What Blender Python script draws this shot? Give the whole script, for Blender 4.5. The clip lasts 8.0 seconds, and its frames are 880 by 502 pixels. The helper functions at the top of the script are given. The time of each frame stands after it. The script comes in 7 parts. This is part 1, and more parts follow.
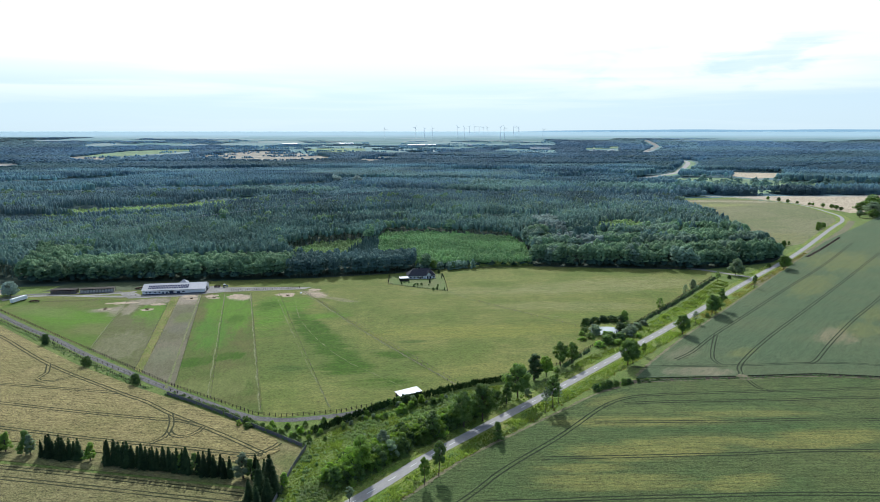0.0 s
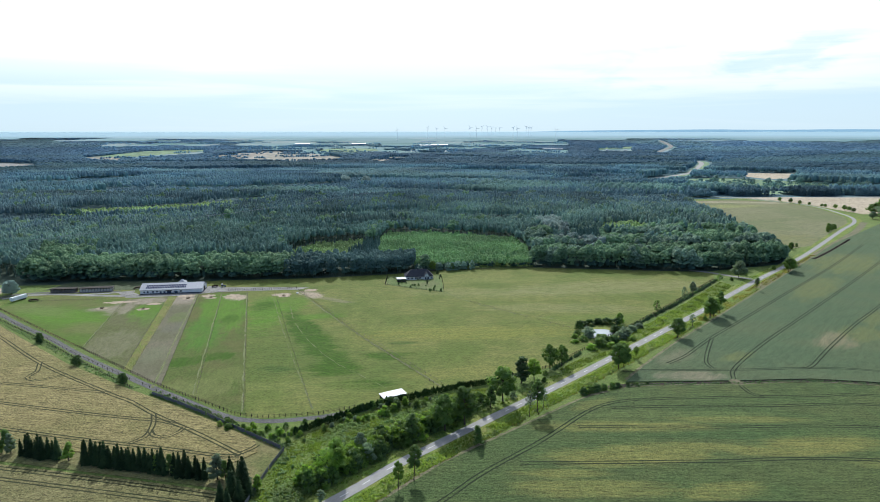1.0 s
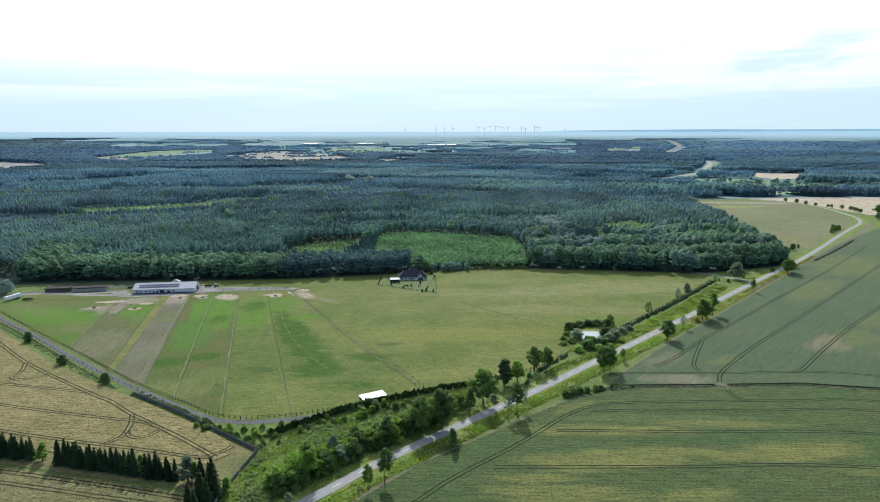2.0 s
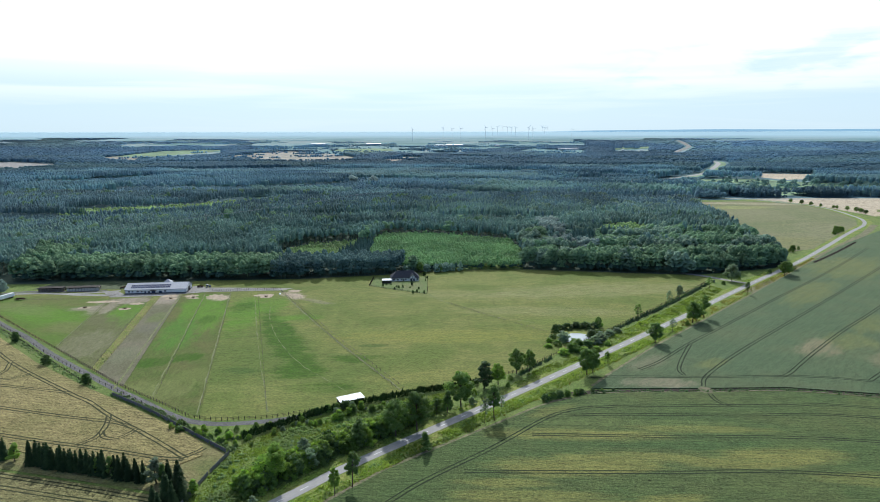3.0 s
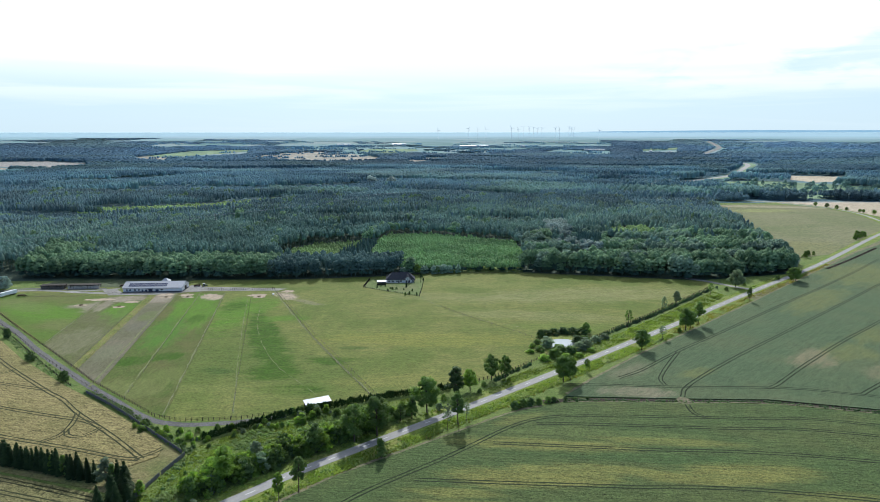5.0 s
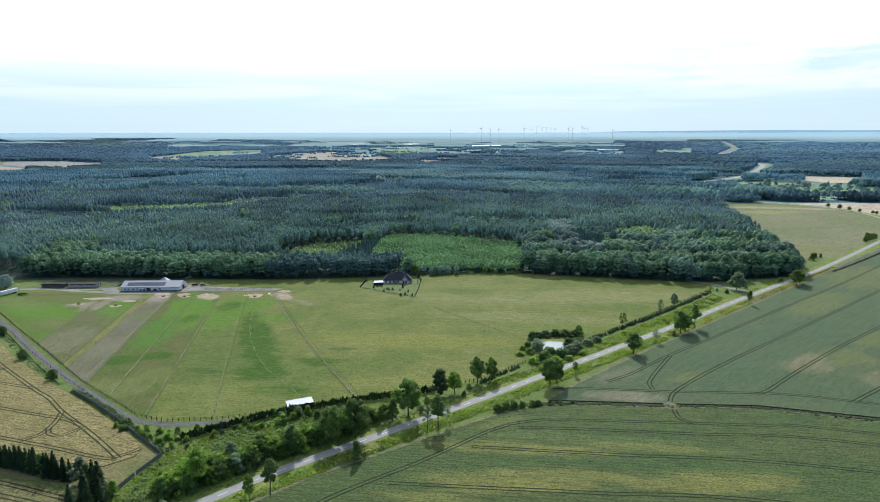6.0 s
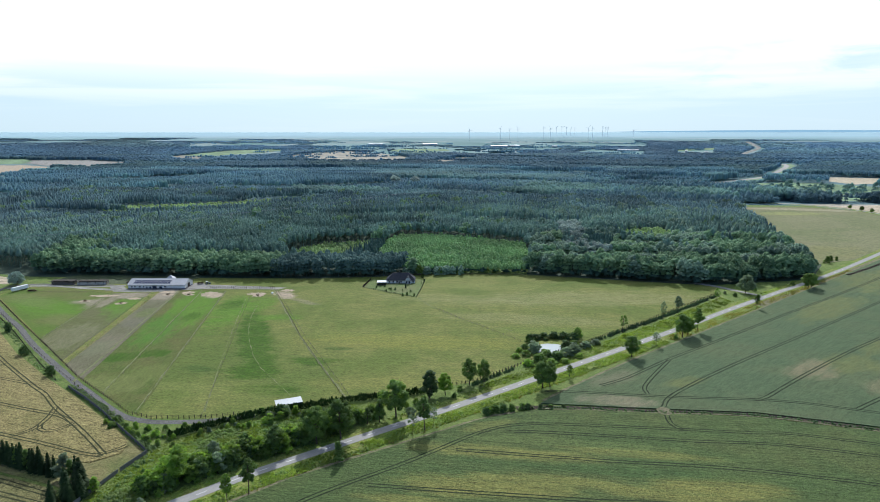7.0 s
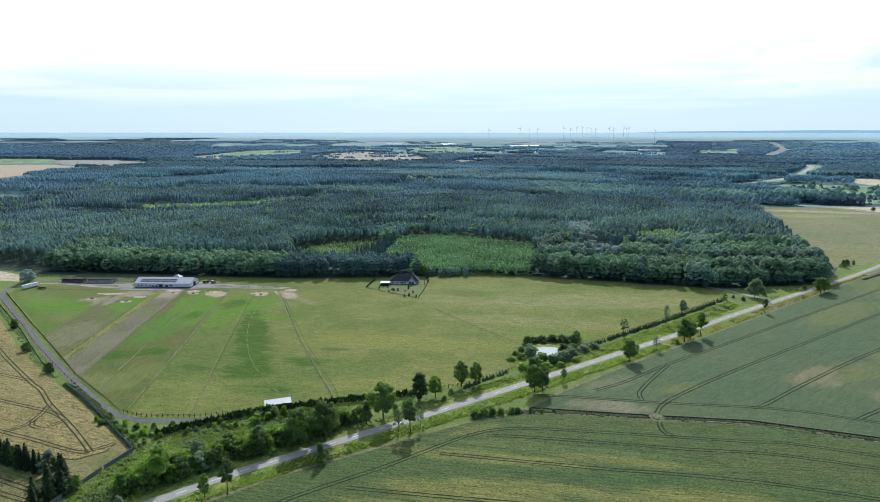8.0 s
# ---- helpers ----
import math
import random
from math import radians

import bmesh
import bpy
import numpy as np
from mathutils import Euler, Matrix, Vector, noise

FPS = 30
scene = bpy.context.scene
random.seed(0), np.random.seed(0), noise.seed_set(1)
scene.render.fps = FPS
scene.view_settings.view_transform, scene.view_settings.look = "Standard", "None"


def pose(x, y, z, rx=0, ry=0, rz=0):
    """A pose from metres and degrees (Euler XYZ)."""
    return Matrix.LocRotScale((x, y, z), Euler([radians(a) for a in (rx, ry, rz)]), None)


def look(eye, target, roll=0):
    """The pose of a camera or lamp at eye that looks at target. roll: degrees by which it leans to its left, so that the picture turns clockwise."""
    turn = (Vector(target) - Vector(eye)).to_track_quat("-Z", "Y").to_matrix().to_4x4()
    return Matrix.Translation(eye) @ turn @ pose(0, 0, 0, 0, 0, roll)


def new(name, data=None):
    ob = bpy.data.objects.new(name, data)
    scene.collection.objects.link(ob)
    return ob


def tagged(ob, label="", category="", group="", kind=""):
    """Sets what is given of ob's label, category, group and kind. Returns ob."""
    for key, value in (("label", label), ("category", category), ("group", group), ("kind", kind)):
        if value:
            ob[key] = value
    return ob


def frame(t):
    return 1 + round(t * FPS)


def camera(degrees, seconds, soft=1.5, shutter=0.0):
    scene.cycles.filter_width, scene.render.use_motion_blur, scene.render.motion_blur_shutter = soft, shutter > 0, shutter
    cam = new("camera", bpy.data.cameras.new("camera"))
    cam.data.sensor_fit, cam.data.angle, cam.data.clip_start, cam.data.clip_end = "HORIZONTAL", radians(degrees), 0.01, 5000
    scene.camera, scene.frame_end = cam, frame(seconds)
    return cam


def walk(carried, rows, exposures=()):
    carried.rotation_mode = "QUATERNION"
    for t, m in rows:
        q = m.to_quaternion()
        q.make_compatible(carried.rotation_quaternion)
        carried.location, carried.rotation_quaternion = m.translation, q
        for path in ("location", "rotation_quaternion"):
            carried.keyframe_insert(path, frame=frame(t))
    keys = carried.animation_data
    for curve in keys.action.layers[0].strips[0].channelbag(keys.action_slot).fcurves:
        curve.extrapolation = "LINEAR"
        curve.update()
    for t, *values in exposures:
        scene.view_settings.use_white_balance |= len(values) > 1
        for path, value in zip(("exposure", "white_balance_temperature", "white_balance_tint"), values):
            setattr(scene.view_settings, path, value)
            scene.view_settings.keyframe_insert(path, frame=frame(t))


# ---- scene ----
cam = camera(72.1, 8.0, soft=0.35)
METRES, EYE, TILT, LEAN, TURN = 122.0, 133.0, -11.1, 0.0, 0.0
ROWS = [
    (0.0, 0.0, 0.0, 0.0, 0.0, 0.0, -0.0),
    (0.5, 0.0577, 0.0113, 0.002, 0.72, 0.02, -0.14),
    (1.0, 0.1206, 0.0239, 0.0043, 1.32, 0.02, -0.22),
    (1.5, 0.1787, 0.0356, 0.0067, 1.83, 0.01, -0.31),
    (3.0, 0.3665, 0.0698, 0.0173, 3.11, 0.0, -0.52),
    (3.5, 0.4255, 0.0818, 0.0209, 3.76, 0.01, -0.67),
    (4.0, 0.4886, 0.0959, 0.0243, 4.42, -0.01, -0.81),
    (4.5, 0.5466, 0.1108, 0.0276, 5.13, 0.0, -0.97),
    (6.0, 0.7299, 0.1604, 0.0391, 7.15, -0.01, -1.36),
    (6.5, 0.7875, 0.1771, 0.0424, 7.96, -0.05, -1.53),
    (7.0, 0.8493, 0.1972, 0.0462, 9.07, -0.09, -1.76),
    (7.5, 0.9063, 0.2167, 0.0506, 10.07, -0.11, -1.98),
    (8.0, 0.9678, 0.239, 0.0553, 11.02, -0.13, -2.16),
]
walk(cam, [(t, pose(0, 0, EYE, TILT, LEAN, TURN) @ pose(METRES * x, METRES * y, METRES * z, 90 + pitch, roll, yaw)) for t, x, y, z, yaw, pitch, roll in ROWS],
     exposures=[(0.0, 0.0, 5950, 7), (8.0, 0.0, 5950, 7)])

# ---- world, sun, exposure ----
from mathutils.geometry import tessellate_polygon

SUN_ELEV, SUN_AZ = radians(37), radians(-8)      # azimuth from +y towards +x
SUN_DIR = Vector((math.sin(SUN_AZ) * math.cos(SUN_ELEV), math.cos(SUN_AZ) * math.cos(SUN_ELEV), math.sin(SUN_ELEV)))
sun = new("sun", bpy.data.lights.new("sun", "SUN"))
sun.data.energy, sun.data.angle, sun.data.color = 4.3, radians(0.6), (1.0, 0.96, 0.90)
sun.matrix_world = look(SUN_DIR * 100, (0, 0, 0))

world = bpy.data.worlds.new("world")
scene.world = world
world.use_nodes = True


def link(nt, a, b):
    nt.links.new(a, b)


def put(nt, sock, value):
    """Link a socket or set a value."""
    if isinstance(value, bpy.types.NodeSocket):
        nt.links.new(value, sock)
    elif isinstance(value, (tuple, list)) and len(value) == 3 and sock.type == "RGBA":
        sock.default_value = (*value, 1)
    else:
        sock.default_value = value


def noise_tex(nt, vec, scale, detail=4.0, rough=0.6, distortion=0.0):
    n = nt.nodes.new("ShaderNodeTexNoise")
    put(nt, n.inputs["Vector"], vec)
    n.inputs["Scale"].default_value, n.inputs["Detail"].default_value = scale, detail
    n.inputs["Roughness"].default_value, n.inputs["Distortion"].default_value = rough, distortion
    return n.outputs["Fac"]


def mixc(nt, fac, a, b, blend="MIX"):
    n = nt.nodes.new("ShaderNodeMix")
    n.data_type, n.blend_type = "RGBA", blend
    put(nt, n.inputs[0], fac)
    put(nt, n.inputs[6], a)
    put(nt, n.inputs[7], b)
    return n.outputs[2]


def ramp(nt, fac, lo, hi, a=0.0, b=1.0):
    n = nt.nodes.new("ShaderNodeMapRange")
    n.interpolation_type = "SMOOTHSTEP"
    put(nt, n.inputs[0], fac)
    for i, v in enumerate((lo, hi, a, b)):
        n.inputs[1 + i].default_value = v
    return n.outputs[0]


def calc(nt, op, a, b=0.0):
    n = nt.nodes.new("ShaderNodeMath")
    n.operation = op
    put(nt, n.inputs[0], a)
    put(nt, n.inputs[1], b)
    return n.outputs[0]


def mapped(nt, vec, rot=0.0, scale=(1, 1, 1), loc=(0, 0, 0)):
    """Move, turn and then scale the coordinate (degrees about z)."""
    n = nt.nodes.new("ShaderNodeMapping")
    n.vector_type = "TEXTURE"
    put(nt, n.inputs["Vector"], vec)
    n.inputs["Location"].default_value = loc
    n.inputs["Rotation"].default_value = (0, 0, radians(rot))
    n.inputs["Scale"].default_value = scale
    return n.outputs["Vector"]


nt = world.node_tree
bg = nt.nodes["Background"]
sky = nt.nodes.new("ShaderNodeTexSky")
sky.sky_type, sky.sun_disc, sky.sun_elevation, sky.sun_rotation = "NISHITA", False, SUN_ELEV, SUN_AZ
sky.air_density, sky.dust_density, sky.ozone_density = 1.0, 1.0, 1.5
tc = nt.nodes.new("ShaderNodeTexCoord").outputs["Generated"]
sep = nt.nodes.new("ShaderNodeSeparateXYZ")
link(nt, tc, sep.inputs[0])
dot = nt.nodes.new("ShaderNodeVectorMath")
dot.operation = "DOT_PRODUCT"
link(nt, tc, dot.inputs[0])
dot.inputs[1].default_value = SUN_DIR
# thin bright cloud veil on the sun's side, thinning out into a pale haze near the horizon
high = sep.outputs[2]
streak = noise_tex(nt, mapped(nt, tc, 0, (0.6, 0.6, 0.035)), 1.5, 6, 0.5, 0.4)
near_sun = ramp(nt, dot.outputs["Value"], 0.25, 0.72)
veil = calc(nt, "ADD", ramp(nt, high, 0.015, 0.13, 0.05, 1.0), ramp(nt, streak, 0.35, 0.65, -0.16, 0.16))
puff = noise_tex(nt, mapped(nt, tc, 0, (0.22, 0.22, 0.055)), 1.6, 6, 0.55, 0.3)
rift = calc(nt, "MULTIPLY", ramp(nt, puff, 0.48, 0.66), calc(nt, "MULTIPLY", ramp(nt, sep.outputs[0], 0.0, 0.45), calc(nt, "MULTIPLY", ramp(nt, high, 0.05, 0.08), ramp(nt, high, 0.17, 0.11))))
veil = calc(nt, "SUBTRACT", veil, calc(nt, "MULTIPLY", rift, 0.4))       # a few blue rifts in the veil towards the east
veil = calc(nt, "MULTIPLY", ramp(nt, veil, 0.08, 0.95), near_sun)
skyblue = mixc(nt, 1.0, sky.outputs[0], (0.078, 0.105, 0.150), "MULTIPLY")
pale = mixc(nt, ramp(nt, high, 0.0, 0.35, 0.9, 0.1), skyblue, (0.74, 0.87, 0.93))
glow = mixc(nt, near_sun, (0.80, 0.88, 0.94), (1.12, 1.12, 1.10))
link(nt, mixc(nt, veil, pale, glow), bg.inputs["Color"])
bg.inputs["Strength"].default_value = 1.0

# ---- materials ----


def shader(name):
    m = bpy.data.materials.new(name)
    m.use_nodes = True
    t = m.node_tree
    b = t.nodes["Principled BSDF"]
    co = t.nodes.new("ShaderNodeTexCoord").outputs["Object"]
    b.inputs["Specular IOR Level"].default_value = 0.2
    return m, t, b, co


def bump(nt, b, height, strength, dist):
    n = nt.nodes.new("ShaderNodeBump")
    n.inputs["Strength"].default_value, n.inputs["Distance"].default_value = strength, dist
    link(nt, height, n.inputs["Height"])
    link(nt, n.outputs[0], b.inputs["Normal"])


def blotch(nt, co, x, y, rx, ry, rot=0.0, soft=0.45, wobble=None):
    """A soft mask of an oval patch of the ground, with a ragged rim."""
    v = mapped(nt, co, rot, (rx, ry, 1e6), (x, y, 0))
    ln = nt.nodes.new("ShaderNodeVectorMath")
    ln.operation = "LENGTH"
    link(nt, v, ln.inputs[0])
    d = ln.outputs["Value"]
    if wobble is not None:
        d = calc(nt, "ADD", d, calc(nt, "MULTIPLY", calc(nt, "SUBTRACT", wobble, 0.5), 2.6))
    return ramp(nt, d, 1.0 + soft, 1.0 - soft)


def land(name, c1, c2, c3, fine=1.2, coarse=0.03, rot=0.0, long=1.0, patches=(), relief=0.4, rough=0.95, contrast=0.55, rows=0.0, row_depth=0.35, sheen=0.2):
    """Ground cover: fine grain, streaks that run along rot, broad stains, and patches with a place of their own."""
    m, t, b, co = shader(name)
    s = mapped(t, co, rot, (long, 1, 1))
    grain = noise_tex(t, mapped(t, co, rot, (1 + (long - 1) * 0.35, 1, 1)), fine, 6, 0.75)
    clod = noise_tex(t, s, fine * 0.42, 5, 0.7, 0.2)
    mid = noise_tex(t, s, fine * 0.12, 5, 0.65, 0.3)
    broad = noise_tex(t, co, coarse, 5, 0.6, 0.2)
    col = mixc(t, ramp(t, mid, 0.28, 0.72), c1, c2)
    col = mixc(t, ramp(t, broad, 0.40, 0.66), col, c3)
    wob = noise_tex(t, s, coarse * 6, 8, 0.75)
    torn = ramp(t, mid, 0.30, 0.60, 0.6, 1.25)
    for x, y, rx, ry, pr, pc, k in patches:
        col = mixc(t, calc(t, "MULTIPLY", calc(t, "MULTIPLY", blotch(t, co, x, y, rx, ry, pr, 0.38, wob), torn), k), col, pc)
    shade = calc(t, "ADD", ramp(t, grain, 0.30, 0.70, -0.75, 0.75), ramp(t, clod, 0.30, 0.70, -0.34, 0.34))
    tuft = noise_tex(t, mapped(t, co, rot, (1 + (long - 1) * 0.2, 1, 1)), fine * 2.6, 3, 0.7)
    shade = calc(t, "ADD", shade, ramp(t, tuft, 0.32, 0.68, -0.4, 0.4))
    if rows:
        wv = t.nodes.new("ShaderNodeTexWave")
        wv.bands_direction = "Y"
        put(t, wv.inputs["Vector"], mapped(t, co, rot))
        wv.inputs["Scale"].default_value, wv.inputs["Distortion"].default_value, wv.inputs["Detail"].default_value = 0.314 / rows, 5.0, 4.0
        wv.inputs["Detail Scale"].default_value = 0.25
        shade = calc(t, "ADD", shade, ramp(t, wv.outputs["Fac"], 0.0, 0.4, -0.5 * row_depth, 0.0))
    lively = t.nodes.new("ShaderNodeHueSaturation")
    link(t, col, lively.inputs["Color"])
    link(t, calc(t, "ADD", calc(t, "MULTIPLY", shade, contrast), 1.0), lively.inputs["Value"])
    link(t, lively.outputs[0], b.inputs["Base Color"])
    b.inputs["Roughness"].default_value = rough
    b.inputs["Specular IOR Level"].default_value = sheen
    if relief:
        bump(t, b, grain, relief, 0.7)
    return m


def leaf(name, c1, c2, scale=0.25, through_light=0.3, tree_random=0.35, shine=(1.35, 1.5, 0.6), waxy=0.55, ruffle=0.0):
    """Foliage: colour varies leaf by leaf, clump by clump and tree by tree; some light comes through."""
    m, t, b, co = shader(name)
    geo = t.nodes.new("ShaderNodeNewGeometry")
    info = t.nodes.new("ShaderNodeObjectInfo")
    clump = noise_tex(t, geo.outputs["Position"], scale, 3, 0.6)
    f = calc(t, "ADD", calc(t, "MULTIPLY", geo.outputs["Random Per Island"], 0.4), ramp(t, clump, 0.32, 0.68, 0.0, 0.6))
    col = mixc(t, f, c1, c2)
    hsv = t.nodes.new("ShaderNodeHueSaturation")
    link(t, col, hsv.inputs["Color"])
    stand = ramp(t, noise_tex(t, geo.outputs["Position"], scale * 0.14, 3, 0.6), 0.3, 0.7, -0.28, 0.28)
    link(t, calc(t, "ADD", calc(t, "ADD", calc(t, "MULTIPLY", info.outputs["Random"], tree_random), 1.0 - tree_random / 2), stand), hsv.inputs["Value"])
    link(t, hsv.outputs[0], b.inputs["Base Color"])
    b.inputs["Roughness"].default_value = 0.72
    b.inputs["Specular IOR Level"].default_value = waxy
    if ruffle:                                        # leaf bunches too small to be built
        bump(t, b, noise_tex(t, geo.outputs["Position"], 0.9, 3, 0.7), 0.9 * ruffle, 1.2)
    tr = t.nodes.new("ShaderNodeBsdfTranslucent")
    link(t, mixc(t, 1.0, hsv.outputs[0], shine, "MULTIPLY"), tr.inputs["Color"])
    mx = t.nodes.new("ShaderNodeMixShader")
    mx.inputs[0].default_value = through_light
    link(t, b.outputs[0], mx.inputs[1])
    link(t, tr.outputs[0], mx.inputs[2])
    link(t, mx.outputs[0], t.nodes["Material Output"].inputs["Surface"])
    return m


def plain(name, c1, c2, scale=2.0, rough=0.7, metal=0.0, relief=0.0, stretch=(1, 1, 1)):
    """Built surfaces: base colour with stains at two scales."""
    m, t, b, co = shader(name)
    v = mapped(t, co, 0, stretch)
    a = noise_tex(t, v, scale, 5, 0.65)
    g = noise_tex(t, v, scale * 9, 3, 0.6)
    col = mixc(t, ramp(t, a, 0.3, 0.72), c1, c2)
    col = mixc(t, ramp(t, g, 0.35, 0.8, 0.0, 0.35), col, mixc(t, 1.0, col, (0.6, 0.6, 0.6), "MULTIPLY"))
    link(t, col, b.inputs["Base Color"])
    b.inputs["Roughness"].default_value, b.inputs["Metallic"].default_value = rough, metal
    if relief:
        bump(t, b, g, relief, 0.02)
    return m


M = {}
CX0, CY0 = 57.0, 14.0
m, t, b, co = shader("open_land_and_woodland_floor")
nearc = mixc(t, ramp(t, noise_tex(t, co, 0.05, 5), 0.35, 0.65), (0.036, 0.058, 0.040), (0.055, 0.078, 0.050))
# paler, bluer floor for the middle distance: haze put into the colour
hazed_floor = mixc(t, ramp(t, noise_tex(t, co, 0.02, 4), 0.35, 0.65), (0.085, 0.150, 0.165), (0.110, 0.180, 0.190))
sp = t.nodes.new("ShaderNodeSeparateXYZ")
link(t, co, sp.inputs[0])
px, py = calc(t, "SUBTRACT", sp.outputs[0], CX0), calc(t, "SUBTRACT", sp.outputs[1], CY0)
rad = calc(t, "SQRT", calc(t, "ADD", calc(t, "MULTIPLY", px, px), calc(t, "MULTIPLY", py, py)))
share = calc(t, "MINIMUM", calc(t, "DIVIDE", calc(t, "SUBTRACT", rad, 3000.0), 1700.0), 0.985)
away = calc(t, "LOGARITHM", calc(t, "ADD", 3000.0, calc(t, "MULTIPLY", 1700.0, calc(t, "DIVIDE", share, calc(t, "SUBTRACT", 1.0, share)))), 2.718)
plot = t.nodes.new("ShaderNodeCombineXYZ")
link(t, calc(t, "MULTIPLY", calc(t, "ARCTAN2", px, py), 13.0), plot.inputs[0])
link(t, calc(t, "MULTIPLY", away, 9.0), plot.inputs[1])
vor = t.nodes.new("ShaderNodeTexVoronoi")
link(t, plot.outputs[0], vor.inputs["Vector"])
vor.inputs["Scale"].default_value = 1.0
cell = t.nodes.new("ShaderNodeSeparateColor")
link(t, vor.outputs["Color"], cell.inputs[0])
# far field plots, every tint mixed with blue haze
hazed_fields = mixc(t, ramp(t, cell.outputs[0], 0.50, 0.54), (0.125, 0.220, 0.215), (0.155, 0.250, 0.250))
hazed_fields = mixc(t, ramp(t, cell.outputs[1], 0.66, 0.70), hazed_fields, (0.210, 0.275, 0.270))
hazed_fields = mixc(t, ramp(t, cell.outputs[2], 0.75, 0.78), hazed_fields, (0.095, 0.190, 0.185))
# the haze colour takes over towards the horizon
hazed_fields = mixc(t, ramp(t, away, 9.0, 10.2), hazed_fields, (0.36, 0.51, 0.56))
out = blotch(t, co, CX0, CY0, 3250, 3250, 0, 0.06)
nearc = mixc(t, ramp(t, rad, 950.0, 1300.0), nearc, hazed_floor)
link(t, mixc(t, out, hazed_fields, nearc), b.inputs["Base Color"])
b.inputs["Roughness"].default_value = 0.95
M["floor"] = m
M["rough"] = land("rough_grass", (0.1210, 0.1724, 0.0390), (0.1532, 0.1847, 0.0525), (0.1008, 0.1560, 0.0330), 1.4, 0.05, 45, 2.0, relief=0.7)
M["verge"] = land("road_verge_grass", (0.1436, 0.2074, 0.0340), (0.2210, 0.2178, 0.0638), (0.1105, 0.1763, 0.0272), 1.6, 0.06, 47, 4.0, relief=0.7)
LUSH = (0.046, 0.096, 0.008)
GREEN, DEEP, OLIVE, PALE = (0.086, 0.165, 0.017), (0.046, 0.090, 0.017), (0.165, 0.18, 0.052), (0.22, 0.215, 0.095)
EARTH, DUST = (0.24, 0.205, 0.155), (0.34, 0.275, 0.205)
M["meadow"] = land("grazed_meadow", (0.1272, 0.1479, 0.0369), (0.1628, 0.1679, 0.0492), (0.1018, 0.1339, 0.0287), 1.0, 0.022, 8, 2.6, relief=0.6, sheen=0.14, contrast=0.5, patches=[
    (-100, 350, 44, 52, 0, (0.080, 0.118, 0.024), 0.65), (-40, 330, 40, 30, 0, (0.085, 0.122, 0.026), 0.5), (-84, 392, 62, 10, -62, LUSH, 0.9), (-53, 329, 16, 11, 0, LUSH, 0.8), (-37, 307, 20, 6, 5, LUSH, 0.95), (-27, 350, 15, 6, 8, LUSH, 0.75), (-62, 352, 24, 9, -45, LUSH, 0.6), (-84, 429, 18, 7, 10, GREEN, 0.7),
    (-84, 294, 13, 6, 8, LUSH, 0.75), (-127, 440, 14, 44, 14, GREEN, 0.85), (-133, 455, 10, 12, 0, LUSH, 0.7), (-112, 462, 12, 20, 14, GREEN, 0.7), (-87, 328, 10, 5, 0, DEEP, 0.5), (-72, 300, 40, 12, 8, OLIVE, 0.45),
    (-18, 373, 9, 3, 5, DEEP, 0.6), (20, 395, 60, 12, 0, GREEN, 0.25), (28, 394, 70, 14, 5, (0.19, 0.185, 0.045), 0.55), (24, 326, 40, 8, 12, (0.18, 0.18, 0.05), 0.5), (120, 430, 40, 8, 5, GREEN, 0.25),
    (150, 520, 90, 22, 10, PALE, 0.45), (40, 500, 60, 14, 0, PALE, 0.3), (100, 455, 60, 12, 0, PALE, 0.35), (-106, 491, 13, 7, -38, DUST, 0.8), (-82, 474, 16, 4, -28, EARTH, 0.35), (60, 545, 60, 10, 5, OLIVE, 0.5)])
M["pad_green"] = land("paddock_grass", (0.0869, 0.1067, 0.0275), (0.0745, 0.1104, 0.0211), (0.1060, 0.1075, 0.0356), 1.1, 0.03, 100, 2.5, relief=0.3, sheen=0.14, contrast=0.32, patches=[
    (-172, 452, 9, 40, 16, GREEN, 0.95), (-153, 440, 10, 44, 17, GREEN, 0.95), (-155, 392, 12, 34, 17, (0.070, 0.150, 0.018), 0.75), (-144, 338, 12, 8, 10, LUSH, 0.9), (-127, 347, 8, 7, 10, LUSH, 0.9), (-148, 420, 6, 10, 0, LUSH, 0.6),
    (-124, 300, 20, 12, 0, (0.135, 0.150, 0.048), 0.7), (-110, 318, 14, 12, 0, (0.130, 0.148, 0.044), 0.5), (-163, 479, 9, 8, 10, DUST, 0.9), (-168, 470, 5, 6, 0, GREEN, 0.5)])
M["pad_west"] = land("paddock_west_grass", (0.0894, 0.1326, 0.0237), (0.0776, 0.1366, 0.0182), (0.1140, 0.1246, 0.0383), 1.0, 0.02, 20, 2.5, relief=0.3, sheen=0.14, contrast=0.32, patches=[
    (-272, 425, 40, 15, -20, GREEN, 0.85), (-300, 440, 30, 10, -25, (0.13, 0.16, 0.05), 0.5), (-240, 400, 16, 10, -30, (0.125, 0.145, 0.045), 0.6), (-240, 444, 10, 16, 16, EARTH, 0.75), (-254, 444, 14, 6, 5, EARTH, 0.6)])
M["pad_worn"] = land("worn_paddock", (0.0983, 0.1096, 0.0391), (0.0874, 0.1058, 0.0310), (0.1092, 0.1135, 0.0485), 1.0, 0.03, 105, 2.5, relief=0.3, sheen=0.14, contrast=0.32, patches=[
    (-216, 440, 14, 22, 16, GREEN, 0.9), (-205, 420, 10, 16, 15, (0.095, 0.150, 0.03), 0.6), (-203, 368, 16, 26, 15, (0.150, 0.145, 0.080), 0.7), (-232, 468, 16, 9, 10, EARTH, 0.95), (-238, 446, 6, 14, 15, EARTH, 0.6)])
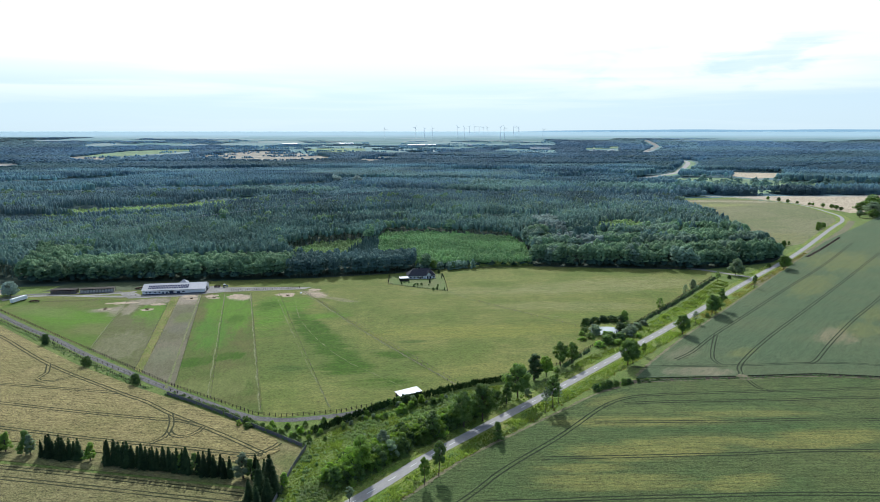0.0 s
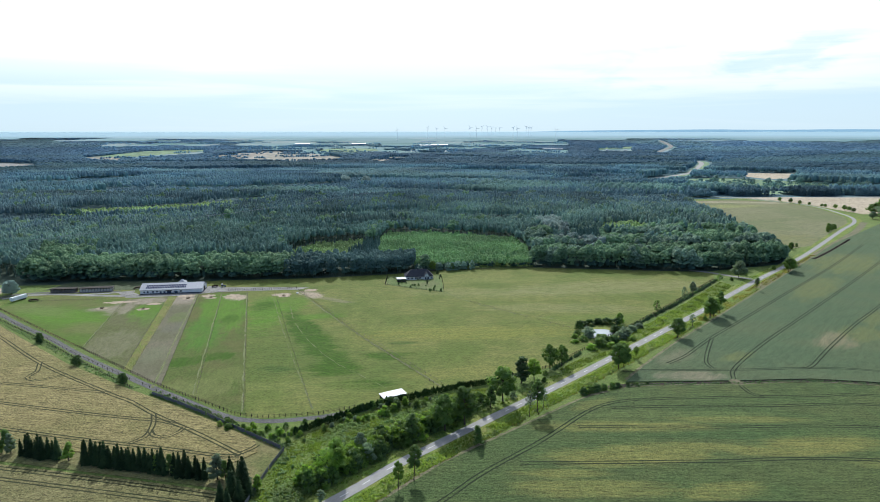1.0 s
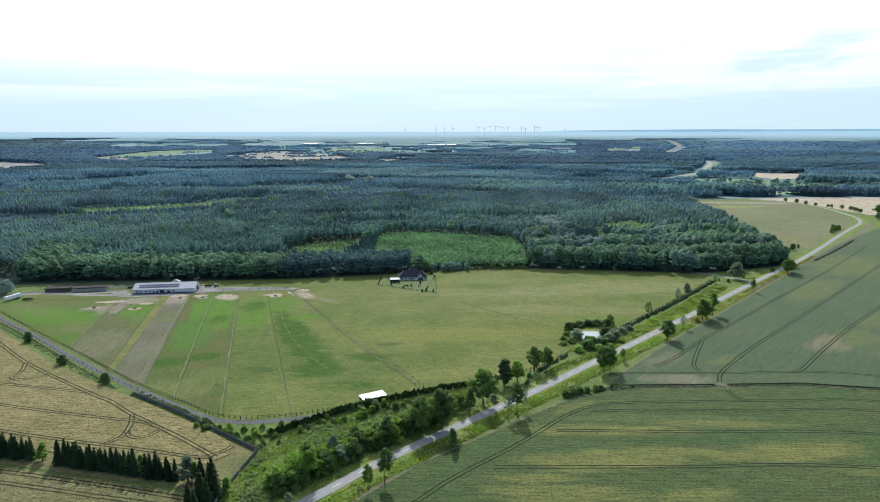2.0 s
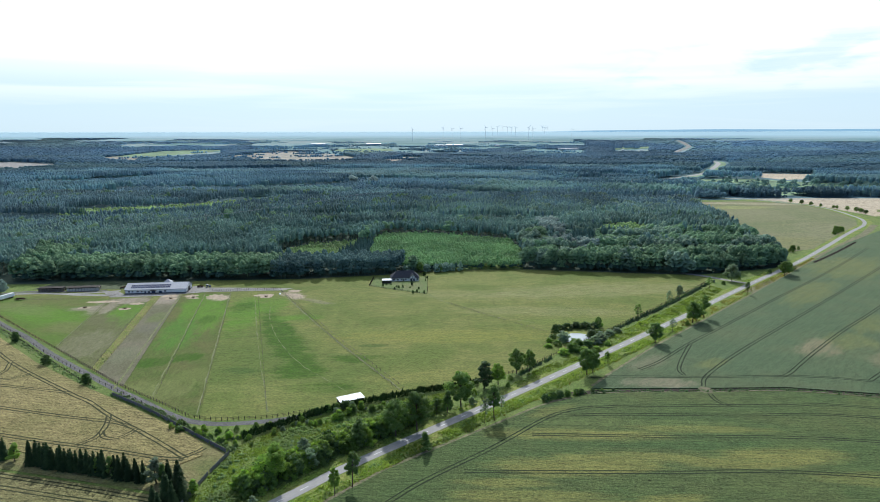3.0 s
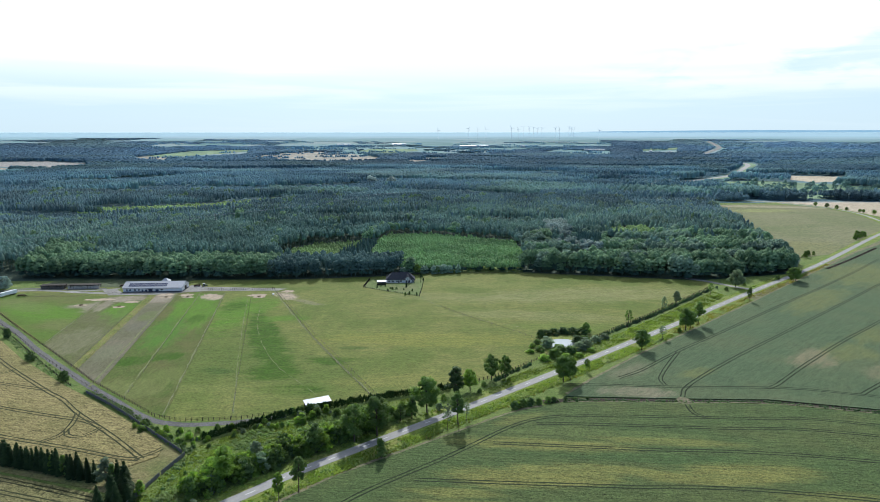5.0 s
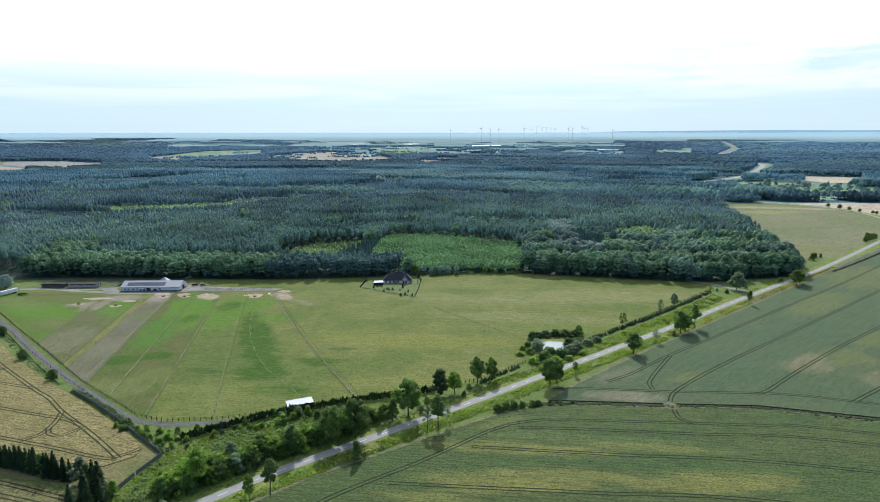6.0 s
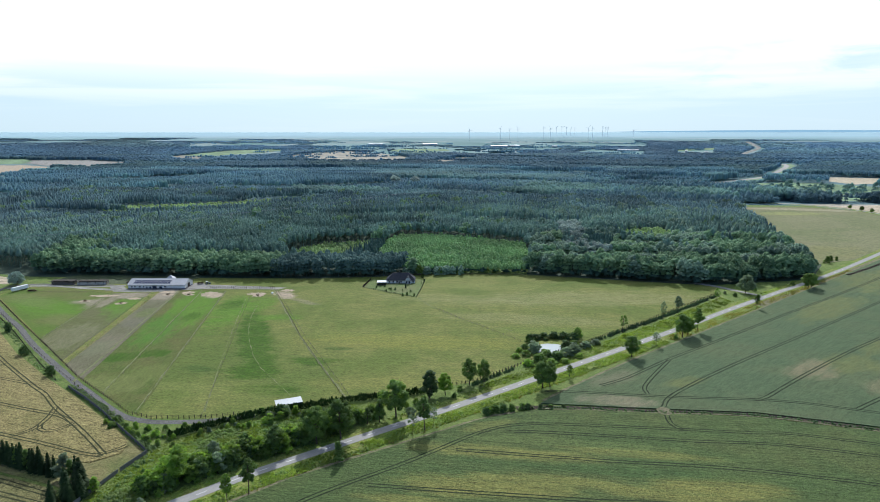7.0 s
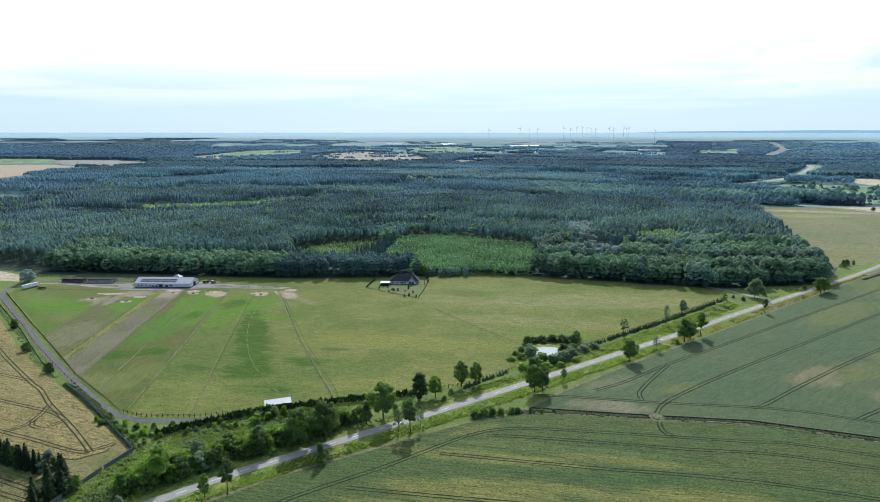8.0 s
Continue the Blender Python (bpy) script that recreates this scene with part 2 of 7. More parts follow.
M["pad_bare"] = land("bare_paddock_soil", (0.1259, 0.1201, 0.0735), (0.1107, 0.1120, 0.0604), (0.1451, 0.1311, 0.0854), 1.0, 0.04, 105, 2.0, relief=0.3, sheen=0.14, contrast=0.32, patches=[
    (-180, 402, 7, 12, 12, (0.125, 0.122, 0.085), 0.7), (-205, 472, 12, 14, 10, EARTH, 0.85), (-187, 424, 6, 12, 10, (0.11, 0.150, 0.04), 0.5), (-168, 350, 8, 14, 12, (0.15, 0.155, 0.09), 0.5)])
M["weeds"] = land("weedy_strip", (0.185, 0.190, 0.050), (0.22, 0.20, 0.075), (0.14, 0.17, 0.040), 1.8, 0.12, 105, 1.0, relief=0.8)
M["sand"] = land("trodden_sand", (0.40, 0.315, 0.235), (0.34, 0.27, 0.20), (0.28, 0.235, 0.165), 1.2, 0.12, 0, 1.5, relief=0.3, contrast=0.35)
M["gravel"] = land("gravel_lane", (0.2295, 0.221, 0.2082), (0.2805, 0.2677, 0.2465), (0.187, 0.1785, 0.1615), 2.0, 0.06, 0, 1.0, relief=0.3)
# back yard earth, its colour darkened for the wood's shadow there
M["yard"] = land("shaded_earthy_yard", (0.070, 0.090, 0.044), (0.092, 0.104, 0.060), (0.058, 0.080, 0.034), 1.2, 0.06, 10, 1.5, relief=0.4)
M["lane"] = land("grey_lane_surface", (0.1181, 0.1152, 0.1140), (0.1417, 0.1354, 0.1311), (0.1004, 0.0968, 0.0912), 2.0, 0.06, 0, 1.0, relief=0.3)
M["path"] = land("trodden_path", (0.165, 0.172, 0.085), (0.145, 0.160, 0.068), (0.120, 0.145, 0.050), 1.5, 0.15, 0, 1.0, relief=0.2)
M["asphalt"] = land("worn_asphalt", (0.2760, 0.2668, 0.2553), (0.2880, 0.2785, 0.2642), (0.2640, 0.2551, 0.2442), 2.5, 0.05, 47, 8.0, relief=0.1, rough=0.8, contrast=0.15)
M["paint"] = plain("road_paint", (0.78, 0.78, 0.76), (0.6, 0.6, 0.58), 1.5, 0.7)
M["wheat"] = land("ripening_wheat", (0.2246, 0.1892, 0.0763), (0.2664, 0.2233, 0.0939), (0.1985, 0.1778, 0.0665), 1.8, 0.02, -6, 3.2, relief=1.0, rows=2.4, row_depth=0.3, contrast=0.9)
M["wheat_low"] = land("ripening_wheat_south", (0.1854, 0.1676, 0.0703), (0.2171, 0.1963, 0.0843), (0.1589, 0.1543, 0.0582), 1.8, 0.02, -6, 1.8, relief=1.0, rows=2.4, row_depth=0.3, contrast=0.9)
YEL = (0.178, 0.178, 0.050)
M["crop"] = land("green_cereal_crop", (0.0644, 0.1002, 0.0308), (0.0739, 0.1087, 0.0342), (0.0834, 0.1069, 0.0342), 1.9, 0.02, 1, 5.0, relief=0.8, rows=2.2, row_depth=0.35, contrast=0.72, patches=[
    (95, 262, 34, 6, 0, YEL, 0.75), (110, 243, 30, 4, 2, YEL, 0.65), (78, 234, 26, 7, 0, YEL, 0.8), (108, 236, 14, 5, 0, YEL, 0.7), (150, 270, 30, 4, 0, YEL, 0.55), (175, 248, 26, 8, 5, YEL, 0.8),
    (150, 240, 16, 3, 0, YEL, 0.6), (66, 212, 30, 5, 0, YEL, 0.6), (118, 211, 16, 5, 10, YEL, 0.7), (200, 232, 24, 5, 0, YEL, 0.45), (60, 222, 18, 3, 0, YEL, 0.6), (84, 285, 14, 4, 30, YEL, 0.4), (120, 275, 50, 3, 1, (0.105, 0.140, 0.044), 0.6), (140, 255, 60, 4, 1, (0.052, 0.098, 0.030), 0.5)])
M["crop_up"] = land("green_cereal_crop_north", (0.0734, 0.1120, 0.0529), (0.0816, 0.1189, 0.0568), (0.0938, 0.1217, 0.0568), 1.8, 0.015, 47, 3.0, relief=0.9, rows=6.0, row_depth=0.15, contrast=0.5, patches=[
    (146, 322, 20, 6, 0, (0.20, 0.185, 0.115), 0.75), (150, 352, 16, 6, 35, (0.16, 0.155, 0.09), 0.6), (262, 382, 18, 10, 45, (0.19, 0.17, 0.095), 0.75), (290, 395, 20, 12, 45, YEL, 0.35),
    (300, 360, 22, 14, 30, (0.18, 0.165, 0.09), 0.55), (330, 430, 25, 14, 40, YEL, 0.35), (420, 620, 60, 30, 45, YEL, 0.35), (185, 352, 14, 5, 30, YEL, 0.35), (330, 520, 50, 14, 47, YEL, 0.35)])
# wheel tracks: trampled soil, with the shade of the ruts in the colour
M["track"] = land("trampled_shaded_tramline", (0.020, 0.032, 0.012), (0.028, 0.038, 0.016), (0.017, 0.027, 0.010), 2.0, 0.1, 0, 1.0, relief=0.6)
M["track_wheat"] = land("trampled_shaded_wheat_tramline", (0.040, 0.043, 0.017), (0.052, 0.053, 0.022), (0.034, 0.042, 0.015), 2.0, 0.1, 0, 1.0, relief=0.6)
M["soil"] = land("dark_ditch_soil", (0.050, 0.040, 0.028), (0.075, 0.058, 0.040), (0.035, 0.030, 0.020), 1.5, 0.15, 0, 3.0, relief=0.9)
M["corner"] = land("dry_corner_grass", (0.165, 0.155, 0.060), (0.20, 0.175, 0.078), (0.13, 0.145, 0.048), 1.5, 0.06, 20, 2.0, relief=0.8)
M["bank"] = land("dry_ditch_bank", (0.21, 0.185, 0.115), (0.16, 0.15, 0.085), (0.11, 0.115, 0.055), 1.4, 0.2, 0, 3.0, relief=0.8)
M["farmeadow"] = land("far_meadow", (0.1476, 0.1516, 0.0692), (0.1692, 0.1664, 0.0855), (0.1224, 0.1405, 0.0570), 0.35, 0.008, 35, 1.8, relief=0.2, contrast=0.4, patches=[
    (520, 1190, 90, 16, 0, (0.23, 0.19, 0.12), 0.7), (430, 760, 30, 60, -40, (0.17, 0.165, 0.06), 0.5), (600, 1000, 40, 70, 10, (0.125, 0.14, 0.06), 0.5), (480, 960, 60, 26, 20, (0.155, 0.155, 0.075), 0.6), 
    (570, 1180, 110, 14, -5, (0.26, 0.23, 0.14), 0.8), (520, 1120, 60, 20, 10, (0.22, 0.23, 0.075), 0.6)])
M["stubble"] = land("pale_stubble", (0.40, 0.335, 0.24), (0.36, 0.30, 0.21), (0.43, 0.36, 0.26), 0.25, 0.006, 10, 4.0, relief=0.1)
M["far_green"] = land("distant_green_field", (0.150, 0.225, 0.120), (0.170, 0.245, 0.135), (0.135, 0.210, 0.115), 0.05, 0.003, 5, 4.0, relief=0.1)
M["far_wheat"] = land("distant_wheat", (0.27, 0.245, 0.20), (0.25, 0.235, 0.19), (0.23, 0.22, 0.175), 0.05, 0.003, 5, 4.0, relief=0.1)
M["lawn"] = land("garden_lawn", (0.0978, 0.1403, 0.0382), (0.1148, 0.1530, 0.0467), (0.1232, 0.1403, 0.0527), 1.0, 0.06, 0, 1.0, relief=0.3)

M["oak"] = leaf("leaf_oak", (0.0809, 0.1483, 0.0329), (0.1567, 0.2322, 0.0552), 0.25, 0.42, shine=(1.5, 1.65, 0.7))
M["lime"] = leaf("leaf_fresh", (0.154, 0.254, 0.044), (0.259, 0.356, 0.079), 0.25, 0.6, shine=(1.35, 1.5, 0.7))
M["dark"] = leaf("leaf_dark", (0.044, 0.092, 0.026), (0.088, 0.142, 0.040), 0.3, 0.4)
M["silver"] = leaf("leaf_silver", (0.145, 0.200, 0.115), (0.250, 0.310, 0.190), 0.3, 0.5, shine=(1.3, 1.4, 1.1))
M["spruce"] = leaf("needle_spruce", (0.0199, 0.0421, 0.0162), (0.0485, 0.0767, 0.0270), 0.3, 0.2, waxy=0.1)
M["thuja"] = leaf("needle_thuja", (0.0340, 0.0672, 0.0224), (0.0680, 0.1120, 0.0352), 0.5, 0.05, waxy=0.03)
M["grass"] = leaf("tall_grass", (0.1718, 0.2413, 0.0543), (0.2308, 0.2833, 0.0731), 0.12, 0.6, shine=(1.3, 1.4, 0.8))
M["dry"] = leaf("dry_grass", (0.22, 0.20, 0.075), (0.30, 0.265, 0.11), 0.2, 0.5)
M["bark"] = plain("bark", (0.085, 0.065, 0.045), (0.13, 0.105, 0.08), 3.0, 0.9, 0, 0.5, (1, 1, 4))
M["w_pine"] = leaf("wood_pine", (0.1141, 0.1954, 0.1733), (0.1854, 0.2725, 0.2237), 0.10, 0.2, shine=(1.2, 1.3, 1.2), waxy=0.1, ruffle=1.0)
M["w_pine2"] = leaf("wood_pine_light", (0.1344, 0.2262, 0.1865), (0.2118, 0.3033, 0.2419), 0.10, 0.2, shine=(1.2, 1.3, 1.2), waxy=0.1, ruffle=1.0)
M["w_decid"] = leaf("wood_broadleaf", (0.120, 0.220, 0.115), (0.215, 0.330, 0.165), 0.10, 0.14, shine=(1.2, 1.3, 1.1), waxy=0.1, ruffle=1.0)
M["w_grey"] = leaf("wood_broadleaf_grey", (0.140, 0.230, 0.155), (0.230, 0.325, 0.215), 0.10, 0.14, shine=(1.2, 1.3, 1.2), waxy=0.15, ruffle=1.0)
# pines farther back, haze blue mixed into the needle colour
M["w_deep"] = leaf("wood_pine_hazed", (0.1281, 0.2173, 0.2374), (0.1995, 0.2968, 0.2968), 0.10, 0.2, shine=(1.2, 1.3, 1.2), waxy=0.1, ruffle=1.0)
# near-black green stands in for the shade under the wood's front
M["w_under_shade"] = leaf("wood_undergrowth_shaded", (0.038, 0.075, 0.060), (0.065, 0.110, 0.080), 0.2, 0.05, waxy=0.05, ruffle=0.5)
M["w_silver"] = leaf("wood_silver", (0.240, 0.320, 0.270), (0.340, 0.420, 0.350), 0.10, 0.15, shine=(1.2, 1.3, 1.2), waxy=0.2, ruffle=1.0)
M["w_young"] = leaf("wood_young", (0.150, 0.290, 0.110), (0.240, 0.390, 0.150), 0.12, 0.25, shine=(1.3, 1.45, 0.95), waxy=0.2, ruffle=0.7)
M["w_yellow"] = leaf("wood_young_yellow", (0.220, 0.330, 0.120), (0.320, 0.430, 0.170), 0.12, 0.25, shine=(1.3, 1.45, 0.95), waxy=0.2, ruffle=0.7)
M["w_spruce"] = leaf("wood_spruce", (0.0697, 0.1271, 0.1118), (0.1107, 0.1763, 0.1479), 0.12, 0.12, shine=(1.2, 1.3, 1.2), waxy=0.1, ruffle=1.0)
# middle-distance woods: haze blue and paleness mixed into the foliage, band by band
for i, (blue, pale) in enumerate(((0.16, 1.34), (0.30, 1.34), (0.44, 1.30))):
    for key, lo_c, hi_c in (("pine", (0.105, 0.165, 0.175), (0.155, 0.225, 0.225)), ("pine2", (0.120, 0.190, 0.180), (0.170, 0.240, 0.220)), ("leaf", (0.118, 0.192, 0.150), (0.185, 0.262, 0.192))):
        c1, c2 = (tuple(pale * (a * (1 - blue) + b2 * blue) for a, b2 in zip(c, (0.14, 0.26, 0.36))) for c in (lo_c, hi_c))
        M["w_mid_%s_%d" % (key, i)] = leaf("hazed_wood_mid_%s" % key, c1, c2, 0.03, 0.5, tree_random=0.2, shine=(1.15, 1.2, 1.15), waxy=0.05, ruffle=0.35)
# far woods: aerial haze mixed into the leaf colours, stronger with each band
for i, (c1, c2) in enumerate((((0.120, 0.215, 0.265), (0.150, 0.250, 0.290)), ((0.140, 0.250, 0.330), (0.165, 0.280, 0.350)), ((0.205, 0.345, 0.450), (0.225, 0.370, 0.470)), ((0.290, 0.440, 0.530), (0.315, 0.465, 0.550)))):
    M["w_far_pine_%d" % i] = leaf("hazed_far_pine", c1, c2, 0.006, 0.6, tree_random=0.1, shine=(1.2, 1.2, 1.2), waxy=0.05)
    M["w_far_leaf_%d" % i] = leaf("hazed_far_broadleaf", tuple(a * b2 for a, b2 in zip(c1, (1.15, 1.10, 0.96))), tuple(a * b2 for a, b2 in zip(c2, (1.15, 1.10, 0.96))), 0.006, 0.6, tree_random=0.1, shine=(1.2, 1.2, 1.2), waxy=0.05)

M["wood"] = plain("weathered_wood", (0.13, 0.11, 0.09), (0.19, 0.165, 0.135), 2.0, 0.85, 0, 0.3, (1, 1, 3))
M["darkwood"] = plain("dark_tarred_wood", (0.035, 0.030, 0.026), (0.06, 0.05, 0.042), 2.0, 0.85, 0, 0.3)
M["palewood"] = plain("pale_sawn_wood", (0.62, 0.56, 0.47), (0.45, 0.40, 0.33), 1.0, 0.85)
M["sheet"] = plain("pale_metal_roofing", (0.3655, 0.3825, 0.4080), (0.3230, 0.3400, 0.3655), 0.4, 0.5, 0.2)
M["sheetgrey"] = plain("grey_metal_roofing", (0.42, 0.43, 0.46), (0.37, 0.38, 0.41), 0.4, 0.45, 0.3)
M["white"] = plain("white_render", (0.78, 0.78, 0.76), (0.70, 0.70, 0.68), 0.5, 0.8)
M["whitepanel"] = plain("white_trailer_panel", (0.80, 0.82, 0.83), (0.72, 0.74, 0.75), 0.3, 0.45)
M["navy"] = plain("dark_blue_plinth", (0.035, 0.05, 0.085), (0.045, 0.06, 0.10), 0.8, 0.6)
M["slate"] = plain("dark_roof_tiles", (0.026, 0.030, 0.042), (0.038, 0.042, 0.054), 0.8, 0.6, 0, 0.5)
M["glass"] = plain("window_glass", (0.03, 0.035, 0.045), (0.02, 0.025, 0.03), 0.5, 0.08)
M["solar"] = plain("solar_cells", (0.055, 0.065, 0.125), (0.045, 0.055, 0.105), 0.7, 0.15)
M["rust"] = plain("rusty_iron", (0.09, 0.045, 0.03), (0.05, 0.035, 0.03), 2.0, 0.8, 0.3)
M["rubber"] = plain("tyre_rubber", (0.02, 0.02, 0.02), (0.03, 0.03, 0.03), 3.0, 0.85)
M["redpaint"] = plain("tractor_paint", (0.05, 0.10, 0.16), (0.06, 0.11, 0.17), 1.0, 0.4)
M["concrete"] = plain("grey_concrete_panel", (0.125, 0.13, 0.13), (0.17, 0.175, 0.175), 0.8, 0.9, 0, 0.3)
M["hay"] = plain("hay", (0.26, 0.20, 0.11), (0.17, 0.13, 0.075), 3.0, 0.95, 0, 0.8)
M["turbine"] = plain("turbine_white", (0.86, 0.88, 0.90), (0.80, 0.82, 0.84), 0.1, 0.5)

m, t, b, co = shader("pond_water")
b.inputs["Base Color"].default_value = (0.40, 0.44, 0.45, 1)
b.inputs["Roughness"].default_value = 0.12
b.inputs["Specular IOR Level"].default_value = 0.6
bump(t, b, noise_tex(t, co, 1.2, 3), 0.06, 0.1)
M["water"] = m


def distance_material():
    """Hills and open land at the horizon, in haze colours that glow by themselves."""
    m, t, b, co = shader("glowing_blue_distance")
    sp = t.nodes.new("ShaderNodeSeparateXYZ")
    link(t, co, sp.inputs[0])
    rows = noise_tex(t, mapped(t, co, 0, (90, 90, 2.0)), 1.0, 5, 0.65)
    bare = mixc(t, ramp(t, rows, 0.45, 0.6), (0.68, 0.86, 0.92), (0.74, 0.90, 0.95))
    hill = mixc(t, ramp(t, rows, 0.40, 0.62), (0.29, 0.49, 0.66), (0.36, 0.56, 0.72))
    # emission holds the backdrop at haze brightness without any lamp
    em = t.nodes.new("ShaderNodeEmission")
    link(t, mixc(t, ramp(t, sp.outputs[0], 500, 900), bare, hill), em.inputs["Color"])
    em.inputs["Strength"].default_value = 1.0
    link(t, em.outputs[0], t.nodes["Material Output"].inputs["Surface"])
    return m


M["distance"] = distance_material()

# ---- building helpers ----


class Mesh:
    """Collects vertices and faces in metres."""

    def __init__(self):
        self.v, self.f = [], []

    def add(self, verts, faces):
        k = len(self.v)
        self.v += [tuple(p) for p in verts]
        self.f += [tuple(i + k for i in f) for f in faces]
        return self

    def box(self, x0, y0, z0, x1, y1, z1):
        return self.add([(x0, y0, z0), (x1, y0, z0), (x1, y1, z0), (x0, y1, z0), (x0, y0, z1), (x1, y0, z1), (x1, y1, z1), (x0, y1, z1)],
                        [(3, 2, 1, 0), (4, 5, 6, 7), (0, 1, 5, 4), (1, 2, 6, 5), (2, 3, 7, 6), (3, 0, 4, 7)])

    def tube(self, a, b, r0, r1, n=6):
        a, b = Vector(a), Vector(b)
        q = (b - a).to_track_quat("Z", "Y")
        ring = [Vector((math.cos(2 * math.pi * i / n), math.sin(2 * math.pi * i / n), 0)) for i in range(n)]
        vs = [a + q @ (p * r0) for p in ring] + [b + q @ (p * r1) for p in ring]
        fs = [(i, (i + 1) % n, n + (i + 1) % n, n + i) for i in range(n)] + [tuple(range(n))[::-1], tuple(range(n, 2 * n))]
        return self.add(vs, fs)

    def prism(self, poly, z0, z1):
        n = len(poly)
        tris = tessellate_polygon([[Vector((x, y, 0)) for x, y in poly]])
        vs = [(x, y, z0) for x, y in poly] + [(x, y, z1) for x, y in poly]
        area = sum(poly[i][0] * poly[(i + 1) % n][1] - poly[(i + 1) % n][0] * poly[i][1] for i in range(n))
        fs = []
        for a, b, c in tris:
            ax, bx, cx = poly[a], poly[b], poly[c]
            up = (bx[0] - ax[0]) * (cx[1] - ax[1]) - (bx[1] - ax[1]) * (cx[0] - ax[0]) > 0
            fs.append((n + a, n + b, n + c) if up else (n + a, n + c, n + b))
        for i in range(n):
            j = (i + 1) % n
            fs.append((i, j, n + j, n + i) if area > 0 else (j, i, n + i, n + j))
        return self.add(vs, fs)

    def data(self, name, material):
        me = bpy.data.meshes.new(name)
        me.from_pydata(self.v, [], self.f)
        me.materials.append(material)
        me.update()
        return me


def thing(name, m=Matrix(), label="", category="", group="", kind=""):
    ob = new(name)
    ob.empty_display_size = 0.5
    ob.matrix_basis = m
    return tagged(ob, label, category, group, kind)


def part(name, mesh, material, parent, label="", m=Matrix()):
    me = mesh if isinstance(mesh, bpy.types.Mesh) else mesh.data(name, material)
    ob = new(name, me)
    ob.parent = parent
    ob.matrix_basis = m
    return tagged(ob, label)


def solo(name, mesh, material, label="", category="", kind="", group=""):
    me = mesh if isinstance(mesh, bpy.types.Mesh) else mesh.data(name, material)
    return tagged(new(name, me), label, category, group, kind)


def smooth_line(pts, step=4.0):
    """A rounded line through the points, with a point about every step metres."""
    p = [Vector((x, y)) for x, y in pts]
    p = [p[0] * 2 - p[1]] + p + [p[-1] * 2 - p[-2]]
    out = []
    for i in range(1, len(p) - 2):
        n = max(1, int((p[i + 1] - p[i]).length / step))
        for k in range(n):
            s = k / n
            out.append(0.5 * (2 * p[i] + (p[i + 1] - p[i - 1]) * s + (2 * p[i - 1] - 5 * p[i] + 4 * p[i + 1] - p[i + 2]) * s * s
                              + (3 * p[i] - p[i - 1] - 3 * p[i + 1] + p[i + 2]) * s ** 3))
    out.append(p[-2])
    return out


def offset_line(line, d):
    out = []
    for i, p in enumerate(line):
        u = (line[min(i + 1, len(line) - 1)] - line[max(i - 1, 0)]).normalized()
        out.append(p + Vector((u.y, -u.x)) * d)       # to the right of the run
    return out


def strip(mesh, line, width, z, shift=0.0, rag=0.0):
    a, b = offset_line(line, shift - width / 2), offset_line(line, shift + width / 2)
    if rag:
        a = [p + Vector((random.uniform(-rag, rag), random.uniform(-rag, rag))) for p in a]
        b = [p + Vector((random.uniform(-rag, rag), random.uniform(-rag, rag))) for p in b]
    n = len(line)
    return mesh.add([(p.x, p.y, z) for p in a] + [(p.x, p.y, z) for p in b], [(i, n + i, n + i + 1, i + 1) for i in range(n - 1)])


def inside(poly, x, y):
    r = np.zeros(len(x), bool)
    n = len(poly)
    for i in range(n):
        (x0, y0), (x1, y1) = poly[i], poly[(i + 1) % n]
        if y0 != y1:
            r ^= ((y0 > y) != (y1 > y)) & (x < (x1 - x0) * (y - y0) / (y1 - y0) + x0)
    return r


def sheet(name, poly, z, material, label, kind="structure", category=""):
    return solo(name, Mesh().prism(poly, z - 0.06, z), material, label, category, kind)


# ---- ground ----
CX, CY, FLAT, REACH, RISE = 57.0, 14.0, 3000.0, 1700.0, 11.0


def plan_distance(v):
    """Where land that lies v metres off stands in the plan: the far country is drawn in, ever closer towards the horizon."""
    return v if v <= FLAT else FLAT + REACH * (v - FLAT) / (v - FLAT + REACH)


def terrain(x, y):
    """Level near by, gently rising far out."""
    d = np.hypot(np.asarray(x, float) - CX, np.asarray(y, float) - CY)
    s = np.clip((d - FLAT) / REACH, 0, 0.985)
    return np.where(d > FLAT, (EYE + RISE) * (1 - d / (FLAT + REACH * s / (1 - s))), 0.0)


def ground_sheet():
    radii = [0, 60, 120, 250, 500, 1000, 2000] + [3000 + 50 * i for i in range(33)] + [4660, 4690]
    k = 120
    vs, fs = [(CX, CY, 0)], []
    for r in radii[1:]:
        for i in range(k):
            a = 2 * math.pi * i / k
            x, y = CX + r * math.sin(a), CY + r * math.cos(a)
            vs.append((x, y, float(terrain(x, y))))
    for i in range(k):
        fs.append((0, 1 + (i + 1) % k, 1 + i))
    for j in range(len(radii) - 2):
        for i in range(k):
            a, b2 = 1 + j * k + i, 1 + j * k + (i + 1) % k
            fs.append((a, b2, b2 + k, a + k))
    return Mesh().add(vs, fs)


solo("ground", ground_sheet(), M["floor"], "dark woodland and field soil to the horizon, haze put into its far colour", "ground", "structure")


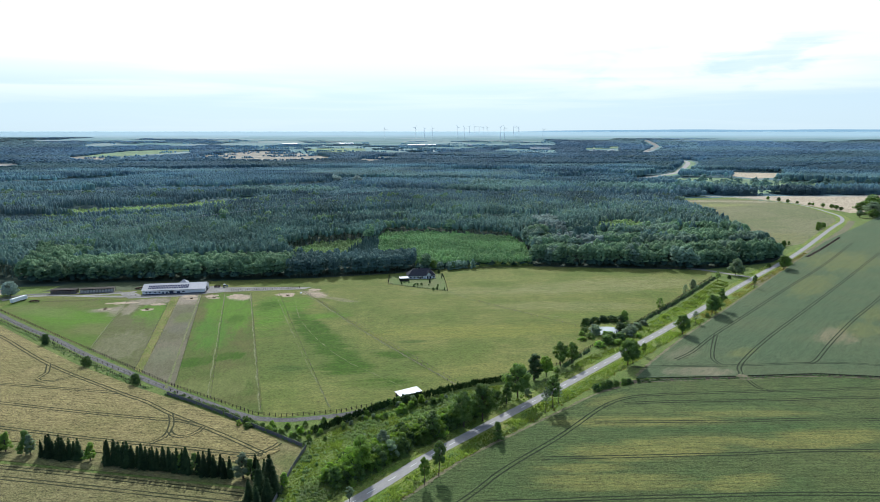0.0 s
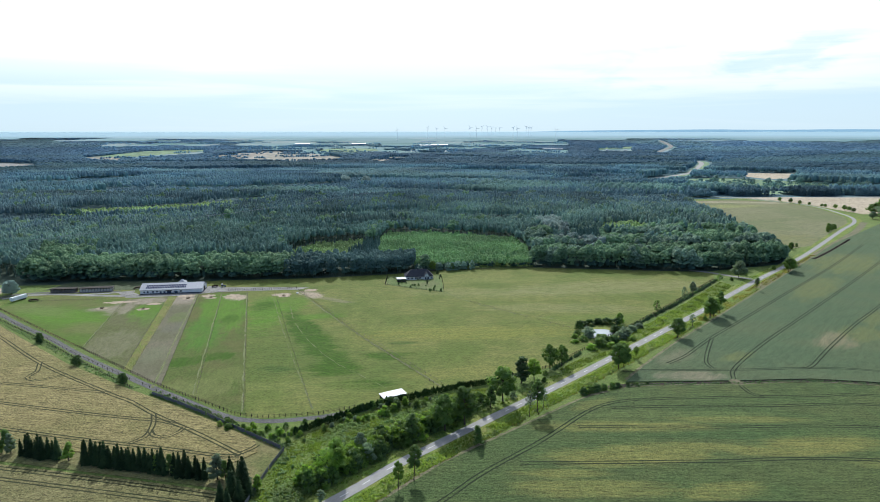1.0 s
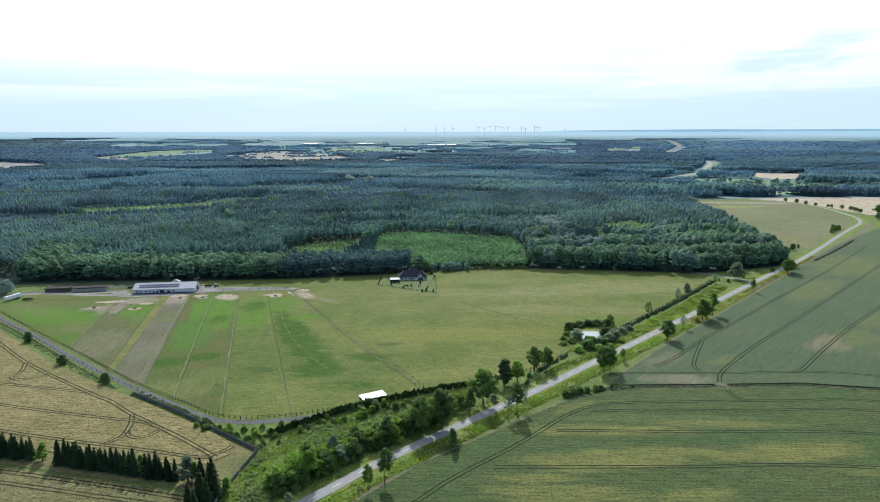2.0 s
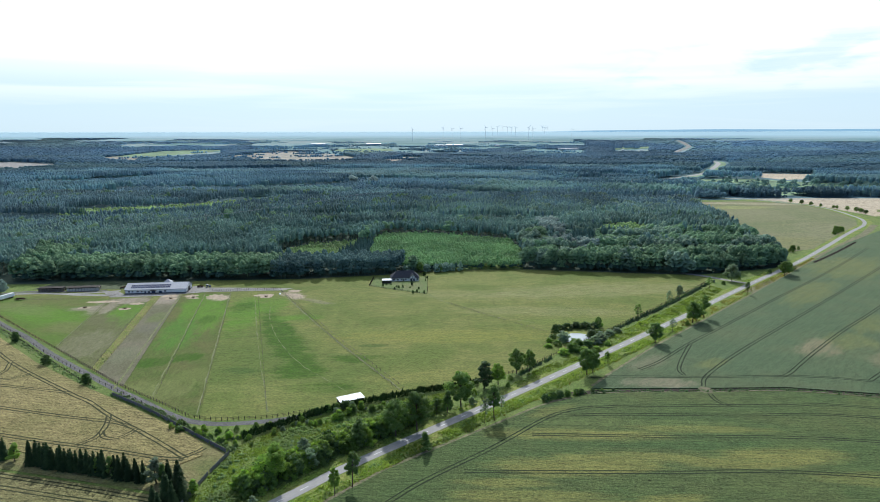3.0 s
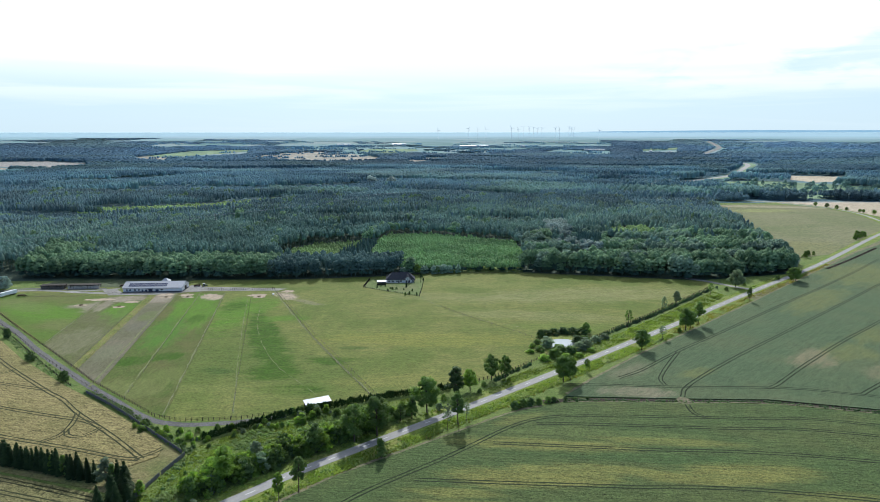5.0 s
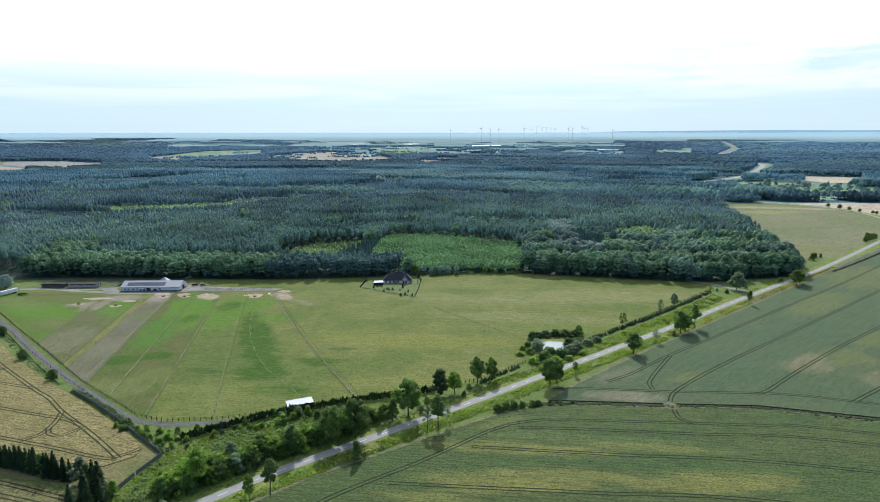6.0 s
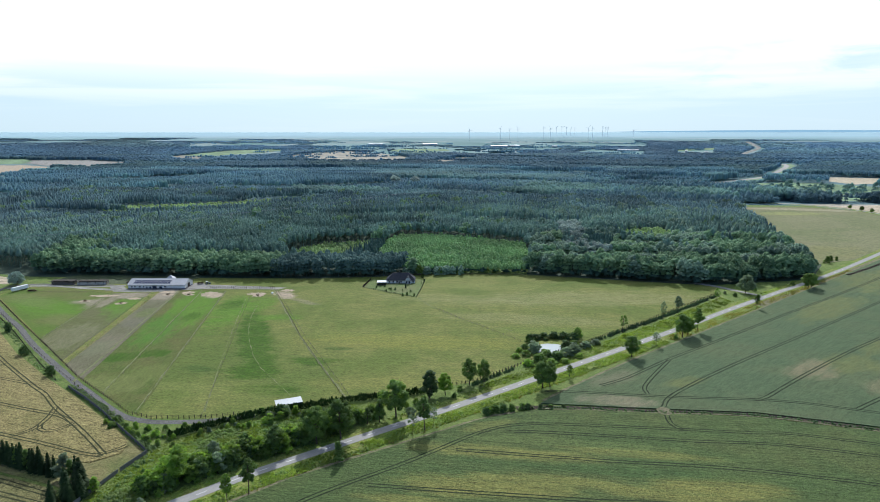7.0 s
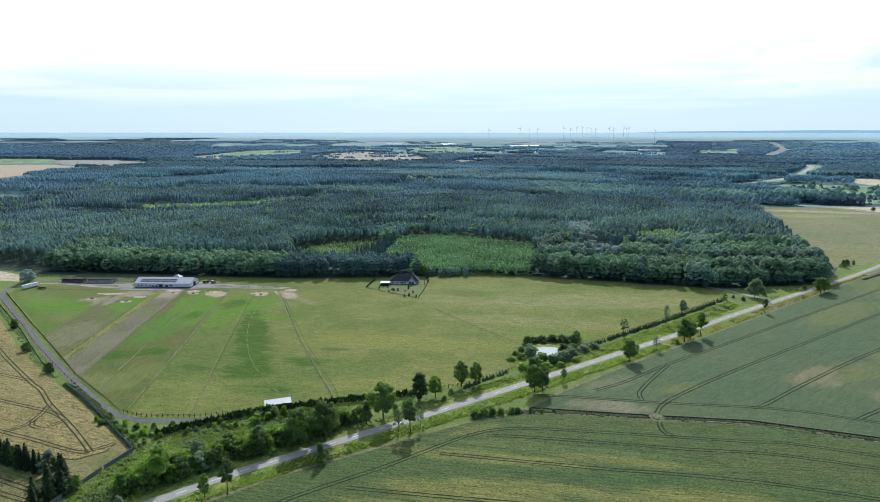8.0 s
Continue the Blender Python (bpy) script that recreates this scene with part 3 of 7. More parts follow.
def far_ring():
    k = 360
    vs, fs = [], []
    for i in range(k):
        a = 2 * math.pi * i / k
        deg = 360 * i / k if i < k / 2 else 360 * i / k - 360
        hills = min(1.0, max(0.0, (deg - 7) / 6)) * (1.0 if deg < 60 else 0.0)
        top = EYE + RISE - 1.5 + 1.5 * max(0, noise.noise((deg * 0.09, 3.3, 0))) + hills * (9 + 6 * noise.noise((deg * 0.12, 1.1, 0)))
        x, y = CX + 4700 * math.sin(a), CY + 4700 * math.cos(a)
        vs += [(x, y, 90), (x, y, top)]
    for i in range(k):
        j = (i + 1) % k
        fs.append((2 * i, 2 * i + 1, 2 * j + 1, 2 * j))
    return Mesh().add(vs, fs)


solo("backdrop", far_ring(), M["distance"], "glowing hazy blue distance with low hills on the horizon", "distance", "structure")

ROAD = [(-75, 152), (-26, 206.3), (-8, 228), (16.7, 253.5), (66.5, 304), (122, 362.5), (205, 451), (245, 496), (300, 556), (402, 666), (551, 842), (612, 912),
        (645, 968), (660, 1025), (672, 1100), (664, 1170), (632, 1222), (590, 1262), (548, 1285), (480, 1300)]
LANE = [(-270, 497), (-300, 492), (-340, 489), (-356, 478), (-354, 462), (-337, 440), (-288, 402), (-253, 378), (-218, 351), (-190, 331), (-165, 314), (-143, 299), (-123, 286.5),
        (-105, 275), (-89, 266.5), (-74, 264), (-62, 265.5), (-45, 270), (-28, 278)]
EDGE_W = [(-340, 446), (-256, 384.5), (-196, 341.5), (-146, 305), (-107, 281), (-90, 270), (-75.5, 267), (-50, 271.5), (-34, 279), (-7, 292), (35, 312)]
EDGE_E = [(35, 312), (72, 335), (114, 384), (136, 408), (185, 465), (254, 550)]
FOOT = [(-376, 524), (-324, 530), (-200, 540), (-115, 549), (-45, 567), (9, 588), (89, 600), (199, 588), (252, 583), (294, 594), (362, 626)]

near_grass = [(-420, 120), (-420, 520), (-372, 514), (-200, 529), (-45, 561), (89, 595), (252, 580), (357, 620), (395, 690), (462, 1080), (490, 1240), (600, 1250),
              (720, 1080), (900, 1100), (900, 120)]
sheet("rough_ground", near_grass, 0.02, M["rough"], "rough grass between lanes, fields and woods", category="grass")
sheet("meadow", EDGE_W + EDGE_E[1:] + [(264, 576), (252, 582), (199, 587), (89, 599), (9, 587), (-45, 566), (-115, 548), (-200, 537), (-262, 516), (-345, 478), (-348, 462)], 0.06, M["meadow"],
      "grazed olive green horse meadow with darker patches", category="meadow")

# paddock strips, west to east, each between two fence lines
L = [((-340, 446), (-345, 470)), ((-218, 358), (-251, 471)), ((-174, 325), (-221, 481)), ((-168, 321), (-214, 481)), ((-142, 303), (-201, 494)),
     ((-116, 287), (-181, 496)), ((-85, 270), (-159, 494)), ((-52, 273), (-134, 490)), ((10, 302), (-118, 504))]
sheet("paddock_west", [(-338, 447), (-256, 387), (-218, 359), (-251, 471), (-300, 479), (-345, 472)], 0.10, M["pad_west"], "green grazed paddock beside the gravel lane", category="paddock")
for i, key in ((1, "pad_worn"), (2, "weeds"), (3, "pad_bare"), (4, "pad_green"), (5, "pad_green")):
    (x0, y0), (x1, y1) = L[i]
    (x2, y2), (x3, y3) = L[i + 1]
    sheet("paddock", [(x0, y0), (x2, y2), (x3, y3), (x1, y1)], 0.10 + 0.004 * i, M[key],
          {"pad_worn": "half worn paddock strip of olive grass", "weeds": "weedy ditch strip between two paddocks", "pad_bare": "grey bare grazed paddock strip", "pad_green": "lush green paddock strip"}[key], category="paddock")


def blob(x, y, rx, ry, rot=0.0, n=28, rag=0.14):
    out = []
    for i in range(n):
        a = 2 * math.pi * i / n
        r = 1 + random.uniform(-rag, rag)
        px, py = rx * r * math.cos(a), ry * r * math.sin(a)
        c, s = math.cos(radians(rot)), math.sin(radians(rot))
        out.append((x + c * px - s * py, y + s * px + c * py))
    return out


sheet("yard", [(-254, 476), (-214, 483), (-200, 490), (-182, 497), (-118, 506), (-112, 513), (-150, 513), (-190, 512), (-194, 518), (-202, 516), (-200, 496), (-248, 486), (-262, 498), (-272, 494), (-262, 484)],
      0.13, M["gravel"], "pale gravel yard round the stable", category="yard")
for x, y, rx, ry in ((-252, 463, 13, 4), (-222, 459, 6, 4), (-207, 482, 7, 6), (-189, 484, 7, 5), (-129, 489, 9, 6), (-168, 482, 8, 9), (-108, 504, 6, 5)):
    sheet("bare_patch", blob(x, y, rx * 0.85, ry * 0.8, 10, 40, 0.3), 0.15, M["sand"], "trodden bare sand round a feeding place", category="sand")
for line, w in (([(-145, 300), (-202, 494)], 1.6), ([(-120, 292), (-182, 496)], 1.1), ([(-88, 274), (-160, 494)], 1.3), ([(-54, 277), (-90, 365), (-137, 488)], 0.8),
                ([(10, 303), (-50, 390), (-120, 503)], 1.5), ([(-20, 302), (-60, 345), (-92, 400), (-108, 440), (-116, 470)], 0.45), ([(-220, 362), (-252, 470)], 1.2),
                ([(-118, 506), (-90, 488), (-60, 470)], 0.6), ([(7, 500), (28, 470), (60, 440), (90, 425)], 0.7)):
    solo("trodden_path", strip(Mesh(), smooth_line(line), w * 0.62, 0.145, 0, 0.45), M["path"], "narrow path trodden by grazing animals", "path", "structure")

# earth sheet that also carries the forest shadow as a darker colour
sheet("stable_back_yard", [(-338, 498), (-262, 502), (-212, 524), (-208, 540), (-330, 529)], 0.125, M["yard"], "earthy yard behind stable and stores, shade put into its dark colour", category="yard")
solo("gravel_track", strip(Mesh(), smooth_line([(-353, 470), (-340, 482), (-316, 485.5), (-290, 483), (-266, 482), (-246, 481)]), 5.0, 0.16, 0, 0.3), M["gravel"], "pale gravel track from lane to stable", "track", "structure")
solo("gravel_track", strip(Mesh(), smooth_line([(-300, 485), (-284, 488), (-268, 493), (-258, 498)]), 3.6, 0.164, 0, 0.3), M["gravel"], "pale gravel track past the timber store", "track", "structure")
solo("gravel_lane", strip(Mesh(), smooth_line(LANE), 4.0, 0.11, 0, 0.15), M["lane"], "grey gravel farm lane along the paddock fence", "lane", "structure")
road_line = smooth_line(ROAD)
for side, w0 in ((-1, 5.2), (1, 7.0)):
    solo("verge", strip(Mesh(), road_line, w0, 0.07, side * (2.5 + w0 / 2), 0.3), M["verge"], "mown grass verge beside the road", "verge", "structure")
road = solo("road", strip(Mesh(), road_line, 5.2, 0.16), M["asphalt"], "straight worn grey asphalt country road", "road", "structure")


DRY = [(278, 520), (300, 542), (326, 568), (375, 624), (463, 722), (566, 836), (630, 918)]
solo("dry_verge", strip(Mesh(), smooth_line(DRY), 9.0, 0.09, 1.0, 0.8), M["bank"], "dry yellowed grass between road and cereal field", "verge", "structure")


def spoil(a, b2):
    """A low ragged bank of dug earth."""
    rnd = np.random.RandomState(77)
    me = Mesh()
    run = smooth_line([a, ((a[0] + b2[0]) / 2 + 1.5, (a[1] + b2[1]) / 2), b2], 1.2)
    rows = [(offset_line(run, off), h) for off, h in ((-2.6, 0.0), (-1.3, 0.8), (0.0, 1.3), (1.3, 0.7), (2.6, 0.0))]
    n = len(run)
    for line, h in rows:
        me.v += [(p.x + rnd.uniform(-0.4, 0.4), p.y + rnd.uniform(-0.4, 0.4), 0.08 + h * rnd.uniform(0.2, 1.3)) for p in line]
    me.f += [(r * n + i, (r + 1) * n + i, (r + 1) * n + i + 1, r * n + i + 1) for r in range(4) for i in range(n - 1)]
    return me


solo("earth_bank", spoil((398, 642), (512, 764)), M["soil"], "ragged bank of dug brown earth beside the road", "bank", "structure")


def markings():
    me = Mesh().box(-2.0, -0.13, 0, 2.0, 0.13, 0.012).data("lane_marking", M["paint"])
    run = 0.0
    for a, b2 in zip(road_line, road_line[1:]):
        run += (b2 - a).length
        if run >= 12.0 and b2.y < 700:
            run -= 12.0
            u = b2 - a
            part("lane_marking", me, None, road, "", pose(b2.x, b2.y, 0.161, 0, 0, math.degrees(math.atan2(u.y, u.x))))


markings()

# crops stand as slabs of their own height
WHEAT_N = [(-350, 436), (-313, 409), (-263, 371), (-212, 333), (-159, 299.5), (-128, 282), (-93, 260), (-72, 245.5), (-68, 236), (-76, 226.5), (-88, 227), (-117, 231), (-143, 234),
           (-171, 240), (-201, 247), (-300, 265), (-430, 285), (-430, 480), (-365, 462)]
WHEAT_S = [(-430, 268), (-190, 227), (-153, 221), (-108, 213.5), (-74, 207), (-66, 192), (-64, 120), (-430, 120)]
CROP_S = [(-62, 140), (-13, 200), (11, 229), (52, 266), (80, 291), (104, 304.5), (128, 308.5), (165, 311), (211, 314), (262, 307), (350, 290), (700, 230), (700, 100), (-62, 100)]
CROP_N = [(108, 313), (128, 314), (165, 316), (211, 319.5), (262, 313), (350, 297), (700, 240), (960, 600), (960, 1090), (800, 1060), (622, 880), (478, 738), (265, 496), (190, 412), (162, 381), (125, 336)]
fields = {}
sheet("field_corner", [(-97, 262), (-70, 246), (-59, 238), (-60, 205), (-78, 210), (-180, 228), (-300, 246), (-300, 262), (-170, 244), (-90, 231)], 0.2, M["corner"], "dry grass corner of the wheat field", category="grass")
for key, poly, h, mk, lab in (("wheat_field", WHEAT_N, 0.45, "wheat", "ripening pale gold wheat field with tramlines"), ("wheat_field", WHEAT_S, 0.45, "wheat_low", "ripening wheat field south of the spruces"),
                              ("cereal_field", CROP_S, 0.55, "crop", "green cereal field with yellowish streaks"), ("cereal_field", CROP_N, 0.55, "crop_up", "blue-green cereal field beside the road")):
    fields[mk] = solo(key, Mesh().prism(poly, 0.0, h), M[mk], lab, "field", "structure")


# flat ribbons; the depth of the ruts is only in their dark colour
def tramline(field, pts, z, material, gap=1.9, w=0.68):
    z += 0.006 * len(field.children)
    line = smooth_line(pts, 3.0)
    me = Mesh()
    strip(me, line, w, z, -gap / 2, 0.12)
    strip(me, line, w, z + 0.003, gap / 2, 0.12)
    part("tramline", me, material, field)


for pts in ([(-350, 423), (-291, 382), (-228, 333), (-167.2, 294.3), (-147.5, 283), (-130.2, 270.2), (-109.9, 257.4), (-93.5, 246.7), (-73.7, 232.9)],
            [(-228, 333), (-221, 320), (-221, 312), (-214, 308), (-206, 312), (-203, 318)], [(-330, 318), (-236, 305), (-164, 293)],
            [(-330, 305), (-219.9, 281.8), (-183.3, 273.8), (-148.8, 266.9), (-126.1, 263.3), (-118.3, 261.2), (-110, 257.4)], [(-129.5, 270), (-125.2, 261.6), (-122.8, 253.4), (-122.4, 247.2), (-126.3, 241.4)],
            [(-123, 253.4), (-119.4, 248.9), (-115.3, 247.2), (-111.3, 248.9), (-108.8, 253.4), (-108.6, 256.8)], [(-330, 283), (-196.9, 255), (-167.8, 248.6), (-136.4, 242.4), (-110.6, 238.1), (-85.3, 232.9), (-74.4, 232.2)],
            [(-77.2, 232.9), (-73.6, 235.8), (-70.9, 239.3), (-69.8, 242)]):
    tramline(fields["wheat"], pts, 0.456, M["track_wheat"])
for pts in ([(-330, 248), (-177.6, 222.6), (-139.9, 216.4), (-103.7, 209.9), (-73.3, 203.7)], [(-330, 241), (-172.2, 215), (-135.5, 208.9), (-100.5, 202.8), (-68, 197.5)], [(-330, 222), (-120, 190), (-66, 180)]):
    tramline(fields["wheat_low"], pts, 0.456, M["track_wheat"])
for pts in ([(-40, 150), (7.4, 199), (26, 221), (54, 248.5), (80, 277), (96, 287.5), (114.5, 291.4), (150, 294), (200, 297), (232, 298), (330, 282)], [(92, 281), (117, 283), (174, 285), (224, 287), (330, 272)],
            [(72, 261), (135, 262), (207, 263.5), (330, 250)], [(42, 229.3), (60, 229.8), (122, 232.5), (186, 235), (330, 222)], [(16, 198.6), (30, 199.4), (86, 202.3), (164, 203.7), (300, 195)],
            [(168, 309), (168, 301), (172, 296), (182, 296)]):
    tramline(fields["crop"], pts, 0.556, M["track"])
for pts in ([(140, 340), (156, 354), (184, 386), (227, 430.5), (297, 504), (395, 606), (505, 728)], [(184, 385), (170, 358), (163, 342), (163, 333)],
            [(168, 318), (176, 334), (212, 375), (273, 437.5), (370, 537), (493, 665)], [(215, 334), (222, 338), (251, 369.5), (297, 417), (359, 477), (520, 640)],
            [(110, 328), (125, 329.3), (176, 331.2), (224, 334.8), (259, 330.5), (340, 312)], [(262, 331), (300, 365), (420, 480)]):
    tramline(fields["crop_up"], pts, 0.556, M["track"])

DITCH = [(96, 306), (108, 309), (128, 311.2), (165, 313.5), (211, 317), (262, 310), (350, 293.5), (700, 235)]
solo("ditch", strip(Mesh(), smooth_line(DITCH), 4.2, 0.08, 0, 0.3), M["soil"], "dark drainage ditch between two cereal fields", "ditch", "structure")
solo("ditch_bank", strip(Mesh(), smooth_line(DITCH[1:]), 1.0, 0.5, 2.2, 0.3), M["bank"], "dry pale grass along the ditch", "bank", "structure")
solo("field_crossing", Mesh().prism(blob(167.5, 313.6, 3.6, 4.6, 0, 16, 0.1), 0.0, 0.58), M["bank"], "trodden earth crossing over the ditch", "crossing", "structure")

FAR_MEADOW = [(384, 690), (396, 800), (420, 940), (446, 1065), (470, 1200), (560, 1225), (632, 1205), (655, 1165), (663, 1100), (651, 1025), (636, 970), (603, 912), (540, 842), (440, 722)]
sheet("far_meadow", FAR_MEADOW, 0.08, M["farmeadow"], "pale olive meadow inside the road bend", category="meadow")
STUBBLE = [(690, 1010), (682, 1100), (674, 1175), (645, 1228), (600, 1270), (700, 1282), (1000, 1300), (1500, 1420), (1500, 1150), (900, 1090)]
sheet("stubble_field", STUBBLE, 0.10, M["stubble"], "pale beige field beyond the road bend", category="field")
GREEN_R = [(609, 1717), (698, 1792), (777, 1827), (846, 1809), (928, 1726), (1010, 1630), (1200, 1560), (1200, 1400), (890, 1354), (643, 1337), (673, 1481), (649, 1573), (621, 1630)]
sheet("green_meadow", GREEN_R, 0.1, M["far_green"], "bright green meadow behind a line of pines", category="meadow")
BEIGE2 = [(987, 2060), (1143, 2032), (1040, 1837), (928, 1780), (908, 1882)]
sheet("stubble_field", BEIGE2, 0.1, M["stubble"], "small beige field among the woods", category="field")
WEST = [(-365, 500), (-430, 520), (-700, 560), (-700, 480), (-368, 484)]
sheet("stubble_field", WEST, 0.1, M["stubble"], "beige field behind the lane bend", category="field")
MOTOR = [(380, 1620), (476, 1709), (574, 1778), (676, 1891), (791, 2038), (889, 2239), (996, 2468), (1110, 2733), (1170, 2959)]
MOTOR_FAR = [(1155, 3480), (1251, 3682), (1369, 3871), (1393, 4055), (1390, 4158)]


def far_strip(line, width):
    """A band laid over the far terrain."""
    me = Mesh()
    pts = smooth_line(line, 30)
    a, b2 = offset_line(pts, -width / 2), offset_line(pts, width / 2)
    n = len(pts)
    return me.add([(p.x, p.y, float(terrain(p.x, p.y)) + 1.0) for p in a + b2], [(i, n + i, n + i + 1, i + 1) for i in range(n - 1)])


solo("motorway_bank", strip(Mesh(), smooth_line(MOTOR, 30), 46, 0.2, 8), M["far_green"], "green banks beside the motorway", "bank", "structure")
solo("motorway", strip(Mesh(), smooth_line(MOTOR, 30), 20, 0.3), M["asphalt"], "pale motorway cutting through the woods", "road", "structure")
solo("motorway", far_strip(MOTOR_FAR, 26), M["gravel"], "distant motorway works of pale bare earth", "road", "structure")
solo("side_road", strip(Mesh(), smooth_line([(480, 1300), (560, 1283), (640, 1262), (760, 1268), (1000, 1290)], 12), 7, 0.22), M["asphalt"], "grey road along the far meadow", "road", "structure")


def drape(poly, grid=60.0, lift=0.8):
    """A field laid over the far terrain, cut to its outline."""
    me = Mesh()
    xs, ys = [p[0] for p in poly], [p[1] for p in poly]
    gx, gy = np.meshgrid(np.arange(min(xs), max(xs), grid), np.arange(min(ys), max(ys), grid), indexing="ij")
    ok = inside(poly, gx.ravel() + grid / 2, gy.ravel() + grid / 2)
    for x, y in zip(gx.ravel()[ok], gy.ravel()[ok]):
        q = [(x, y), (x + grid, y), (x + grid, y + grid), (x, y + grid)]
        me.add([(a, b2, float(terrain(a, b2)) + lift) for a, b2 in q], [(0, 1, 2, 3)])
    return me


PIT_SAND = [(-2300, 2150), (-2090, 2254), (-2008, 2273), (-1759, 2134), (-1718, 1979), (-1654, 1838), (-1587, 1698), (-1503, 1500), (-1900, 1500)]
PIT_EARTH = [(-2279, 2565), (-2029, 2667), (-1841, 2593), (-1765, 2550), (-1658, 2405), (-1696, 2274), (-1780, 2228), (-1956, 2286), (-2117, 2390)]
PIT_GRASS = [(-2640, 2480), (-2323, 2612), (-2117, 2390), (-2170, 2316), (-2264, 2260)]
FARS = [([(-1286, 3221), (-1263, 3416), (-1114, 3627), (-1058, 3653), (-815, 3550), (-657, 3358), (-583, 3263), (-574, 3017), (-775, 2880), (-976, 2927), (-1137, 3087)], "far_wheat"),
        ([(-1833, 3114), (-1795, 3322), (-1752, 3460), (-1552, 3626), (-1454, 3657), (-1463, 3560), (-1518, 3415), (-1628, 3221), (-1666, 3068)], "far_green"),
        ([(-1856, 3013), (-1833, 3110), (-1672, 3062), (-1540, 2790), (-1661, 2862)], "far_wheat"), ([(-398, 2966), (-351, 3284), (-227, 3327), (-237, 3101), (-333, 2846)], "far_wheat"),
        ([(-832, 3774), (-768, 3881), (-480, 3912), (-463, 3790), (-614, 3665), (-765, 3697)], "far_green"), ([(919, 3915), (1154, 3944), (1127, 3843), (898, 3815)], "far_green"),
        (PIT_SAND, "sand"), (PIT_EARTH, "gravel"), (PIT_GRASS, "far_green")]
for poly, key in FARS:
    solo("distant_field", drape(poly, 22.0), M[key], {"far_wheat": "distant pale wheat field among woods", "far_green": "distant green field among trees", "gravel": "grey bare earth beside a sand pit", "sand": "pale sand pit in the woods",
                                                }[key], "field", "structure")

# ---- woods ----


def lump(V, F, c, r, rz, rnd):
    """A rounded bunch of foliage with a dented skin, open below."""
    o = [(0, 0, 1), (1, 0, -0.25), (0, 1, -0.25), (-1, 0, -0.25), (0, -1, -0.25)]
    e = [(0, 1), (0, 2), (0, 3), (0, 4), (1, 2), (2, 3), (3, 4), (4, 1)]
    pts = [np.array(p, float) for p in o] + [(np.array(o[a]) + np.array(o[b2])) / math.sqrt(2) for a, b2 in e]
    tw = rnd.uniform(0, 1.6)
    co_, si = math.cos(tw), math.sin(tw)
    k = len(V)
    for p in pts:
        p = np.array((co_ * p[0] - si * p[1], si * p[0] + co_ * p[1], p[2])) * rnd.uniform(0.78, 1.18)
        V.append(tuple(np.array(c) + p * np.array((r, r, rz))))
    ring = [1, 9, 2, 10, 3, 11, 4, 12]
    F += [(k, k + 5 + i, k + 5 + (i + 1) % 4) for i in range(4)]
    for i in range(4):
        a, b2 = 5 + i, 5 + (i + 1) % 4
        F += [(k + a, k + ring[2 * i], k + ring[2 * i + 1]), (k + a, k + ring[2 * i + 1], k + b2), (k + b2, k + ring[2 * i + 1], k + ring[(2 * i + 2) % 8])]


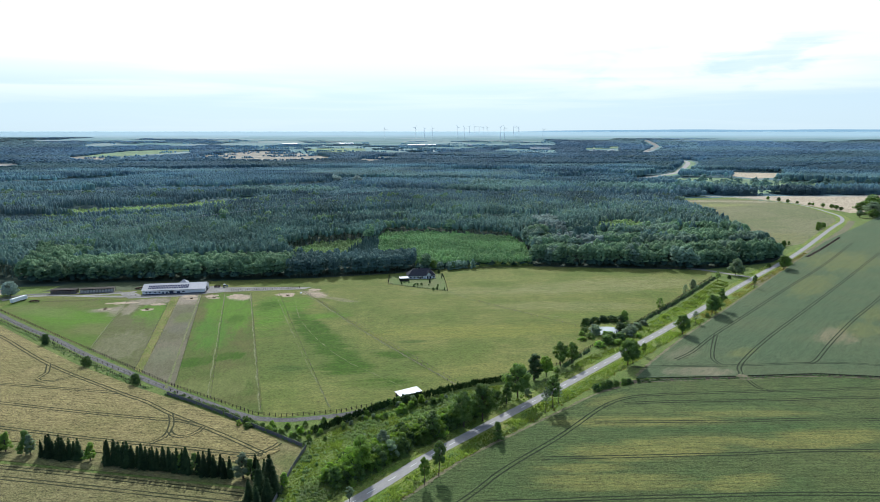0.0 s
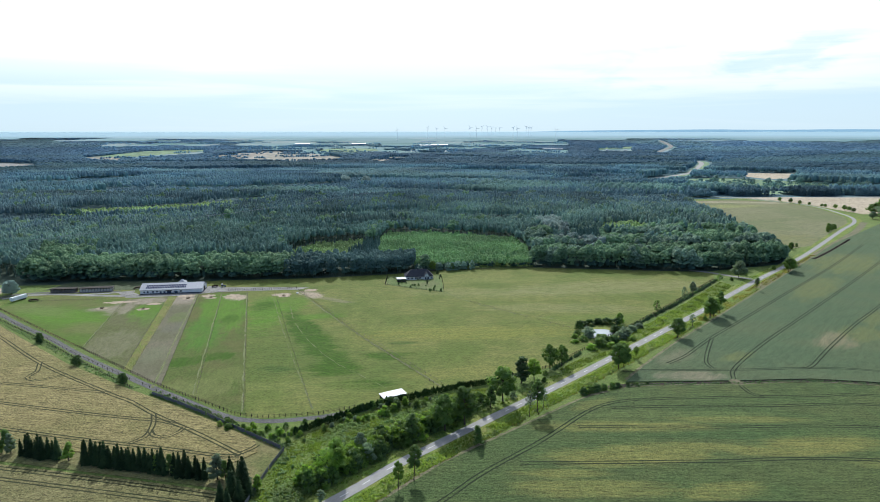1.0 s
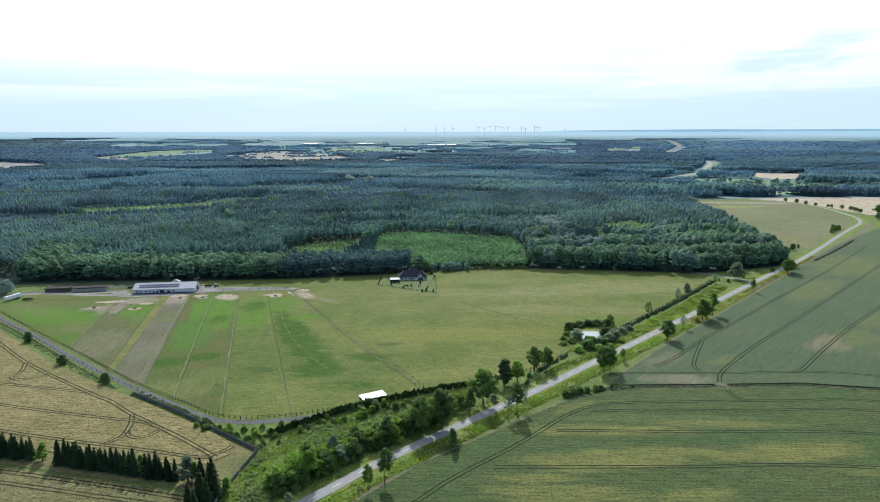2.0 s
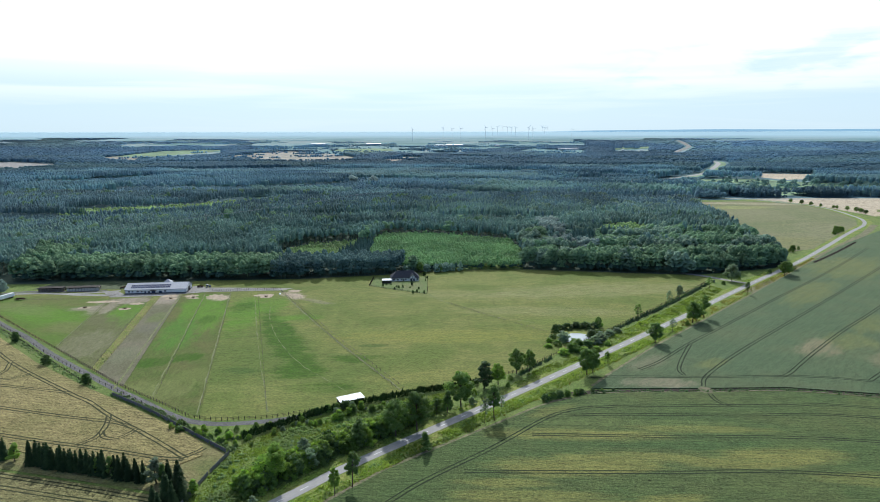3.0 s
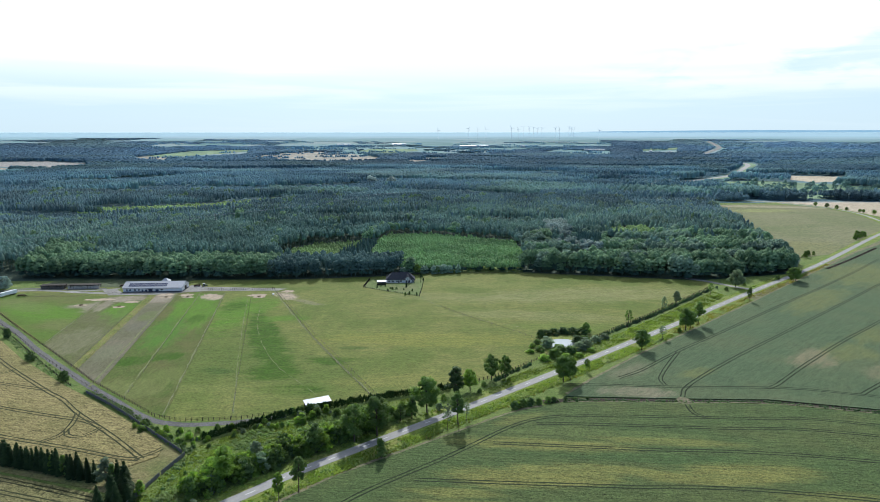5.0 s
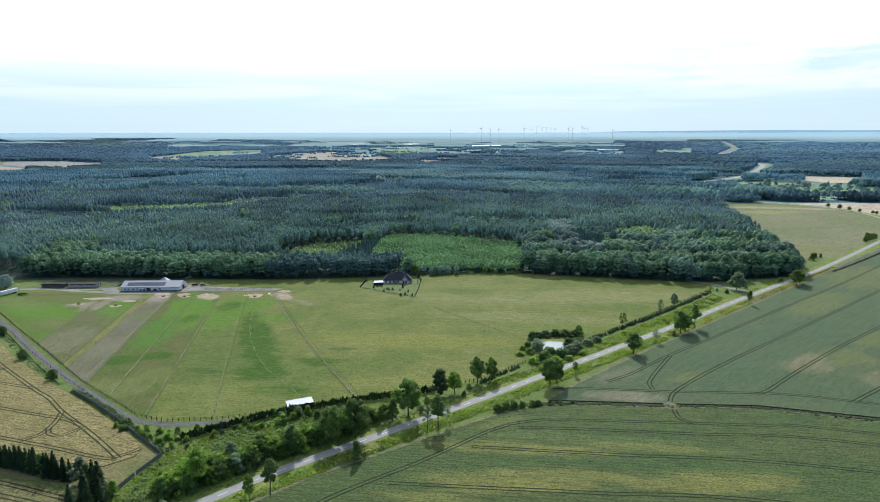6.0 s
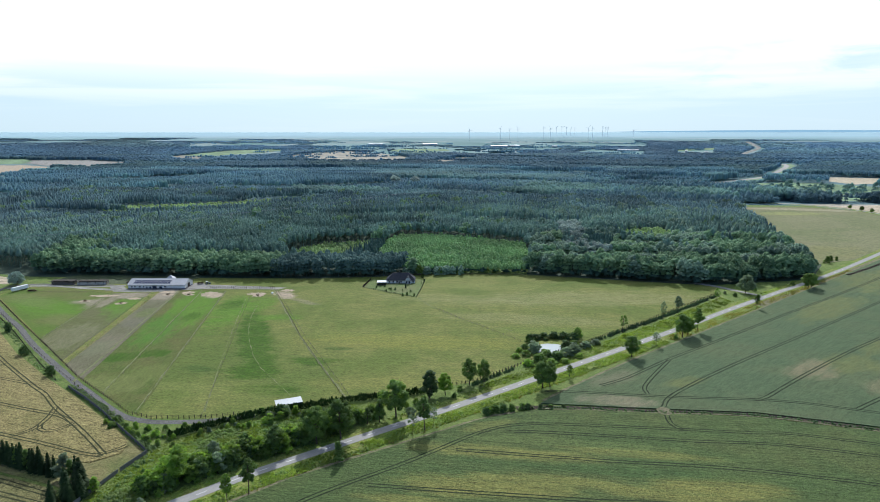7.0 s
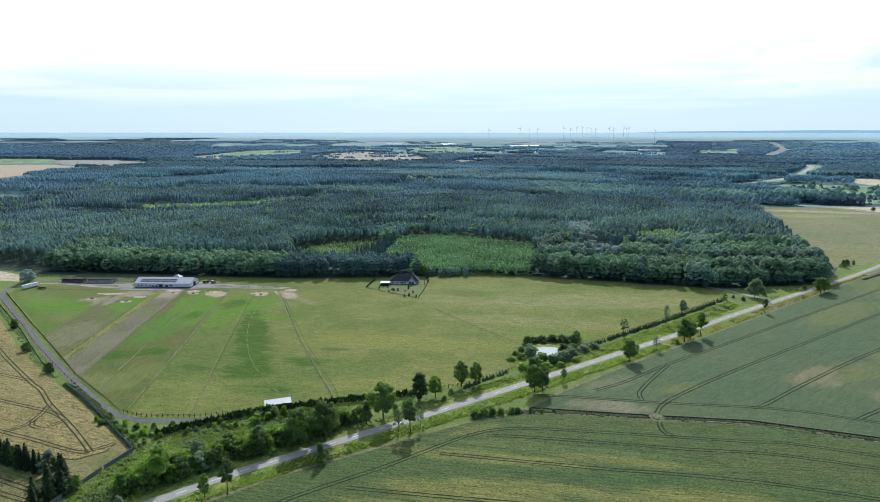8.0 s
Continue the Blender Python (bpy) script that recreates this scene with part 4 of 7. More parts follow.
def unit_tree(kind, n, seed, trunk, aspect):
    """A tree of radius 1 and height 1: foliage bunches on a stem, roughened by n leaf sprays."""
    rnd = np.random.RandomState(seed)
    V, F = [], []

    def tri(p, q, r):
        k = len(V)
        V.extend([tuple(p), tuple(q), tuple(r)])
        F.append((k, k + 1, k + 2))

    if trunk:
        for i in range(3):
            a, b2 = 2.1 * i, 2.1 * (i + 1)
            tri((0.06 * math.cos(a), 0.06 * math.sin(a), 0), (0.06 * math.cos(b2), 0.06 * math.sin(b2), 0), (0, 0, 0.8))
    if kind == "pine":                                # a rounded ragged head on a tall stem
        m = 6 if n > 10 else 5
        rings = ((0.58, 0.62), (0.70, 1.0), (0.86, 0.50)) if n > 10 else ((0.60, 1.0), (0.84, 0.52))
        k0 = len(V)
        for z, r in rings:
            tw = rnd.uniform(0, 1)
            V += [(r * s * math.cos(tw + 6.283 * i / m), r * s * math.sin(tw + 6.283 * i / m), z + rnd.uniform(-0.05, 0.05)) for i, s in enumerate(rnd.uniform(0.42, 1.25, m))]
        V.append((rnd.uniform(-0.15, 0.15), rnd.uniform(-0.15, 0.15), 1.0))
        for q in range(len(rings) - 1):
            for i in range(m):
                a, b2 = k0 + q * m + i, k0 + q * m + (i + 1) % m
                F += [(a, b2, b2 + m), (a, b2 + m, a + m)]
        q = k0 + (len(rings) - 1) * m
        F += [(q + i, q + (i + 1) % m, q + m) for i in range(m)]
        for i in range(n):
            u, a = rnd.uniform(0, 1), rnd.uniform(0, 6.283)
            z = 0.58 + 0.40 * u
            r = float(np.interp(z, (0.55, 0.72, 0.9, 1.0), (0.6, 0.9, 0.5, 0.12)))
            c = np.array((r * math.cos(a), r * math.sin(a), z))
            s = rnd.uniform(0.25, 0.5)
            t1 = np.array((-math.sin(a), math.cos(a), 0)) * s * 0.8
            tri(c - t1, c + t1, c + np.array((0.5 * s * math.cos(a), 0.5 * s * math.sin(a), s * aspect * rnd.uniform(0.5, 1.3))))
    elif kind in ("spire", "cone"):                   # whorls of boughs, each a ragged cone
        low, tiers, tip = {"spire": (0.06, 6, 0.3), "cone": (0.05, 3, 0.2)}[kind]
        if n == 0:
            tiers = 2
        for j in range(tiers):
            u = j / tiers
            z0 = low + (1 - low) * u * 0.86
            z1 = z0 + (1 - low) * (1.0 - 0.55 * u) * (0.62 if tiers < 4 else 0.5)
            r0 = (1 - u) ** 0.8 * (1 - tip) + tip * (1 - 0.3 * u)
            m = 6 if n else 5
            tw = rnd.uniform(0, 6)
            out = [(r0 * s * math.cos(tw + 6.283 * i / m), r0 * s * math.sin(tw + 6.283 * i / m), z0 + 0.05 * rnd.uniform(-1, 1) - 0.03 * s) for i, s in enumerate(rnd.uniform(0.62, 1.15, m))]
            top = (rnd.uniform(-0.1, 0.1), rnd.uniform(-0.1, 0.1), min(z1, 1.0) if j < tiers - 1 else 1.0)
            for i in range(m):
                tri(out[i], out[(i + 1) % m], top)
        for i in range(n):
            z = low + (0.98 - low) * rnd.uniform(0, 1) ** 1.2
            r = ((0.99 - z) / (1 - low)) ** 0.75 * (1 - tip) + tip * 0.7
            a = rnd.uniform(0, 6.283)
            c = np.array((r * math.cos(a) * 0.85, r * math.sin(a) * 0.85, z))
            s = rnd.uniform(0.22, 0.42)
            t1, up = np.array((-math.sin(a), math.cos(a), 0)) * s * 0.7, np.array((0.5 * s * math.cos(a), 0.5 * s * math.sin(a), s * aspect * rnd.uniform(0.2, 1.0)))
            tri(c - t1, c + t1, c + up)
    elif n == 0:                                      # far crowns: one rounded lumpy skin
        m = 5
        rings = [(0.25, 1.0), (0.80, 0.85)]
        for z, r in rings:
            tw = rnd.uniform(0, 1)
            V += [(r * s * math.cos(tw + 6.283 * i / m), r * s * math.sin(tw + 6.283 * i / m), z + rnd.uniform(-0.05, 0.05)) for i, s in enumerate(rnd.uniform(0.8, 1.15, m))]
        V.append((rnd.uniform(-0.2, 0.2), rnd.uniform(-0.2, 0.2), 1.0))
        for i in range(m):
            j = (i + 1) % m
            F += [(i, j, j + m), (i, j + m, i + m), (m + i, m + j, 2 * m)]
    else:
        rows = ((0.45, 0.0, 1, 0.46), (0.65, 0.48, 5, 0.42), (1.15, 0.78, 7, 0.40), (2.0, 0.78, 5, 0.40))
        if kind == "edge":
            rows += ((2.9, 0.75, 5, 0.42),)
        if n <= 20:                                   # small growth: few bunches
            rows = ((0.5, 0.0, 1, 0.7), (1.1, 0.5, 3 if n > 8 else 2, 0.62))
        spots = []
        for drop, off, m, size in rows:
            tw = rnd.uniform(0, 6.28)
            for i in range(m):
                a, s = tw + 6.283 * i / m + rnd.uniform(-0.25, 0.25), size * rnd.uniform(0.8, 1.2)
                o = off * rnd.uniform(0.8, 1.15)
                c = (o * math.cos(a), o * math.sin(a), max(0.06, 1 - drop * aspect + rnd.uniform(-0.2, 0.2) * aspect))
                spots.append((c, s))
                lump(V, F, c, s, s * aspect * 0.95, rnd)
        for i in range(n):
            c, s = spots[int(rnd.uniform(0, 1) ** 1.2 * len(spots))]
            d = rnd.normal(0, 1, 3)
            d[2] = abs(d[2])
            d /= np.linalg.norm(d)
            p = np.array(c) + d * s * rnd.uniform(0.92, 1.15) * np.array((1, 1, aspect))
            nr = d + rnd.normal(0, 0.5, 3)
            nr /= np.linalg.norm(nr)
            t1 = np.cross(nr, rnd.normal(0, 1, 3))
            t1 /= np.linalg.norm(t1) + 1e-6
            t2 = np.cross(nr, t1)
            q = rnd.uniform(0.12, 0.22)
            tri(*[p + q * (math.cos(2.094 * j) * t1 + math.sin(2.094 * j) * t2) * np.array((1, 1, aspect)) for j in range(3)])
    return np.array(V, np.float32), np.array(F, np.int32)


TEMPLATES = {}


def woods(name, x, y, h, r, kind, n, material, label, trunk=True):
    """One mesh of many trees at the places x, y, with heights h and crown radii r."""
    x, y, h, r = (np.asarray(a, float) for a in (x, y, h, r))
    aspect = max(0.12, round(float(np.mean(r) / np.mean(h)), 1))
    key = (kind, n, trunk, aspect)
    if key not in TEMPLATES:
        TEMPLATES[key] = [unit_tree(kind, n, 11 + i, trunk, aspect) for i in range(8)]
    rnd = np.random.RandomState(len(x))
    VV, FF, base = [], [], 0
    pick = rnd.randint(0, 8, len(x))
    z0 = terrain(x, y)
    for i, (V, F) in enumerate(TEMPLATES[key]):
        k = np.where(pick == i)[0]
        if not len(k):
            continue
        a = rnd.uniform(0, 6.28, len(k))
        c, s = np.cos(a)[:, None], np.sin(a)[:, None]
        vx = (V[None, :, 0] * c - V[None, :, 1] * s) * r[k][:, None] + x[k][:, None]
        vy = (V[None, :, 0] * s + V[None, :, 1] * c) * r[k][:, None] + y[k][:, None]
        vz = V[None, :, 2] * h[k][:, None] + z0[k][:, None] - 0.1
        VV.append(np.stack((vx, vy, vz), -1).reshape(-1, 3))
        FF.append((F[None] + (np.arange(len(k)) * len(V))[:, None, None] + base).reshape(-1, 3))
        base += len(k) * len(V)
    V, F = np.concatenate(VV), np.concatenate(FF)
    me = bpy.data.meshes.new(name)
    me.vertices.add(len(V))
    me.vertices.foreach_set("co", V.astype(np.float32).ravel())
    me.loops.add(len(F) * 3)
    me.loops.foreach_set("vertex_index", F.astype(np.int32).ravel())
    me.polygons.add(len(F))
    me.polygons.foreach_set("loop_start", np.arange(0, len(F) * 3, 3, dtype=np.int32))
    if kind in ("decid", "edge"):
        me.polygons.foreach_set("use_smooth", np.ones(len(F), bool))
    me.update(calc_edges=True)
    me.materials.append(material)
    return tagged(new(name, me), label, "woods", "", "stuff")


def scatter(x0, x1, y0, y1, step, seed):
    rnd = np.random.RandomState(seed)
    gx, gy = np.meshgrid(np.arange(x0, x1, step), np.arange(y0, y1, step), indexing="ij")
    gx, gy = gx.ravel() + (np.arange(gx.size) % 2) * step * 0.5, gy.ravel()
    return gx + rnd.uniform(-0.5, 0.5, len(gx)) * step, gy + rnd.uniform(-0.5, 0.5, len(gy)) * step


def dist(x, y):
    return np.hypot(x - CX, y - CY)


def field_noise(x, y, scale, z):
    return np.array([noise.noise((a * scale, b2 * scale, z)) for a, b2 in zip(x, y)])


def stands(x, y, seed, count, x0, x1, y0, y1, kinds=(0, 0, 0, 1, 1, 2), low=13, high=24, ragged=0.0):
    """Forest compartments: for each place its stand's kind (0 dark pine, 1 lighter pine, 2 broadleaf) and height."""
    rnd = np.random.RandomState(seed)
    sx, sy = rnd.uniform(x0, x1, count), rnd.uniform(y0, y1, count)
    kind, heights = rnd.choice(kinds, count), rnd.uniform(low, high, count)
    best, who = np.full(len(x), 1e18), np.zeros(len(x), int)
    x, y = x + ragged * rnd.normal(0, 1, len(x)), y + ragged * rnd.normal(0, 1, len(x))
    for i in range(count):
        d2 = (x - sx[i]) ** 2 + (1.9 * (y - sy[i])) ** 2
        near_it = d2 < best
        best[near_it], who[near_it] = d2[near_it], i
    return kind[who], heights[who]


# near woods: compartments of different kinds and ages
NEAR = FOOT + [(380, 690), (392, 800), (414, 940), (438, 1065), (462, 1190), (-900, 1200), (-900, 640), (-430, 640), (-405, 590)]
C_STRIP = [(-380, 518), (-324, 524), (-200, 535), (-140, 542), (-145, 592), (-230, 588), (-330, 580), (-392, 565)]
C_DARK = [(-140, 542), (-115, 546), (-45, 565), (-22, 580), (-26, 612), (-90, 602), (-146, 594)]
C_YOUNG = [(-24, 581), (9, 588), (95, 599), (98, 690), (85, 745), (0, 778), (-70, 782), (-80, 690), (-52, 608), (-26, 612)]
C_YELLOW = [(-172, 650), (-150, 715), (-98, 740), (-80, 690), (-52, 608), (-90, 602), (-140, 596), (-162, 620)]
C_ROW = [(-96, 606), (-99, 640), (-86, 712), (-74, 716), (-68, 655), (-82, 600)]
C_RIGHT = [(98, 596), (199, 586), (252, 580), (294, 590), (363, 622), (390, 700), (396, 770), (340, 800), (200, 770), (150, 790), (110, 760), (98, 690)]
C_LIME = [(204, 803), (255, 827), (268, 790), (249, 763), (207, 734)]
C_SILVER = [(131, 852), (160, 854), (158, 718), (182, 654), (160, 627), (132, 696)]
C_FIRS = [(160, 786), (196, 765), (181, 668), (160, 690)]
C_CLEAR = [(-610, 991), (-536, 1019), (-458, 1075), (-350, 1193), (-290, 1170), (-365, 1060), (-395, 1000), (-480, 945), (-560, 900), (-620, 930)]
C_LOWPINE = [(-729, 900), (-519, 890), (-376, 975), (-300, 840), (-393, 706), (-448, 681), (-760, 690)]
C_OAKS = [(-434, 579), (-441, 640), (-402, 625), (-345, 600), (-378, 545), (-405, 560)]
x, y = scatter(-900, 500, 500, 1200, 4.7, 1)
keep = inside(NEAR, x, y)
x, y = x[keep], y[keep]
rn = np.random.RandomState(5)
lab = np.zeros(len(x), int)                     # 0 pine
patch, fine = field_noise(x, y, 0.011, 0.0), field_noise(x, y, 0.04, 5.0)
st_kind, st_h = stands(x, y, 15, 64, -900, 480, 560, 1200, (0, 0, 0, 0, 1, 1, 1, 2), 15.5, 23.5, 5)
st_h = np.where(y < 690, np.clip(st_h, 18.5, 22.5), st_h) + 1.6 * fine
lab[st_kind == 1] = 7
lab[(st_kind == 2) & (y > 660) & (fine > -0.3)] = 1
lab[(fine + 0.5 * rn.rand(len(x)) > 0.76)] = 1  # single broadleaves among the pines
low = inside(C_LOWPINE, x, y)
st_h[low] = 13.0
st_h[y > np.interp(x, (-760, -610, -536, -458, -350), (940, 1000, 1028, 1085, 1195))] += 3.0
lab[low & (lab == 0)] = 7
for i, poly in ((1, C_STRIP), (2, C_DARK), (3, C_YOUNG), (4, C_YELLOW), (2, C_ROW), (1, C_RIGHT), (1, C_OAKS), (5, C_CLEAR), (6, C_LIME), (8, C_SILVER), (2, C_FIRS)):
    lab[inside(poly, x, y)] = i
in_right = inside(C_RIGHT, x, y)
lab[in_right & (fine < -0.40) & (y > 660)] = 0
st_h[in_right | inside(C_SILVER, x, y)] = 19.5
st_h[inside(C_STRIP, x, y)] = 18.5
st_h[inside(C_OAKS, x, y)] = 20.5
step = np.where(in_right, 2.6 - 5.0 * (((y - 0.12 * x + 40 * fine + 30 * patch) % 70) / 70), 0.0)       # tall and low belts
hh = rn.normal(0, 0.8, len(x)) + step
edge = np.full(len(x), 1e9)
for (ax, ay), (bx, by) in zip(FOOT + NEAR[len(FOOT):len(FOOT) + 1], FOOT[1:] + NEAR[len(FOOT):len(FOOT) + 2]):
    ux, uy = bx - ax, by - ay
    s = np.clip(((x - ax) * ux + (y - ay) * uy) / (ux * ux + uy * uy + 1e-6), 0, 1)
    edge = np.minimum(edge, np.hypot(x - ax - s * ux, y - ay - s * uy))
front = (edge < 11) & ((lab == 0) | (lab == 1) | (lab == 7))
k = np.where(front & (rn.rand(len(x)) < 0.62))[0]
he = 16.0 + 0.35 * edge[k] + 1.2 * hh[k] + 2.5 * fine[k] + rn.normal(0, 1.2, len(k))
grey = (fine[k] + 0.6 * patch[k] > 0.1) & (x[k] > 60)
for g, key, words in ((~grey, "w_decid", "leafy green broadleaf edge of the wood"), (grey, "w_grey", "grey-green leafy edge of the wood")):
    woods("wood_edge", x[k][g], y[k][g], he[g], rn.uniform(3.2, 4.9, g.sum()), "edge", 130, M[key], words, False)
lab[front] = 9
# growth added along the front, its dark colour read as deep shade
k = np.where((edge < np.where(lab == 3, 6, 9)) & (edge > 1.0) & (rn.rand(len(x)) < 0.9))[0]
woods("undergrowth", x[k], y[k], np.where(lab[k] == 3, 0.62, 1.0) * rn.uniform(5, 10.5, len(k)), rn.uniform(2.4, 3.6, len(k)), "decid", 16, M["w_under_shade"], "undergrowth along the edge of the wood, shade put into its dark colour")
# pines past about a kilometre change to the haze-tinted colour
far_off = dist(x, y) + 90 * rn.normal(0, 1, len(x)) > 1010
for code, key, shade_word in ((0, "w_pine", "dark"), (7, "w_pine2", "lighter"), (10, "w_deep", "hazed")):
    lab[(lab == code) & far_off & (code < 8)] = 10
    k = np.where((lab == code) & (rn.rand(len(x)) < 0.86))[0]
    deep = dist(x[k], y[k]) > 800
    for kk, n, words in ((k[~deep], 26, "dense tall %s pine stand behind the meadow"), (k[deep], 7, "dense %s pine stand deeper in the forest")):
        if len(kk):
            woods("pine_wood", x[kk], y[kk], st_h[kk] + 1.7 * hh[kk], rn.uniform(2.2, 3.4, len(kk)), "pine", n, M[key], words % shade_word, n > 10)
k = np.where((lab == 1) & (rn.rand(len(x)) < 0.55))[0]
grey = (fine[k] + 0.8 * patch[k] > 0.12) & (x[k] > 60)
for kk, key, words in ((k[~grey], "w_decid", "green broadleaf stand at the edge of the wood"), (k[grey], "w_grey", "grey-green broadleaf stand in the wood")):
    woods("broadleaf_wood", x[kk], y[kk], st_h[kk] - 1 + 1.5 * hh[kk] + 1.5 * fine[kk], rn.uniform(3.2, 5.0, len(kk)), "decid", 52, M[key], words)
k = np.where((lab == 2) & inside(C_DARK, x, y) & (rn.rand(len(x)) < 0.8))[0]
woods("dark_plantation", x[k], y[k], 17.5 + 1.2 * hh[k], rn.uniform(2.4, 3.4, len(k)), "edge", 60, M["w_spruce"], "dense even plantation of dark conifers")
lab[inside(C_DARK, x, y) & (lab == 2)] = 9
k = np.where(lab == 2)[0]
tall = np.where(inside(C_ROW, x[k], y[k]), 13.0, 18.3)
woods("spruce_plantation", x[k], y[k], tall + 1.2 * hh[k], rn.uniform(2.3, 3.2, len(k)), "spire", 26, M["w_spruce"], "row of dark young spruces in the wood")
sheet("plantation_ground", C_YOUNG, 0.06, M["rough"], "grassy ground between young trees", category="ground")
sheet("thicket_ground", C_YELLOW, 0.064, M["rough"], "weedy ground between young trees", category="ground")
xs, ys = scatter(-90, 110, 575, 790, 3.1, 12)
k = inside(C_YOUNG, xs, ys) & ~inside(C_ROW, xs, ys) & (rn.rand(len(xs)) < 0.9)
xs, ys = xs[k], ys[k]
rim = np.clip((ys - (0.105 * xs + 588)) / 40, 0, 1)
woods("young_plantation", xs, ys, 9.0 - 2.0 * rim + rn.normal(0, 0.9, len(xs)), rn.uniform(1.5, 2.3, len(xs)), "decid", 14, M["w_young"], "bright green young broadleaf plantation behind the house")
sx0 = np.linspace(-20, 30, 16)
woods("silver_bushes", sx0 + rn.normal(0, 1.5, 16), 584 + 0.13 * sx0 + rn.normal(0, 1.5, 16), rn.uniform(6, 9.5, 16), rn.uniform(2.6, 3.8, 16), "decid", 40, M["w_grey"], "silvery bushes at the edge of the young trees")
xs, ys = scatter(-180, -40, 590, 750, 3.3, 13)
k = inside(C_YELLOW, xs, ys) & ~inside(C_ROW, xs, ys) & (rn.rand(len(xs)) < 0.7)
woods("young_thicket", xs[k], ys[k], 4.2 + rn.normal(0, 1.0, k.sum()), rn.uniform(1.5, 2.4, k.sum()), "decid", 14, M["w_yellow"], "yellow-green young thicket among pines")
for code, key, h0, n, words in ((5, "w_yellow", 9.0, 8, "light green regrowth in a forest clearing"), (6, "w_yellow", 16.5, 30, "fresh yellow-green young trees in the wood"), (8, "w_silver", 19.5, 40, "pale silvery poplars in the wood")):
    k = np.where((lab == code) & (rn.rand(len(x)) < (0.9 if code == 5 else 0.6)))[0]
    woods({5: "forest_clearing_growth", 6: "young_trees", 8: "poplar_stand"}[code], x[k], y[k], h0 + 1.2 * hh[k], rn.uniform(2.2, 3.4, len(k)), "decid", n, M[key], words)

# woods of the middle distance
OPEN = [NEAR, FAR_MEADOW, STUBBLE, WEST, GREEN_R, BEIGE2] + [p for p, _ in FARS]


def wild(x, y, gap=0.0):
    ok = np.ones(len(x), bool)
    for p in OPEN[:5]:
        ok &= ~inside(p, x, y)
    d = np.hypot(x - CX, y - CY)
    for p in OPEN[5:]:                     # low ground before the open fields lets them be seen
        for push in ((0, 60, 110) if p is BEIGE2 else (0, 70, 140, 210)):
            ok &= ~inside(p, x + (x - CX) / d * push, y + (y - CY) / d * push)
    for line, room in ((MOTOR, 16), (MOTOR_FAR, 20)):
        for (ax, ay), (bx, by) in zip(line, line[1:]):
            ux, uy = bx - ax, by - ay
            s = np.clip(((x - ax) * ux + (y - ay) * uy) / (ux * ux + uy * uy), 0, 1)
            ok &= np.hypot(x - ax - s * ux, y - ay - s * uy) > gap + np.where(y < ay + s * uy - 5, 44, room)
    az = np.degrees(np.arctan2(x - CX, y - CY))
    return ok & (az > -54) & (az < 44)


x, y = scatter(-2200, 1900, 1180, 2500, 8.2, 2)
d = dist(x, y)
keep = wild(x, y) & (d > 1150) & (d < 2350) & ~((x > 470) & (y < 1320)) & (rn.rand(len(x)) < 0.95)
x, y = x[keep], y[keep]
kind_m, hgt = stands(x, y, 16, 190, -2200, 1900, 1150, 2450, (0, 0, 0, 0, 1, 1, 2, 2), 9, 25, 7)
hgt = hgt + rn.normal(0, 1.2, len(x))
lone = rn.rand(len(x)) < 0.07
LOW = MOTOR[1:6] + [(p[0] * 0.885 + 6, p[1] * 0.885 + 2) for p in reversed(MOTOR[1:6])]
low = inside(LOW, x, y)
hgt[low] = 5.0 + rn.normal(0, 0.8, low.sum())
lone |= low
kind_m[lone] = 2
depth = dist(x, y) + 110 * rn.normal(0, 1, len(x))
# bands from near to far, each with more haze in its colour
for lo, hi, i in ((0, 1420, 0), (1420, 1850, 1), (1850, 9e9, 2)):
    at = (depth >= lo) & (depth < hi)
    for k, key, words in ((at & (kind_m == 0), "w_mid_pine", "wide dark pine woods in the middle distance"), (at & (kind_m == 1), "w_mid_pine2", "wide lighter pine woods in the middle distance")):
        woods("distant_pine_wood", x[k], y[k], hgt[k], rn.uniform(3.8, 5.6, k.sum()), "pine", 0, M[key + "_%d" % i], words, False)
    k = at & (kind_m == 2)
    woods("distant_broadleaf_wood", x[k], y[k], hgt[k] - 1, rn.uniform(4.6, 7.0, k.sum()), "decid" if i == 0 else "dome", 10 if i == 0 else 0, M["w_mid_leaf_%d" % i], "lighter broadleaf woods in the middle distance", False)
x, y = scatter(-900, -372, 520, 1200, 6.0, 8)
keep = ~inside(NEAR, x, y) & (y > 540 - (x + 380) * 0.16)
x, y = x[keep], y[keep]
woods("west_pine_wood", x, y, 20 + rn.normal(0, 1.2, len(x)), rn.uniform(2.8, 4, len(x)), "pine", 16, M["w_pine"], "dark pine wood west of the stable")

# far woods: thinned out in step with the distance
fx, fy, fs, fv = [], [], [], []
v = 2330.0
while v < 16000:
    for az in np.arange(-51.0, 39.0, 0.16):
        a = radians(az + rn.uniform(-0.08, 0.08))
        vv = v * (1 + rn.uniform(-0.008, 0.008))
        dd = plan_distance(vv)
        tract = noise.noise((a * 9.0, math.log(vv) * 4.0, 2.0)) + 0.5 * noise.noise((a * 26.0, math.log(vv) * 16.0, 6.0))
        open_from = 9500 if az < -31 else 6200 if az < -21 else 3750 if az < 10 else 9800
        need = -0.9 if vv < open_from else (0.20 if -21 < az < 10 else 0.10) - (0.12 if vv < 5200 else 0.0)
        if tract > need and vv < (16000 if az < -26 else 12500 if az < -19 or az > 9 else 8500):
            fx.append(CX + dd * math.sin(a))
            fy.append(CY + dd * math.cos(a))
            fs.append(dd / vv)
            fv.append(vv)
    v *= 1.017
fx, fy, fs, fv = (np.array(a) for a in (fx, fy, fs, fv))
k = wild(fx, fy, 6)
